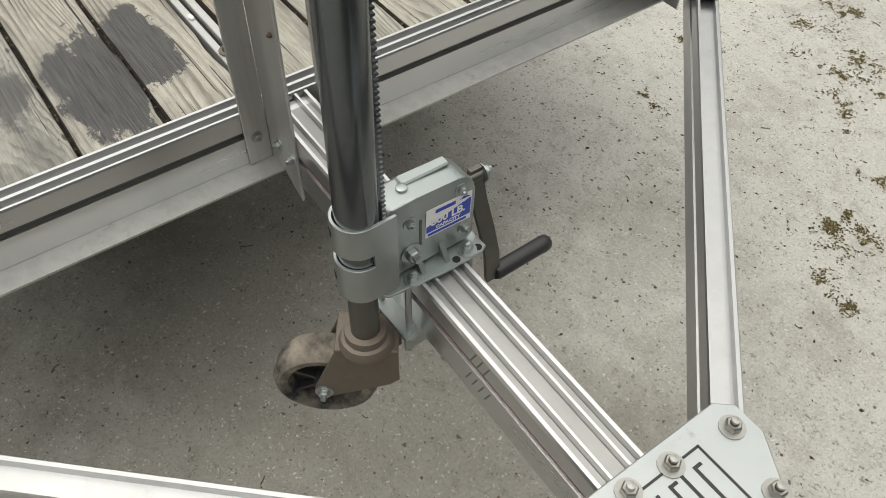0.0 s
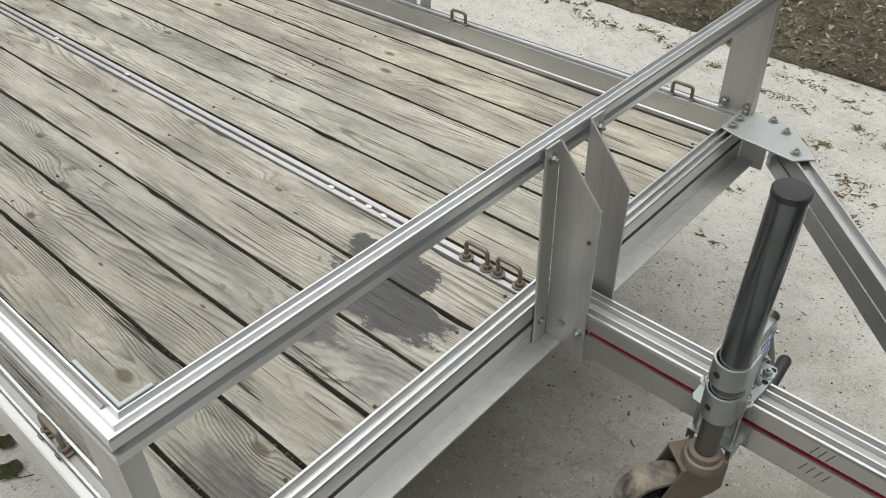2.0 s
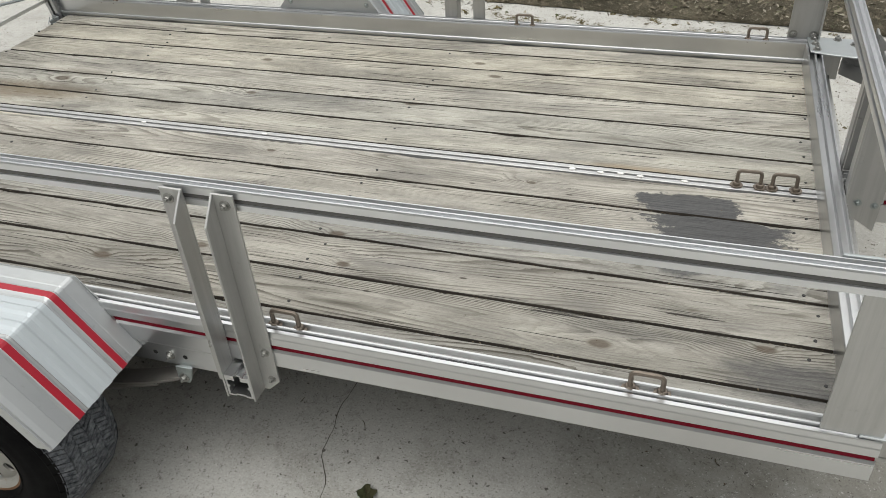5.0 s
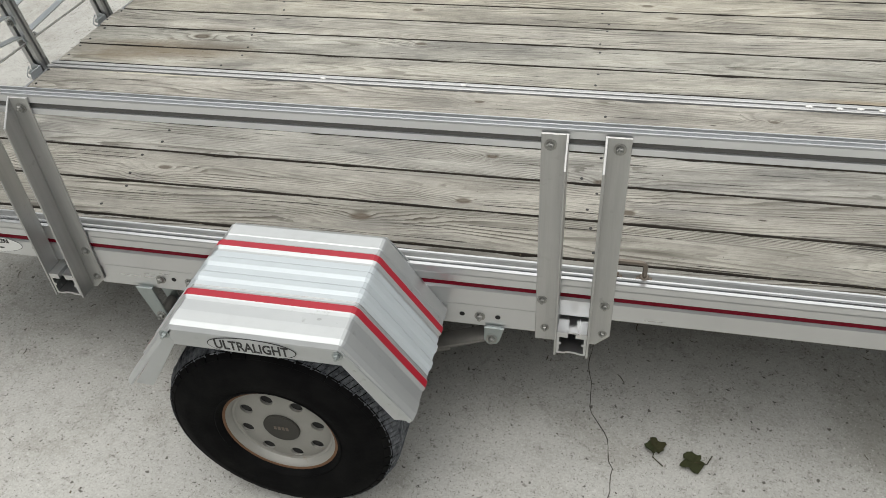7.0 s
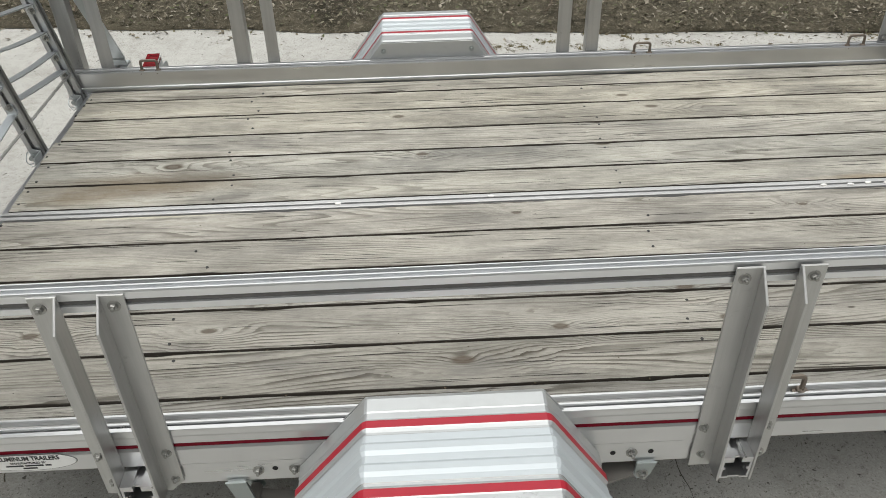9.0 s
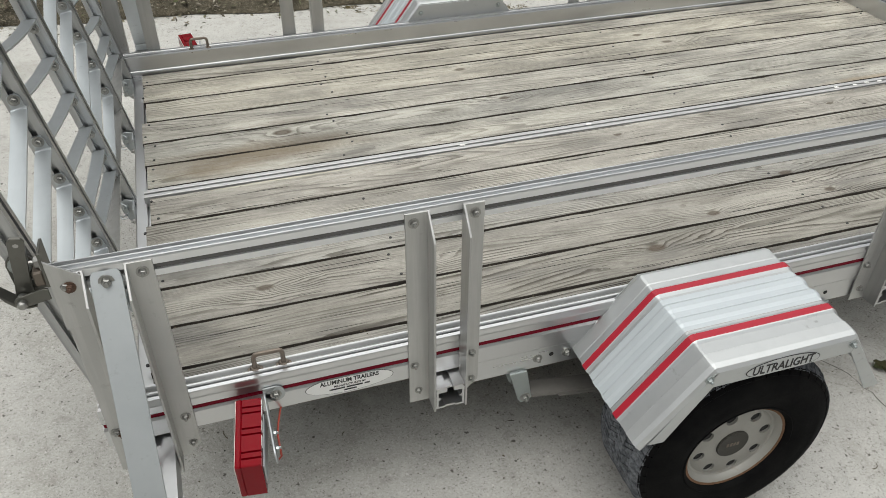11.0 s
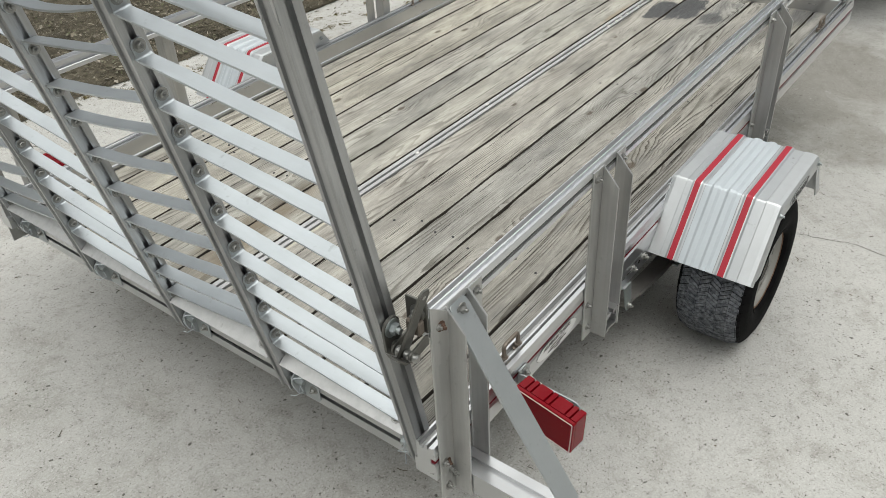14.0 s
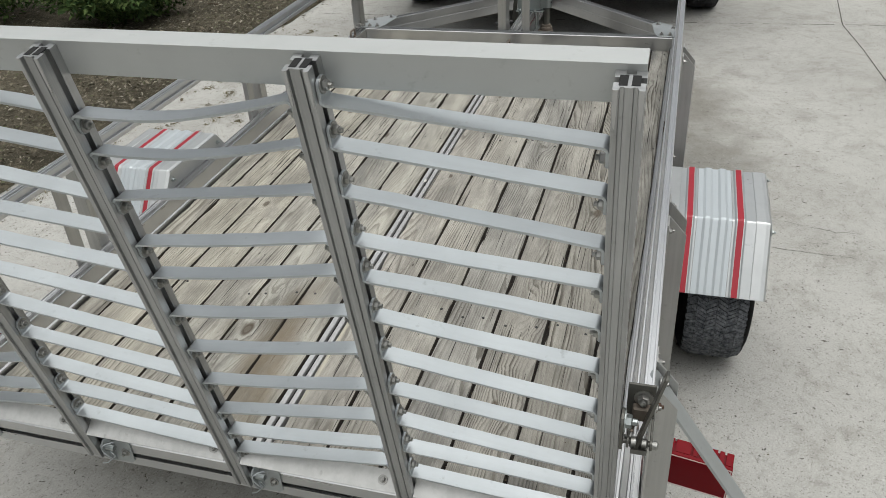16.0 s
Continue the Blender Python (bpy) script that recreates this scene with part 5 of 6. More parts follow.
def tail_lamp(side):
    s = 1 if side == 0 else -1
    base = pose(0.301, -0.015, 0.002, 2.6, 0, -7.2) if side == 0 else pose(0.301, FARY + 0.015, 0.002, -2.6, 0, 7.2)
    L, H, D = 0.168, 0.097, 0.0255
    y0, y1 = (-L, 0) if side == 0 else (0, L)
    bm = bmesh.new()
    # a plain front frame; behind it the body, with three pairs of grooves cut across its top
    box(bm, -D, -D + 0.013, y0, y1, -H / 2, H / 2, 0.003)
    top = []
    for f in (0.10, 0.19, 0.44, 0.53, 0.76, 0.85):
        g = y0 + f * L
        top += [(g, H / 2 - 0.001), (g + 0.0006, H / 2 - 0.009), (g + 0.0040, H / 2 - 0.009), (g + 0.0046, H / 2 - 0.001)]
    extrude(bm, [(y0 + 0.001, -H / 2 + 0.002), (y0 + 0.001, H / 2 - 0.003), (y0 + 0.003, H / 2 - 0.001)] + top + [(y1 - 0.003, H / 2 - 0.001), (y1 - 0.001, H / 2 - 0.003), (y1 - 0.001, -H / 2 + 0.002)], "x", -D + 0.0128, D)
    lamp = part("tail_lamp", bm, LENS, trailer, "red plastic tail lamp on a bracket")
    lamp.matrix_basis = base
    bm = bmesh.new()
    r = random.Random(5)
    for k in range(9):
        ya = y0 + L * (0.28 + 0.075 * k)
        if k in (2, 5):
            continue
        box(bm, D + 0.0002, D + 0.0014, ya, ya + L * 0.07, H / 2 - 0.012, H / 2 - r.uniform(-0.001, 0.004))
    part("torn_seal", bm, WHITEP, lamp, "torn white sealing strip")
    bm = bmesh.new()
    t = 0.0022
    x = -D - 0.0006
    for a, b, c, d in ((y0 + .002, y1 - .002, H / 2 - t - .002, H / 2 - .002), (y0 + .002, y1 - .002, -H / 2 + .002, -H / 2 + t + .002), (y0 + .002, y0 + .002 + t, -H / 2 + .002, H / 2 - .002), (y1 - .002 - t, y1 - .002, -H / 2 + .002, H / 2 - .002)):
        box(bm, x, x + 0.001, a, b, c, d)
    part("lens_edge", bm, plain("pale_lens_edge", (0.66, 0.50, 0.48), 0.4), lamp, "pale worn lens edge")
    bm = bmesh.new()
    box(bm, D + 0.0002, D + 0.004, y0 + (0.01 if side == 0 else 0.03), y1 - (0.03 if side == 0 else 0.01), -H / 2 + 0.02, H / 2 - 0.02, 0.001)
    part("back_plate", bm, ALU_PLATE, lamp)
    # bracket arm from the side frame
    y = lambda v: v if side == 0 else FARY - v
    bm = bmesh.new()
    run = 0.132
    cap = [math.pi * k / 10 for k in range(11)]
    p = [(-0.021 * math.sin(t) - run, 0.021 * math.cos(t)) for t in cap] + [(0.021 * math.sin(t), -0.021 * math.cos(t)) for t in cap]
    strap = Matrix.Translation((0.3345, y(-0.004), 0.012)) @ pose(0, 0, 0, 3 * s, 0, 0) @ pose(0, 0, 0, 0, -4, 0)
    extrude(bm, [(a * s, b) for a, b in p], "x", -0.002, 0.002, 0.0008, strap)
    lathe(bm, [(0, 0), (0.021, 0), (0.021, 0.004), (0, 0.004)], aim((0.356, y(0.0105), 0.020), (0, -s, 0)), 24)
    extrude(bm, [(y(0.0105), 0.040), (y(0.0065), 0.040), (y(0.0065), 0.000), (y(0.0105), 0.000)], "x", 0.331, 0.357, 0.0008)
    br = part("lamp_bracket", bm, ALU_PLATE, trailer, "bent aluminium lamp bracket")
    bolt((0.357, y(0.0065), 0.020), (0, -s, 0), br, 0.0075)
    bolt((0.337, y(-0.124), 0.004), (1, 0, 0), br, 0.0055, ZINC)
    bolt((0.337, y(-0.086), 0.006), (1, 0, 0), br, 0.0055, ZINC)
    bm = bmesh.new()
    wire(bm, [(0.336, y(-0.118), -0.040), (0.345, y(-0.10), -0.052), (0.345, y(-0.06), -0.030), (0.350, y(-0.03), -0.034), (0.36, y(0.005), -0.028), (0.37, y(0.03), -0.033)], 0.0022, 6)
    part("lamp_wire", bm, plain("red_wire", (0.30, 0.05, 0.03), 0.5), br, "thin red lamp wire", 60)


tail_lamp(0)
tail_lamp(1)

# oval maker's sticker on the near frame
turn = pose(0.516, 0.0117, 0.0, 90, 0, 0)
for (rx, rz, z, mt, nm) in ((0.098, 0.026, 0.0004, INK, "sticker_edge"), (0.0968, 0.0248, 0.0008, STICKER, "sticker")):
    top = 0.0195
    o = [(rx * math.cos(a), min(rz * math.sin(a), top)) for a in [2 * math.pi * k / 44 for k in range(44)]]
    o = [p for i, p in enumerate(o) if p != o[i - 1]]
    bm = bmesh.new()
    slab(bm, o, 0, z, 0, turn)
    part(nm, bm, mt, SIDES[0], "pale oval sticker with black print")
letters("ALUMINUM TRAILERS", 0.0165, turn @ pose(0, 0.0105, 0.0012), INK, SIDES[0], "sticker_lettering", 0.0002, 0.82, 0.0005)
letters("MANUFACTURED BY", 0.0075, turn @ pose(0, -0.0025, 0.0012), INK, SIDES[0], "sticker_lettering", 0.0002, 1.0, 0.0002)
bm = bmesh.new()
for x0, x1, y in ((-0.046, -0.012, -0.0105), (-0.008, 0.028, -0.0105), (0.032, 0.044, -0.0105), (-0.014, 0.014, -0.018)):
    box(bm, x0, x1, y - 0.002, y + 0.002, 0.0008, 0.0013, 0, turn)
part("sticker_bars", bm, INK, SIDES[0])

# ---- jack ----
JX, JY = 3.616, 0.800
bm = bmesh.new()
rod(bm, (JX - 0.001, JY, 0.083), (JX + 0.010, JY, 0.538), 0.0255, 36)
jack = part("jack", bm, TUBE, trailer, "crank jack with dark steel tube and caster wheel", 30)
bm = bmesh.new()
rod(bm, (JX - 0.003, JY, -0.030), (JX - 0.001, JY, 0.086), 0.0195, 28)
part("inner_tube", bm, LEVER, jack, "worn grey inner tube", 30)
bm = bmesh.new()
lathe(bm, [(0.0256, -0.008), (0.0264, -0.007), (0.0264, 0.002), (0.0250, 0.0035), (0.021, 0.0030), (0.0, 0.0034)], Matrix.Translation((JX + 0.010, JY, 0.536)), 32)
part("cap", bm, BLACKP, jack, "black plastic cap", 30)
bm = bmesh.new()
for k in range(50):
    z = 0.165 + k * 0.0072
    extrude(bm, [(JY + 0.024, z), (JY + 0.0335, z + 0.0022), (JY + 0.0335, z + 0.0042), (JY + 0.024, z + 0.0060)], "x", JX - 0.004, JX + 0.012)
box(bm, JX - 0.005, JX + 0.013, JY + 0.021, JY + 0.0265, 0.15, 0.525)
part("rack", bm, TUBE, jack, "toothed rack strip")


def band(bm, z0, z1, r0, r1, back):
    """A strap bent round the tube whose two ends run straight back to the housing."""
    def loop(r):
        pts = [(JX + r * math.cos(a), JY + r * math.sin(a)) for a in [-math.pi - 0.0 + math.pi * k / 18 for k in range(19)]]
        return [(JX - r, back)] + pts + [(JX + r, back)]
    extrude(bm, loop(r1) + loop(r0)[::-1], "z", z0, z1, 0.0006)


bm = bmesh.new()
band(bm, 0.168, 0.216, 0.0262, 0.0305, 0.836)
band(bm, 0.088, 0.148, 0.0262, 0.0305, 0.836)
for sx in (-1, 1):
    box(bm, JX + sx * 0.0284 - 0.0021, JX + sx * 0.0284 + 0.0021, JY + 0.004, JY + 0.036, 0.147, 0.169)
part("sleeve", bm, ZINC, jack, "zinc sleeve with two straps", 35)
for z in (0.118, 0.194):
    # dark disc on the strap paints a shaded hole
    bm = bmesh.new()
    lathe(bm, [(0, 0.0302), (0.0060, 0.0302), (0.0060, 0.0310), (0, 0.0310)], aim((JX, JY, z), (-0.35, -1, 0)), 14)
    part("sleeve_hole", bm, DARKHOLE, jack)
hx0, hx1 = 3.580, 3.624
bm = bmesh.new()
arc = [(0.936 + 0.030 * math.cos(a), 0.168 + 0.030 * math.sin(a)) for a in [math.pi / 2 * k / 6 for k in range(7)]]
extrude(bm, [(0.830, 0.078), (0.958, 0.078), (0.966, 0.086)] + arc + [(0.880, 0.2005), (0.842, 0.2005), (0.830, 0.190)], "x", hx0, hx1)
bmesh.ops.bevel(bm, geom=[e for e in bm.edges], offset=0.0045, segments=2, affect="EDGES", profile=0.6)
house = part("gear_housing", bm, GALV, jack, "pressed galvanised gear housing", 40)
bm = bmesh.new()
box(bm, hx0 + 0.0035, hx0 + 0.019, 0.874, 0.944, 0.198, 0.2040, 0.002)
lathe(bm, [(0.0075, 0.1975), (0.0075, 0.2036), (0.006, 0.2046), (0, 0.2046)], Matrix.Translation((hx0 + 0.021, 0.872, 0)), 14)
part("housing_ridge", bm, GALV, house, "", 35)
bm = bmesh.new()
box(bm, hx1 - 0.001, hx1 + 0.0014, 0.8815, 0.8845, 0.118, 0.160)
box(bm, hx1 - 0.001, hx1 + 0.0014, 0.8745, 0.8845, 0.115, 0.1175)
part("housing_rib", bm, LEVER, house)
bm = bmesh.new()
slab(bm, [(3.566, 0.812), (3.612, 0.806), (3.628, 0.807), (3.643, 0.822), (3.651, 0.905), (3.651, 0.962), (3.645, 0.973), (3.568, 0.973), (3.560, 0.962), (3.560, 0.822)], 0.0700, 0.0748, 0.001)
for y in (0.878, 0.915):
    extrude(bm, [(hx1 - 0.004, 0.0745), (hx1 + 0.017, 0.0745), (hx1 - 0.004, 0.104)], "y", y - 0.0035, y + 0.0035)
part("base_plate", bm, GALV, jack, "galvanised base plate on the drawbar")
for x, y in ((3.638, 0.862), (3.638, 0.947), (3.568, 0.862), (3.568, 0.947)):
    bolt((x, y, 0.0748), (0, 0, 1), house, 0.0082, ZINC)
for y, z, r in ((0.868, 0.110, 0.0095), (0.867, 0.164, 0.0058), (0.943, 0.178, 0.0058), (0.951, 0.104, 0.0058)):
    bolt((hx1, y, z), (1, 0, 0), house, r, ZINC)
for x, y in ((3.643, 0.926), (3.642, 0.962)):
    # hole shown by a painted dark disc on the plate
    bm = bmesh.new()
    lathe(bm, [(0, 0), (0.0055, 0), (0.0055, 0.0006), (0, 0.0006)], Matrix.Translation((x, y, 0.0748)), 12)
    part("slot_hole", bm, DARKHOLE, house)
# label: white sheet, blue field, printing
m = pose(hx1 + 0.0005, 0.9250, 0.145, 90, 0, 90) @ pose(0, 0, 0, 0, 0, -2) @ Matrix.Diagonal((1.16, 1.14, 1, 1))
bm = bmesh.new()
slab(bm, [(-0.030, -0.021), (0.030, -0.021), (0.030, 0.021), (-0.030, 0.021)], 0, 0.0006, 0, m)
label = part("capacity_label", bm, WHITEP, house, "white and blue capacity label")
bm = bmesh.new()
slab(bm, [(-0.029, -0.013), (0.029, -0.013), (0.029, 0.012), (-0.029, -0.004)], 0.0006, 0.0010, 0, m)
slab(bm, [(0.014, 0.0145), (0.027, 0.0145), (0.0205, 0.0195)], 0.0006, 0.0010, 0, m)
box(bm, -0.027, 0.024, -0.0190, -0.0155, 0.0006, 0.0010, 0, m)
box(bm, -0.018, 0.008, 0.0120, 0.0170, 0.0006, 0.0010, 0, m)
part("label_print", bm, BLUEP, label)
letters("800 LB.", 0.0150, m @ pose(-0.001, 0.0005, 0.0013), WHITEP, label, "label_lettering", 0.0002, 1.0, 0.0004)
letters("CAPACITY", 0.0062, m @ pose(-0.001, -0.0092, 0.0013), WHITEP, label, "label_lettering", 0.0002, 1.1, 0.0002)
# crank: a flat bar that bends down to the grip
bm = bmesh.new()
rod(bm, (3.606, 0.958, 0.166), (3.606, 0.990, 0.166), 0.007, 12)
rows = []
for x, y, z, w in ((3.604, 0.980, 0.178, 0.009), (3.605, 0.980, 0.160, 0.0115), (3.612, 0.983, 0.125, 0.0115), (3.624, 0.990, 0.075, 0.0115), (3.633, 0.995, 0.030, 0.0115), (3.636, 0.996, -0.005, 0.0115), (3.636, 0.996, -0.022, 0.009)):
    rows.append([bm.verts.new((x + dx, y + dy, z)) for dx, dy in ((-0.0035, -w), (0.0035, -w), (0.0035, w), (-0.0035, w))])
for p, q in zip(rows, rows[1:]):
    for k in range(4):
        bm.faces.new((p[k], p[(k + 1) % 4], q[(k + 1) % 4], q[k]))
bm.faces.new(rows[0][::-1])
bm.faces.new(rows[-1])
crank = part("crank", bm, LEVER, jack, "flat steel crank arm with black grip", 40)
bolt((3.606, 0.990, 0.166), (0, 1, 0), crank, 0.0080, ZINC)
bm = bmesh.new()
lathe(bm, [(0, 0), (0.0105, 0), (0.0125, 0.004), (0.0128, 0.09), (0.0135, 0.098), (0.0125, 0.108), (0.009, 0.112), (0, 0.112)], aim((3.636, 1.001, -0.012), (-0.010, 0.112, -0.014)), 20)
part("grip", bm, BLACKP, crank, "black plastic grip", 40)
# clamp under the drawbar
bm = bmesh.new()
extrude(bm, [(3.560, -0.0345), (3.560, -0.062), (3.564, -0.062), (3.564, -0.0385), (3.642, -0.0385), (3.642, -0.062), (3.646, -0.062), (3.646, -0.0345)], "y", 0.842, 0.966, 0.0008)
part("clamp_plate", bm, ZINC, jack)
for x in (3.568, 3.638):
    for y in (0.8535, 0.9525):
        bm = bmesh.new()
        rod(bm, (x, y, -0.075), (x, y, 0.071), 0.0048, 10)
        part("clamp_bolt", bm, ZINC, jack)
        bolt((x, y, -0.0385), (0, 0, -1), jack, 0.0075, ZINC)
# caster: swivel collar, fork, wheel
bm = bmesh.new()
lathe(bm, [(0.0195, -0.044), (0.037, -0.044), (0.038, -0.036), (0.034, -0.026), (0.029, -0.024), (0.028, -0.012), (0.0195, -0.010)], Matrix.Translation((JX - 0.003, JY, 0)), 30)
part("swivel_collar", bm, FORK, jack, "", 30)
ax = Vector((0.80, -0.60, 0)).normalized()
tr = Vector((-0.60, -0.80, 0)).normalized()
wc = Vector((3.560, 0.757, -0.150))
fm = Matrix(((ax.x, tr.x, 0, wc.x), (ax.y, tr.y, 0, wc.y), (0, 0, 1, wc.z), (0, 0, 0, 1)))
# swivel top in the caster's own frame: the stem stands behind the wheel's axle
stem = fm.inverted() @ Vector((JX - 0.003, JY, -0.042))
bm = bmesh.new()
for sx in (-1, 1):
    x0 = sx * 0.030
    extrude(bm, [(0.014, -0.010), (0.012, 0.010), (stem.y + 0.046, 0.094), (stem.y + 0.040, 0.106), (stem.y - 0.040, 0.106), (stem.y - 0.044, 0.100), (stem.y - 0.044, 0.036), (stem.y - 0.030, 0.022), (-0.006, -0.016), (0.006, -0.016)], "x", x0 - 0.002, x0 + 0.002, 0.0006, fm)
box(bm, -0.0325, 0.0325, stem.y - 0.044, stem.y + 0.044, 0.1015, 0.1075, 0.0015, fm)
fork = part("fork", bm, FORK, jack, "dirty brown steel caster fork")
bm = bmesh.new()
R = 0.078
tm = fm @ pose(0, 0, 0, 0, 90, 0)
lathe(bm, [(0.054, -0.023), (0.066, -0.0255), (R - 0.006, -0.022), (R - 0.001, -0.013), (R, 0.0), (R - 0.001, 0.013), (R - 0.006, 0.022), (0.066, 0.0255), (0.054, 0.023), (0.050, 0.012), (0.050, -0.012)], tm, 44, closed=True)
cw = part("caster_wheel", bm, CASTER, jack, "dirty rubber caster wheel", 35)
bm = bmesh.new()
lathe(bm, [(0.0, 0.004), (0.050, 0.004), (0.050, -0.004), (0.0, -0.004)], tm, 32)
lathe(bm, [(0.007, 0.024), (0.016, 0.024), (0.018, 0.004), (0.018, -0.004), (0.016, -0.024), (0.007, -0.024)], tm, 20, closed=True)
hub = part("caster_hub", bm, BLACKP, cw, "black spoked hub")
for k in range(6):
    bm = bmesh.new()
    box(bm, 0.014, 0.051, -0.003, 0.003, -0.016, 0.016, 0, tm @ pose(0, 0, 0, 0, 0, 60 * k))
    part("spoke", bm, BLACKP, cw)
bolt(tuple(fm @ Vector((0.032, 0, 0))), tuple(ax), fork, 0.0085, ZINC)
bolt(tuple(fm @ Vector((-0.032, 0, 0))), tuple(-ax), fork, 0.0085, ZINC)

# ---- tailgate ----
LEAN = 10.3
gate_pose = pose(0.048, 0, 0, 0, -LEAN, 0)
STILES = [0.081, 0.506, 0.927, 1.346, 1.765]
TOPZ = 1.108
bm = bmesh.new()
extrude(bm, [(0.0225, TOPZ - 0.052), (0.0225, TOPZ + 0.003), (0.061, TOPZ + 0.003), (0.061, TOPZ - 0.001), (0.0265, TOPZ - 0.001), (0.0265, TOPZ - 0.052)], "y", 0.063, FARY - 0.058, 0.0008)
gate = part("tailgate", bm, GATEBAR, trailer, "upright slatted aluminium ramp gate at the tail")
gate.matrix_basis = gate_pose


def stile_profile(yc):
    """Slotted stile: a recess down the rear face, open slots on the flanks."""
    w, d = 0.019, 0.022
    P = [(-d, -w), (-d, -0.0115), (-d + 0.0055, -0.0105), (-d + 0.0065, -0.0060), (-d + 0.0045, -0.0050), (-d + 0.0045, 0.0050), (-d + 0.0065, 0.0060), (-d + 0.0055, 0.0105), (-d, 0.0115), (-d, w),
         (-0.006, w), (-0.006, w - 0.012), (0.006, w - 0.012), (0.006, w), (d, w), (d, 0.006), (d - 0.009, 0.006), (d - 0.009, -0.006), (d, -0.006), (d, -w), (0.006, -w), (0.006, -w + 0.012), (-0.006, -w + 0.012), (-0.006, -w)]
    return [(x, yc + y) for x, y in P]


for i, y in enumerate(STILES):
    bm = bmesh.new()
    extrude(bm, stile_profile(y), "z", -0.045, TOPZ - 0.002 if i else TOPZ - 0.006)
    st = part("stile", bm, STILE, gate, "slotted aluminium gate stile")
    ztop = TOPZ - 0.002 if i else TOPZ - 0.006
    for sg in (-1, 1):
        # worn bright patch beside the groove
        yy = y + sg * 0.0155
        bm = bmesh.new()
        extrude(bm, [(yy - 0.003, ztop), (yy + 0.003, ztop), (yy + 0.0025, ztop - 0.030), (yy + 0.001, ztop - 0.052), (yy - 0.001, ztop - 0.056), (yy - 0.0025, ztop - 0.030)], "x", -0.0232, -0.0215)
        part("worn_edge", bm, STRIP, st, "bright worn weld")
        # near-black slab paints the shade of a hollow in the cut end
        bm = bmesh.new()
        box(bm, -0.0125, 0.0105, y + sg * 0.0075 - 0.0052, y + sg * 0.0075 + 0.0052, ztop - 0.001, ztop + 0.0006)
        part("open_end", bm, DARKHOLE, st, "dark slab as shade of hollow end")


def slat(y0, y1, z0, z1, dir0, dir1, bow, seed, roll=0.0, wide=0.033):
    """A flat tread bar whose ends are bent along the stiles, up (+1) or down (-1), and bolted there."""
    r = random.Random(seed)
    bm = bmesh.new()
    t, tab, rad = 0.0042, 0.036, 0.007
    path = []

    def end(y, z, s, d):
        """Points from the tab's tip round the bend to the flat."""
        pts = [(y, z + d * tab), (y, z + d * (tab - 0.003)), (y, z + d * (tab - 0.009)), (y, z + d * rad)]
        for k in range(1, 4):
            a = math.pi / 2 * k / 4
            pts.append((y + s * rad * (1 - math.cos(a)), z + d * rad * (1 - math.sin(a))))
        pts.append((y + s * rad, z))
        return pts

    a = end(y0 + 0.003, z0, 1, dir0)
    b = end(y1 - 0.003, z1, -1, dir1)[::-1]
    n = 12
    mid = []
    for k in range(1, n):
        f = k / n
        mid.append((a[-1][0] + (b[0][0] - a[-1][0]) * f, z0 + (z1 - z0) * f + bow * math.sin(math.pi * f) * (1 + 0.4 * (f - 0.5)) + r.uniform(-0.0006, 0.0006)))
    path = a + mid + b
    tilt = radians(-LEAN + r.uniform(-3, 3) + 4 + roll)
    rows = []
    for k, (y, z) in enumerate(path):
        p0, p1 = path[max(k - 1, 0)], path[min(k + 1, len(path) - 1)]
        d = Vector((0, p1[0] - p0[0], p1[1] - p0[1])).normalized()
        nrm = Vector((0, -d.z, d.y))
        flat = min(1, max(0, abs(d.y)))
        side = Vector((1, 0, 0)) * math.cos(tilt * flat) + nrm * math.sin(tilt * flat)
        up = d.cross(side) * -1
        c = Vector((0.0, y, z))
        e = min(k, len(path) - 1 - k)
        w = wide / 2 * ((0.40, 0.66, 0.84)[e] if e < 3 else 0.84 if flat < 0.3 else 1.0)
        rows.append([bm.verts.new(c + side * sx * w + up * sz * t / 2) for sx, sz in ((-1, -1), (1, -1), (1, 1), (-1, 1))])
    for p, q in zip(rows, rows[1:]):
        for k in range(4):
            bm.faces.new((p[k], p[(k + 1) % 4], q[(k + 1) % 4], q[k]))
    bm.faces.new(rows[0][::-1])
    bm.faces.new(rows[-1])
    s = part("slat", bm, ALU_BAR, gate, "bent flat aluminium tread bar", 30)
    bolt((0.0, y0 + 0.005, z0 + dir0 * 0.024), (0, 1, 0), s, 0.0078, BOLT)
    bolt((0.0, y1 - 0.005, z1 + dir1 * 0.024), (0, -1, 0), s, 0.0078, BOLT)
    return s


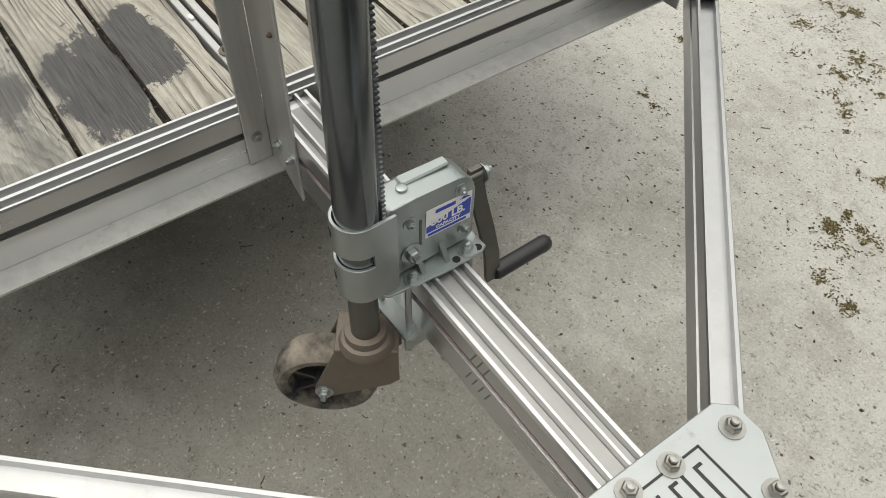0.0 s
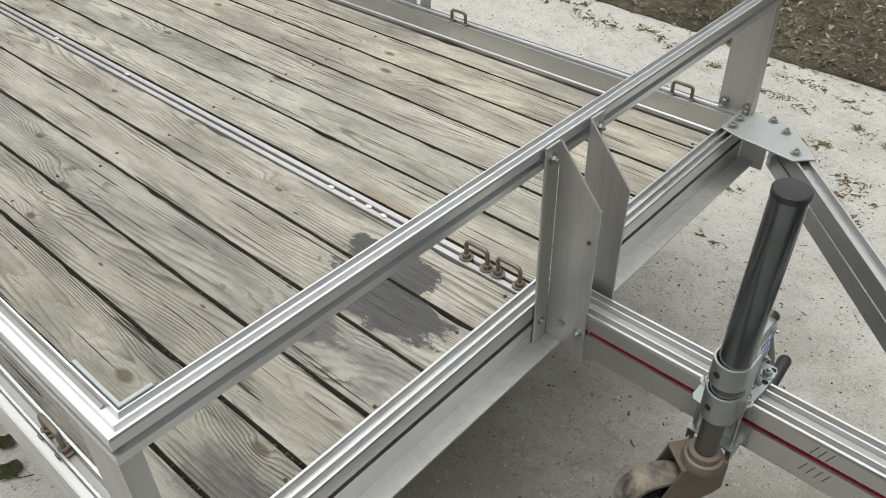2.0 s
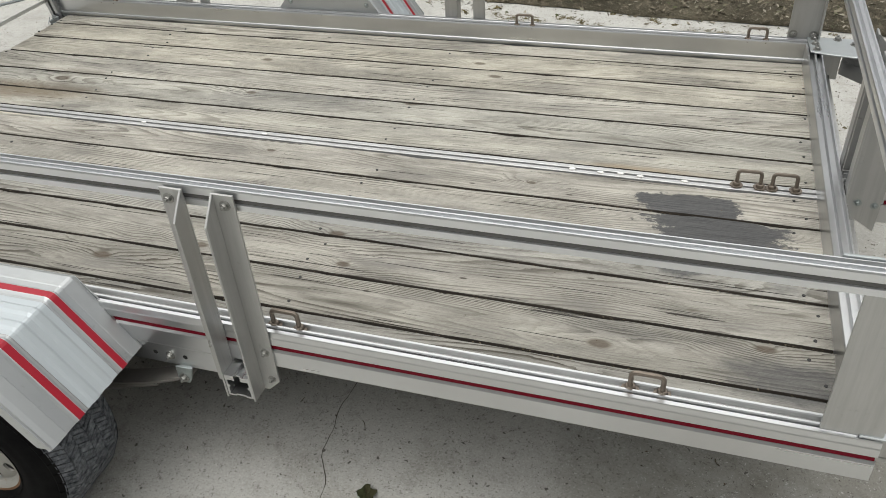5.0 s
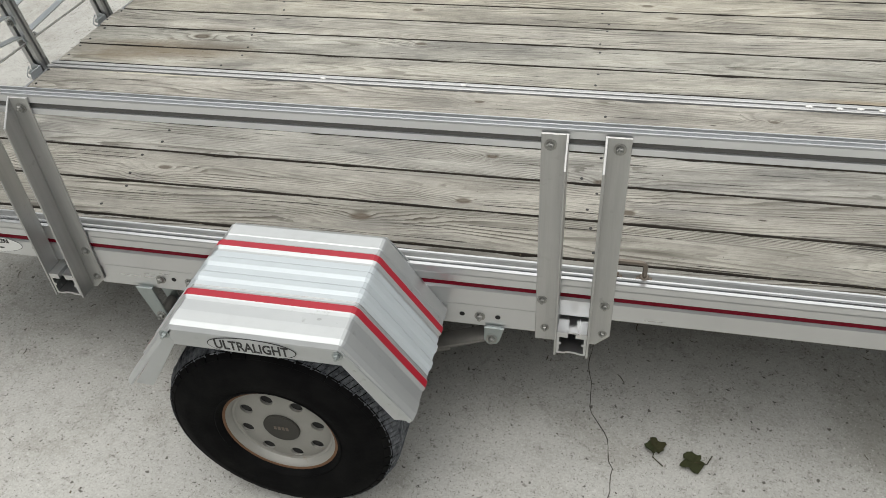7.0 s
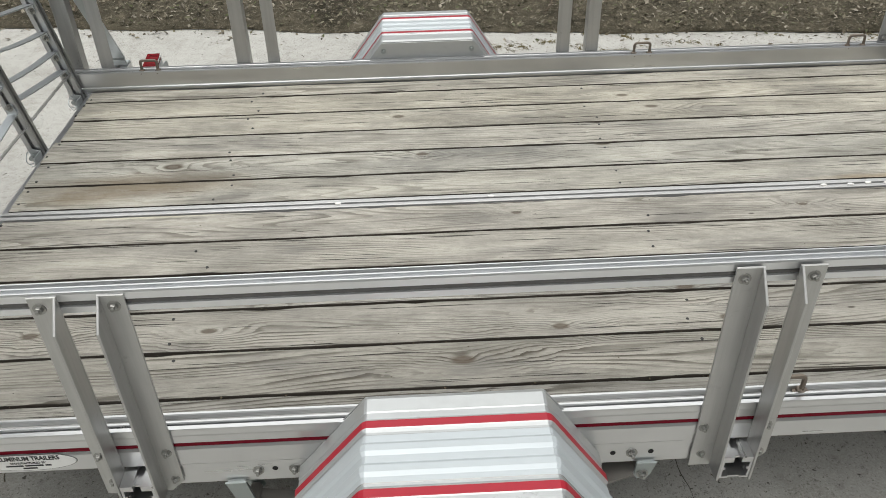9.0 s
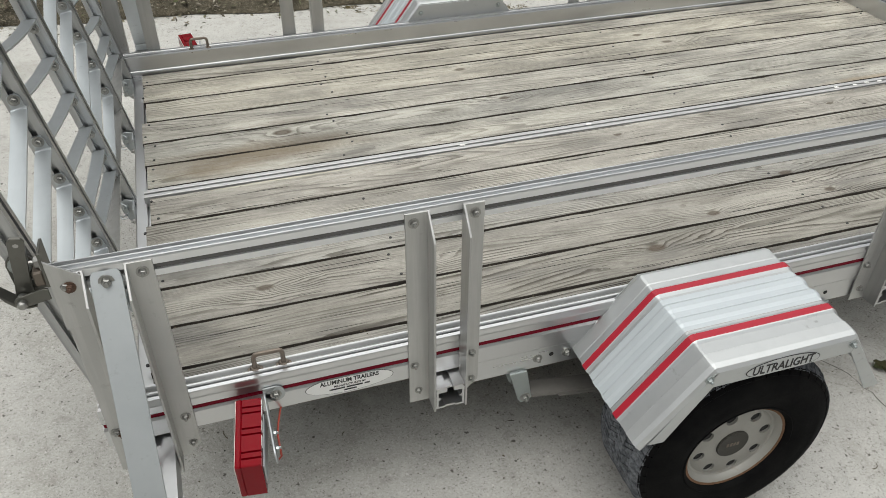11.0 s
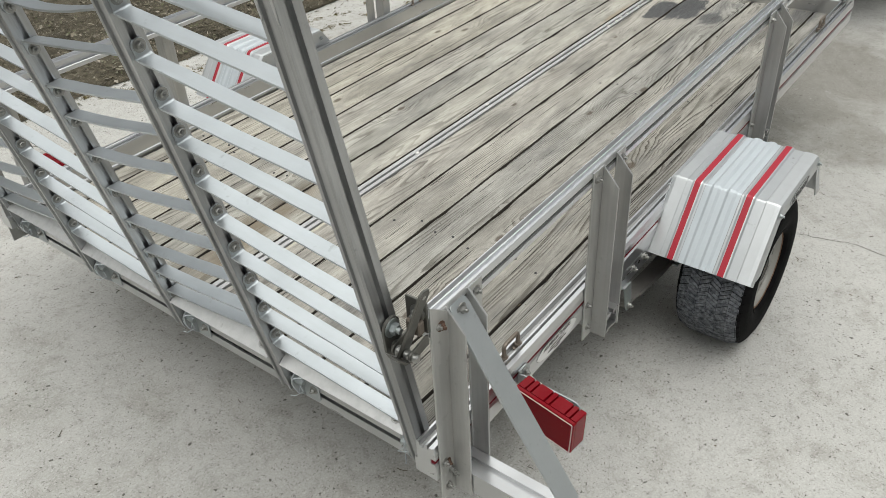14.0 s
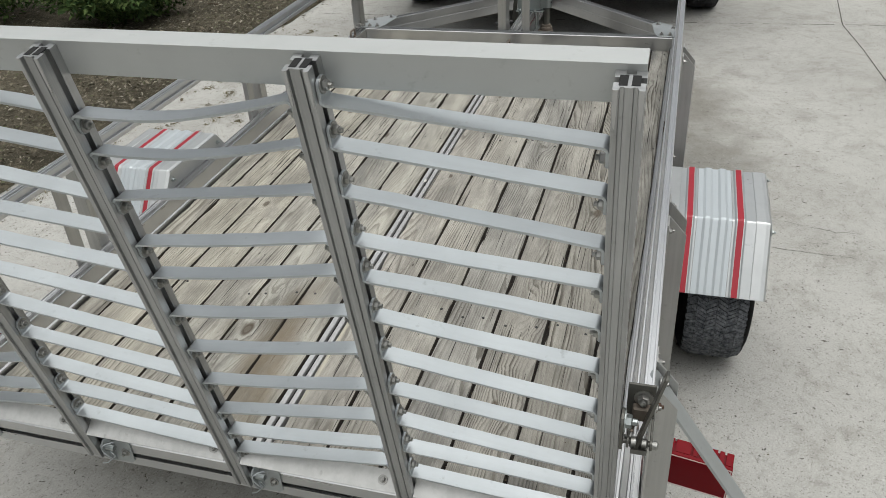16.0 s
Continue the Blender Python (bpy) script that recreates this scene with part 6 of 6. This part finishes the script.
rng = random.Random(8)
A_FAR = [0.133, 0.226, 0.320, 0.417, 0.519, 0.620, 0.714, 0.795, 0.891, 0.978, 1.050]
A_NEAR = [0.100, 0.190, 0.264, 0.362, 0.456, 0.566, 0.671, 0.760, 0.839, 0.933, 1.011]
B_FAR = [0.102, 0.174, 0.250, 0.352, 0.456, 0.558, 0.659, 0.738, 0.839, 0.933, 1.003]
B_NEAR = [0.158, 0.219, 0.319, 0.417, 0.522, 0.623, 0.721, 0.794, 0.890, 0.976, 1.051]
for bay in range(4):
    ya, yb = STILES[bay] + 0.019, STILES[bay + 1] - 0.019
    for i in range(11):
        if bay % 2 == 0:
            za, zb, d0, d1 = A_NEAR[i], A_FAR[i], -1, 1
            bow = rng.uniform(-0.002, 0.003)
        else:
            za, zb, d0, d1 = B_NEAR[i], B_FAR[i], -1, -1
            bow = rng.uniform(-0.006, 0.0) - (0.012 if i > 8 else 0.0)
        slat(ya, yb, za, zb, d0, d1, bow, 100 + bay * 20 + i, 1 if bay % 2 == 0 else -2)
    # foot plate: a broad strip laid slantwise at the bottom
    bm = bmesh.new()
    extrude(bm, [(-0.024, 0.062), (0.020, 0.082), (0.021, 0.079), (-0.023, 0.059)], "y", ya + 0.002, yb - 0.002)
    # greyer metal than the slats puts the strip's shade into its colour
    fp = part("foot_strip", bm, ALU_Z, gate, "slanted flat bottom strip")
    bolt((-0.002, ya + 0.035, 0.0725), (-0.4, 0, 0.9), fp, 0.007, BOLT)

# hinge brackets on the rear beam, each with a clevis pin and spring clip
for i, y in enumerate(STILES):
    bm = bmesh.new()
    extrude(bm, [(y - 0.082, 0.0), (y - 0.026, 0.0), (y - 0.026, -0.087), (y - 0.074, -0.087), (y - 0.082, -0.078)] if i else
            [(y + 0.026, 0.0), (y + 0.082, 0.0), (y + 0.082, -0.078), (y + 0.074, -0.087), (y + 0.026, -0.087)], "x", 0.0672, 0.0713, 0.0008)
    e = y - 0.030 if i else y + 0.026
    extrude(bm, [(0.0672, 0.0), (0.046, 0.006), (0.034, -0.004), (0.034, -0.034), (0.048, -0.066), (0.0672, -0.087)], "y", e, e + 0.004, 0.0006)
    ear = part("hinge_ear", bm, ALU_PLATE, trailer, "aluminium hinge ear with pin")
    d = -1 if i else 1
    bm = bmesh.new()
    rod(bm, (0.046, y + d * 0.018, -0.016), (0.046, y + d * 0.056, -0.016), 0.0075, 12)
    part("hinge_pin", bm, ZINC, ear, "bright clevis pin", 40)
    bm = bmesh.new()
    yc = y + d * 0.044
    clip = [(0.040 + 0.015 * math.cos(t), yc + d * 0.010 * math.sin(2 * t), -0.018 + 0.021 * math.sin(t)) for t in [0.8 + 4.6 * k / 14 for k in range(15)]]
    clip += [(0.046, yc + d * 0.006, -0.046), (0.030, yc - d * 0.010, -0.056), (0.022, yc - d * 0.016, -0.050)]
    wire(bm, clip, 0.0017, 6)
    part("spring_clip", bm, ALU_BAR, ear, "thin bent wire clip", 60)
    bolt((0.0672, y + d * 0.064, -0.050), (-1, 0, 0), ear, 0.0075, BOLT)

# over-centre latch that ties the gate to each top rail
for side in (0, 1):
    s = (lambda y: y) if side == 0 else (lambda y: FARY - y)
    bm = bmesh.new()
    slab(bm, [(0.0, -0.024), (0.0, 0.024), (0.005, 0.024), (0.005, -0.024)], 0.398, 0.470, 0.0008, Matrix.Translation((0.0125, s(0.030), 0)))
    latch = part("gate_latch", bm, LEVER, trailer, "worn steel over-centre gate latch")
    bolt((0.0125, s(0.026), 0.441), (-1, 0, 0), latch, 0.0105, BOLT)
    for o in (0.006, 0.046):
        bm = bmesh.new()
        tip = [(-0.034 - 0.012 * math.sin(t), 0.378 + 0.012 * math.cos(t)) for t in [math.pi * k / 8 for k in range(9)]]
        extrude(bm, [(0.0120, 0.3740), (0.0122, 0.3960), (0.006, 0.3985)] + tip, "y", s(o) - 0.0022, s(o) + 0.0022, 0.0006)
        part("clevis", bm, LEVER, latch)
    bm = bmesh.new()
    extrude(bm, [(-0.070, 0.3960), (-0.062, 0.3780), (-0.048, 0.3620), (-0.030, 0.3560), (-0.016, 0.3570), (-0.016, 0.3600), (-0.030, 0.3600), (-0.045, 0.3670), (-0.058, 0.3820)], "y", s(0.012), s(0.040), 0.0006)
    part("tongue", bm, LEVER, latch, "curved steel finger tongue")
    bm = bmesh.new()
    m = Matrix.Translation((-0.030, s(0.027), 0.384)) @ pose(0, 0, 0, 15 if side == 0 else -15, 11, 0)
    extrude(bm, [(-0.015, -0.018), (0.015, -0.018), (0.0125, 0.04), (0.0130, 0.112), (0.0130, 0.134), (0.008, 0.142), (-0.008, 0.142), (-0.0130, 0.134), (-0.0130, 0.112), (-0.0125, 0.04)], "y", -0.003, 0.003, 0.001, m)
    lever = part("lever", bm, LEVER, latch, "flat steel lever")
    bm = bmesh.new()
    lathe(bm, [(0.0, 0.0), (0.0045, 0.0), (0.0045, 0.0066), (0.0, 0.0066)], m @ aim((0, -0.0033, 0.126), (0, 1, 0)), 14)
    part("lever_hole", bm, CONCRETE_HOLE, lever)
    bm = bmesh.new()
    rod(bm, (-0.034, s(-0.006), 0.377), (-0.034, s(0.058), 0.378), 0.0055, 10)
    part("latch_pin", bm, LEVER, latch, "dark steel latch pin", 40)
    for yk, rk in ((0.036, 0.0110), (0.018, 0.0095), (0.000, 0.0085)):
        bm = bmesh.new()
        lathe(bm, [(0, -0.007), (rk - 0.003, -0.007), (rk, -0.004), (rk, 0.004), (rk - 0.003, 0.007), (0, 0.007)], aim((-0.034, s(yk), 0.376), (0, 1, 0)), 14)
        part("roller", bm, BOLT, latch, "pale worn steel roller", 40)
    bm = bmesh.new()
    box(bm, -0.006, 0.0118, s(0.027) - 0.0165, s(0.027) + 0.0165, 0.399, 0.430, 0.003)
    part("latch_body", bm, FORK, latch, "dirty brown latch body")
    bm = bmesh.new()
    gp = gate_pose @ Vector((0.0, 0, 0.370))
    ear = [(gp.x - 0.012 + 0.023 * math.cos(t), 0.421 + 0.023 * math.sin(t)) for t in [math.radians(-20 + 25 * k) for k in range(9)]]
    extrude(bm, ear + [(gp.x - 0.032, 0.372), (gp.x - 0.012, 0.350), (gp.x + 0.016, 0.372)], "y", s(0.0605), s(0.0545), 0.001)
    keep = part("catch_plate", bm, LEVER, latch, "dark grey catch plate on the stile")
    bolt((gp.x - 0.012, s(0.0545), 0.421), (0, -1 if side == 0 else 1, 0), keep, 0.0120, ZINC)
    bolt((gp.x - 0.008, s(0.0545), 0.376), (0, -1 if side == 0 else 1, 0), keep, 0.007, BOLT)


# ---- litter, cracks and plants on the ground ----
def on_ground(x, y):
    p = RIG @ Vector((x, y, -0.405 - 0.042 * x))
    return p.x, p.y


def ribbon(name, pts, width, seed, label):
    """A ragged open crack or joint: a thin dirt-filled sliver."""
    r = random.Random(seed)
    bm = bmesh.new()
    fine = []
    for (x0, y0), (x1, y1) in zip(pts, pts[1:]):
        n = max(2, int(math.hypot(x1 - x0, y1 - y0) / 0.02))
        fine += [(x0 + (x1 - x0) * k / n, y0 + (y1 - y0) * k / n) for k in range(n)]
    rows = []
    for i, (x, y) in enumerate(fine):
        q = fine[min(i + 1, len(fine) - 1)]
        p = fine[max(i - 1, 0)]
        d = Vector((q[0] - p[0], q[1] - p[1], 0)).normalized()
        s = Vector((-d.y, d.x, 0))
        off = 0.016 * noise.noise((x * 9, y * 9, seed)) + 0.006 * noise.noise((x * 40, y * 40, seed))
        w = width * (0.55 + 0.7 * abs(noise.noise((x * 14, y * 14, seed + 5)))) * (0.4 if r.random() < 0.12 else 1)
        c = Vector((*on_ground(x, y), 0.0012)) + s * (off if width < 0.008 else off * 0.1)
        rows.append((bm.verts.new(c - s * w / 2), bm.verts.new(c + s * w / 2)))
    for i, (a, b) in enumerate(zip(rows, rows[1:])):
        if width > 0.012 and noise.noise((i * 0.31, seed, 7.7)) > 0.12:
            continue
        bm.faces.new((a[0], b[0], b[1], a[1]))
    o = mesh_object(name, bm, SEAM)
    return tagged(o, label, "crack", kind="structure")


ribbon("crack", [(2.02, 0.75), (1.99, 0.30), (2.0, 0.15), (2.07, -0.03), (2.05, -0.16), (2.10, -0.42), (2.06, -0.8)], 0.0034, 1, "thin ragged crack in the concrete")
ribbon("crack", [(8.5, -1.5), (6.76, -1.29), (5.88, -1.22), (5.2, -1.27), (4.47, -1.30), (3.9, -1.36)], 0.0115, 2, "long ragged crack in the concrete")
ribbon("crack", [(2.35, -0.52), (2.32, -0.62), (2.28, -0.72), (2.30, -0.86)], 0.003, 3, "hairline crack in the concrete")
ribbon("joint", [(5.80, 3.4), (5.82, 0.0), (5.90, -1.54), (5.95, -6)], 0.014, 4, "dirt-filled control joint in the concrete")


def flake(bm, x, y, z, size, r, tall=0.35):
    a = r.uniform(0, 6.28)
    el = r.uniform(0.25, 0.8)
    vs = []
    for k in range(4):
        t = a + k * math.pi / 2 + r.uniform(-0.4, 0.4)
        d = size * (1 if k % 2 == 0 else el) * r.uniform(0.6, 1.1)
        vs.append(bm.verts.new((x + d * math.cos(t), y + d * math.sin(t), z)))
    top = bm.verts.new((x + r.uniform(-.3, .3) * size, y + r.uniform(-.3, .3) * size, z + size * tall * r.uniform(0.5, 1.4)))
    for k in range(4):
        bm.faces.new((vs[k], vs[(k + 1) % 4], top))
    bm.faces.new(vs[::-1])


rng = random.Random(21)
bm = bmesh.new()
for _ in range(7200):
    if rng.random() < 0.74:
        x, y = rng.uniform(1.2, 6.2), rng.triangular(0.9, 3.45, 3.1)
        if rng.random() < 0.3:
            x, y = rng.uniform(2.8, 4.6), rng.uniform(0.3, 3.3)
    else:
        x, y = rng.uniform(-2.2, 6.5), rng.uniform(-3.0, 3.4)
    size = rng.choice((0.0018, 0.002, 0.0026, 0.003, 0.004, 0.005, 0.007)) * (1.0 if y > 0.9 else 0.75)
    flake(bm, *on_ground(x, y), 0.0004, size, rng)
for _ in range(260):
    x, y = rng.uniform(-1.6, 5.0), rng.uniform(-1.6, 3.3)
    a, ln, bow = rng.uniform(0, 6.28), rng.uniform(0.006, 0.016), rng.uniform(-0.5, 0.5)
    gx, gy = on_ground(x, y)
    wire(bm, [(gx + ln * u * math.cos(a + bow * u), gy + ln * u * math.sin(a + bow * u), 0.0022) for u in (-1, -0.3, 0.4, 1)], 0.0011, 4)
crumbs = mesh_object("crumbs", bm, CRUMB)
tagged(crumbs, "scattered dark crumbs and bits of leaf on concrete", "litter", kind="stuff")

bm = bmesh.new()
for _ in range(16000):
    x, y = rng.uniform(-2.4, 4.8), rng.triangular(-2.6, 2.6, -0.7)
    if noise.noise((x * 1.3, y * 1.3, 3.1)) + rng.uniform(-0.5, 0.5) < -0.1:
        continue
    flake(bm, *on_ground(x, y), 0.0003, rng.choice((0.0013, 0.0016, 0.0020, 0.0024, 0.0032, 0.0042)), rng, 0.5)
grit = mesh_object("grit", bm, GRIT)
tagged(grit, "fine dark and pale grit strewn over concrete", "grit", kind="stuff")

bm = bmesh.new()
CLUMPS = [(3.20, 2.72, 0.15), (3.30, 2.58, 0.11), (3.05, 2.86, 0.10), (3.00, 2.35, 0.06), (3.42, 2.45, 0.07), (3.74, 2.00, 0.10), (3.68, 2.12, 0.08), (3.80, 1.90, 0.06), (3.92, 2.18, 0.09),
          (3.62, 2.30, 0.05), (2.75, 2.95, 0.10), (2.95, 3.12, 0.14), (3.25, 3.10, 0.10), (3.55, 3.02, 0.12), (3.75, 3.22, 0.13), (2.5, 3.2, 0.12), (2.2, 3.28, 0.13), (4.1, 3.1, 0.12), (4.25, 2.75, 0.10),
          (4.15, 2.40, 0.12), (1.9, 3.25, 0.10), (1.5, 3.3, 0.09), (2.62, 2.70, 0.06), (4.5, 3.2, 0.14), (2.4, 2.9, 0.07), (3.1, 2.02, 0.05), (4.35, 2.0, 0.09), (4.8, 2.6, 0.12), (5.2, 3.1, 0.14), (5.0, 2.9, 0.12)]
for k in range(16):
    CLUMPS.append((rng.uniform(1.2, 5.0), rng.uniform(3.22, 3.46), rng.uniform(0.06, 0.13)))
for cx, cy, rad in CLUMPS:
    lean, blobs = rng.uniform(-0.9, 0.5), []
    for _ in range(rng.randint(4, 7)):
        d = rng.uniform(-1.2, 1.2) * rad
        blobs.append((cx + d * math.cos(lean) + rng.gauss(0, 0.18) * rad, cy + d * math.sin(lean) + rng.gauss(0, 0.18) * rad, rad * rng.uniform(0.14, 0.42)))
    for _ in range(int(6200 * rad)):
        bx, by, br = rng.choice(blobs)
        x, y = bx + rng.gauss(0, 0.62) * br, by + rng.gauss(0, 0.62) * br
        if noise.noise((x * 38, y * 38, 1.7)) < -0.12:
            continue
        flake(bm, *on_ground(x, y), rng.uniform(0, 0.003), rng.uniform(0.0018, 0.0055), rng, 0.45)
moss = mesh_object("moss_litter", bm, MOSS)
tagged(moss, "clumps of brown-green moss and leaf litter on concrete", "litter", kind="stuff")

bm = bmesh.new()
for _ in range(30000):
    x = rng.uniform(-2.5, 8.5)
    d = abs(rng.gauss(0, 1.0)) if rng.random() < 0.6 else rng.uniform(0, 4.5)
    y = BED - 0.02 + d - (rng.random() ** 4) * 0.22
    f = math.sqrt(max(0, (y - BED) / 9.0))
    z = 0.004 + 0.045 * min(1, f * 9) + 0.02 * min(1, f * 9) if y > BED else 0.001
    s = rng.uniform(0.006, 0.022)
    a, tilt = rng.uniform(0, 6.28), rng.uniform(-0.5, 0.5)
    m = Matrix.Translation((x, y, z + rng.uniform(-0.008, 0.006))) @ pose(0, 0, 0, rng.uniform(-35, 35), rng.uniform(-35, 35), math.degrees(a))
    w = s * rng.uniform(0.15, 0.6)
    vs = [bm.verts.new(m @ Vector(p)) for p in ((-s, 0, 0), (0, -w, s * 0.15), (s, 0, 0.1 * s), (0, w, s * 0.2))]
    bm.faces.new(vs)
mulch = mesh_object("leaf_mulch", bm, MULCH)
tagged(mulch, "dry leaf litter and chips over the planting bed", "mulch", kind="stuff")

bm = bmesh.new()
for _ in range(26):
    x, y = rng.uniform(-1, 7), BED + rng.uniform(0.05, 2.2)
    a, ln = rng.uniform(0, 6.28), rng.uniform(0.08, 0.32)
    pts = [(x + ln * k / 4 * math.cos(a) + rng.uniform(-.01, .01), y + ln * k / 4 * math.sin(a) + rng.uniform(-.01, .01), 0.062 + rng.uniform(0, 0.015)) for k in range(5)]
    wire(bm, pts, rng.uniform(0.0025, 0.006), 5)
twigs = mesh_object("twigs", bm, BARK)
tagged(twigs, "thin fallen twigs lying on the planting bed", "twigs", kind="stuff")


def dead_leaf(x, y, size, turn, seed):
    """A curled lobed leaf."""
    r = random.Random(seed)
    bm = bmesh.new()
    c = bm.verts.new((0, 0, 0.012))
    n = 22
    rim, mid = [], []
    for k in range(n):
        a = 2 * math.pi * k / n
        lobe = 0.62 + 0.38 * abs(math.cos(2.5 * a)) + r.uniform(-0.08, 0.08)
        d = size * lobe * (1.15 if abs(a - math.pi) > 1 else 0.8)
        rim.append(bm.verts.new((d * math.cos(a), d * 0.85 * math.sin(a), max(0.001, 0.014 + size * 0.35 * noise.noise((3 * math.cos(a), 3 * math.sin(a), seed))))))
        mid.append(bm.verts.new((0.5 * d * math.cos(a), 0.45 * d * math.sin(a), max(0.002, 0.010 + size * 0.25 * noise.noise((2 * math.cos(a), 2 * math.sin(a), seed + 3))))))
    for k in range(n):
        j = (k + 1) % n
        bm.faces.new((c, mid[k], mid[j]))
        bm.faces.new((mid[k], rim[k], rim[j], mid[j]))
    wire(bm, [(0, 0, 0.012), (-size * 0.9, 0.01, 0.008), (-size * 1.7, -0.012, 0.003)], 0.0014, 5)
    o = mesh_object("dead_leaf", bm, LEAF, 60)
    o.matrix_world = Matrix.Translation((*on_ground(x, y), 0.0)) @ pose(0, 0, 0, 0, 0, turn)
    return tagged(o, "withered dark green leaf lying on concrete", "leaf", "fallen leaves")


dead_leaf(2.165, 0.045, 0.028, 100, 1)
dead_leaf(2.258, 0.020, 0.033, 205, 2)


def shrub(x, y, rad, high, seed, leaves=5200):
    root = new("shrub")
    root.matrix_world = Matrix.Translation((x, y, 0.0))
    tagged(root, "dense dark green shrub in the planting bed", "shrub", "shrubs")
    r = random.Random(seed)
    bm = bmesh.new()
    tips = []
    for k in range(16):
        a, lean = r.uniform(0, 6.28), r.uniform(0.2, 0.9)
        tip = Vector((rad * lean * math.cos(a), rad * lean * math.sin(a), high * r.uniform(0.45, 0.95)))
        wire(bm, [(0.05 * math.cos(a), 0.05 * math.sin(a), 0.03), tip * 0.45 + Vector((0, 0, 0.05)), tip], 0.010, 6)
        tips.append(tip)
    part("stems", bm, BARK, root)
    bm = bmesh.new()
    for _ in range(leaves):
        u = Vector((r.gauss(0, 1), r.gauss(0, 1), r.gauss(0, 1))).normalized()
        d = (0.62 + 0.38 * r.random()) * (0.85 + 0.35 * noise.noise((u.x * 2.3, u.y * 2.3, u.z * 2.3 + seed)))
        p = Vector((u.x * rad * d, u.y * rad * d, high * 0.5 + u.z * high * 0.5 * d))
        if p.z < 0.06:
            p.z = 0.06 + r.random() * 0.15
        s = r.uniform(0.018, 0.042)
        m = Matrix.Translation(p) @ pose(0, 0, 0, r.uniform(-60, 60), r.uniform(-60, 60), r.uniform(0, 360))
        vs = [bm.verts.new(m @ Vector(q)) for q in ((-s, 0, 0), (0, -s * 0.42, 0.003), (s, 0, -0.004), (0, s * 0.42, 0.003))]
        bm.faces.new(vs)
    part("crown", bm, SHRUB, root)


shrub(5.20, 4.98, 0.74, 0.72, 5, 7600)
shrub(5.0, 6.35, 0.85, 1.0, 9)
shrub(7.6, 6.1, 1.0, 1.3, 12)


# ---- the vehicle ahead, of which a tyre shows ----
truck = new("parked_truck")
truck.matrix_world = Matrix.Translation((6.42, 1.16, 0))
tagged(truck, "dark pickup truck parked ahead of the trailer", "truck")
for yy in (-1.29, 1.29):
    m = pose(0.0, yy, 0.372, 90, 0, 0)
    bm = bmesh.new()
    lathe(bm, tyre_profile(0.37, 0.27, 0.215), n=64)
    t = part("wheel", bm, SIDEWALL, truck, "black truck tyre", 40)
    t.matrix_basis = m
    part("tread", tread_mesh(0.372, 0.27, 52), rubber("truck_tread", (0.03, 0.03, 0.032), (0.07, 0.07, 0.074), 0.8), t)
    bm = bmesh.new()
    lathe(bm, [(0, 0.05), (0.1, 0.06), (0.19, 0.05), (0.214, 0.11), (0.222, 0.112), (0.222, -0.112), (0.20, -0.11), (0.19, -0.02), (0, -0.02)], n=40)
    part("rim", bm, RIM, t, "", 35)
    bm = bmesh.new()
    ring = [(0.53 * math.cos(a), 0.372 + 0.53 * math.sin(a)) for a in [math.pi * k / 14 for k in range(15)]]
    ring += [(0.45 * math.cos(a), 0.372 + 0.45 * math.sin(a)) for a in [math.pi * (14 - k) / 14 for k in range(15)]]
    extrude(bm, ring, "y", min(yy * 0.93, yy * 1.12), max(yy * 0.93, yy * 1.12))
    part("wheel_flare", bm, PAINT_BODY, truck, "", 40)
bm = bmesh.new()
rod(bm, (0, -1.28, 0.372), (0, 1.28, 0.372), 0.045, 16)
bmesh.ops.create_uvsphere(bm, u_segments=16, v_segments=10, radius=0.13, matrix=Matrix.Translation((0, 0, 0.372)))
part("axle", bm, FORK, truck, "", 40)
bm = bmesh.new()
arch = [(0.46 * math.cos(a), 0.372 + 0.46 * math.sin(a)) for a in [math.pi * k / 10 for k in range(11)]]
prof = [(-1.58, 0.62), (-1.60, 1.18), (-1.56, 1.26), (3.9, 1.28), (4.4, 1.18), (4.4, 0.52), (0.46, 0.50)] + arch[1:-1] + [(-0.46, 0.50), (-1.54, 0.56)]
extrude(bm, prof, "y", -1.2, 1.2, 0.01)
part("body", bm, PAINT_BODY, truck, "dark painted truck body")
bm = bmesh.new()
extrude(bm, [(0.85, 1.281), (1.15, 1.82), (2.6, 1.84), (3.2, 1.281)], "y", -0.88, 0.88, 0.02)
part("cab", bm, PAINT_BODY, truck)
bm = bmesh.new()
box(bm, -1.69, -1.601, -1.1, 1.1, 0.58, 0.72, 0.015)
part("bumper", bm, ZINC, truck)
for yy in (-1.05, 1.05):
    m = pose(3.45, yy, 0.372, 90, 0, 0)
    bm = bmesh.new()
    lathe(bm, tyre_profile(0.372, 0.26, 0.215), m, n=48)
    part("front_wheel", bm, SIDEWALL, truck, "", 40)

# ---- plain unseen walls, added to dim the horizon and metal reflections ----
WALL = plain("unseen_wall_grey", (0.26, 0.255, 0.24), 0.9, 0, 0.2, 0.4, 8)
for name, x0, x1, y0, y1, z1 in (("wall_north", -12, 18, 11.0, 11.3, 3.6), ("wall_south", -12, 18, -9.3, -9.0, 4.6), ("wall_west", -10.3, -10.0, -9.0, 11.0, 3.4), ("wall_east", 17.0, 17.3, -9.0, 11.0, 3.6)):
    bm = bmesh.new()
    box(bm, x0, x1, y0, y1, -0.02, z1)
    tagged(mesh_object(name, bm, WALL), "plain grey wall added out of view", "wall", kind="structure")
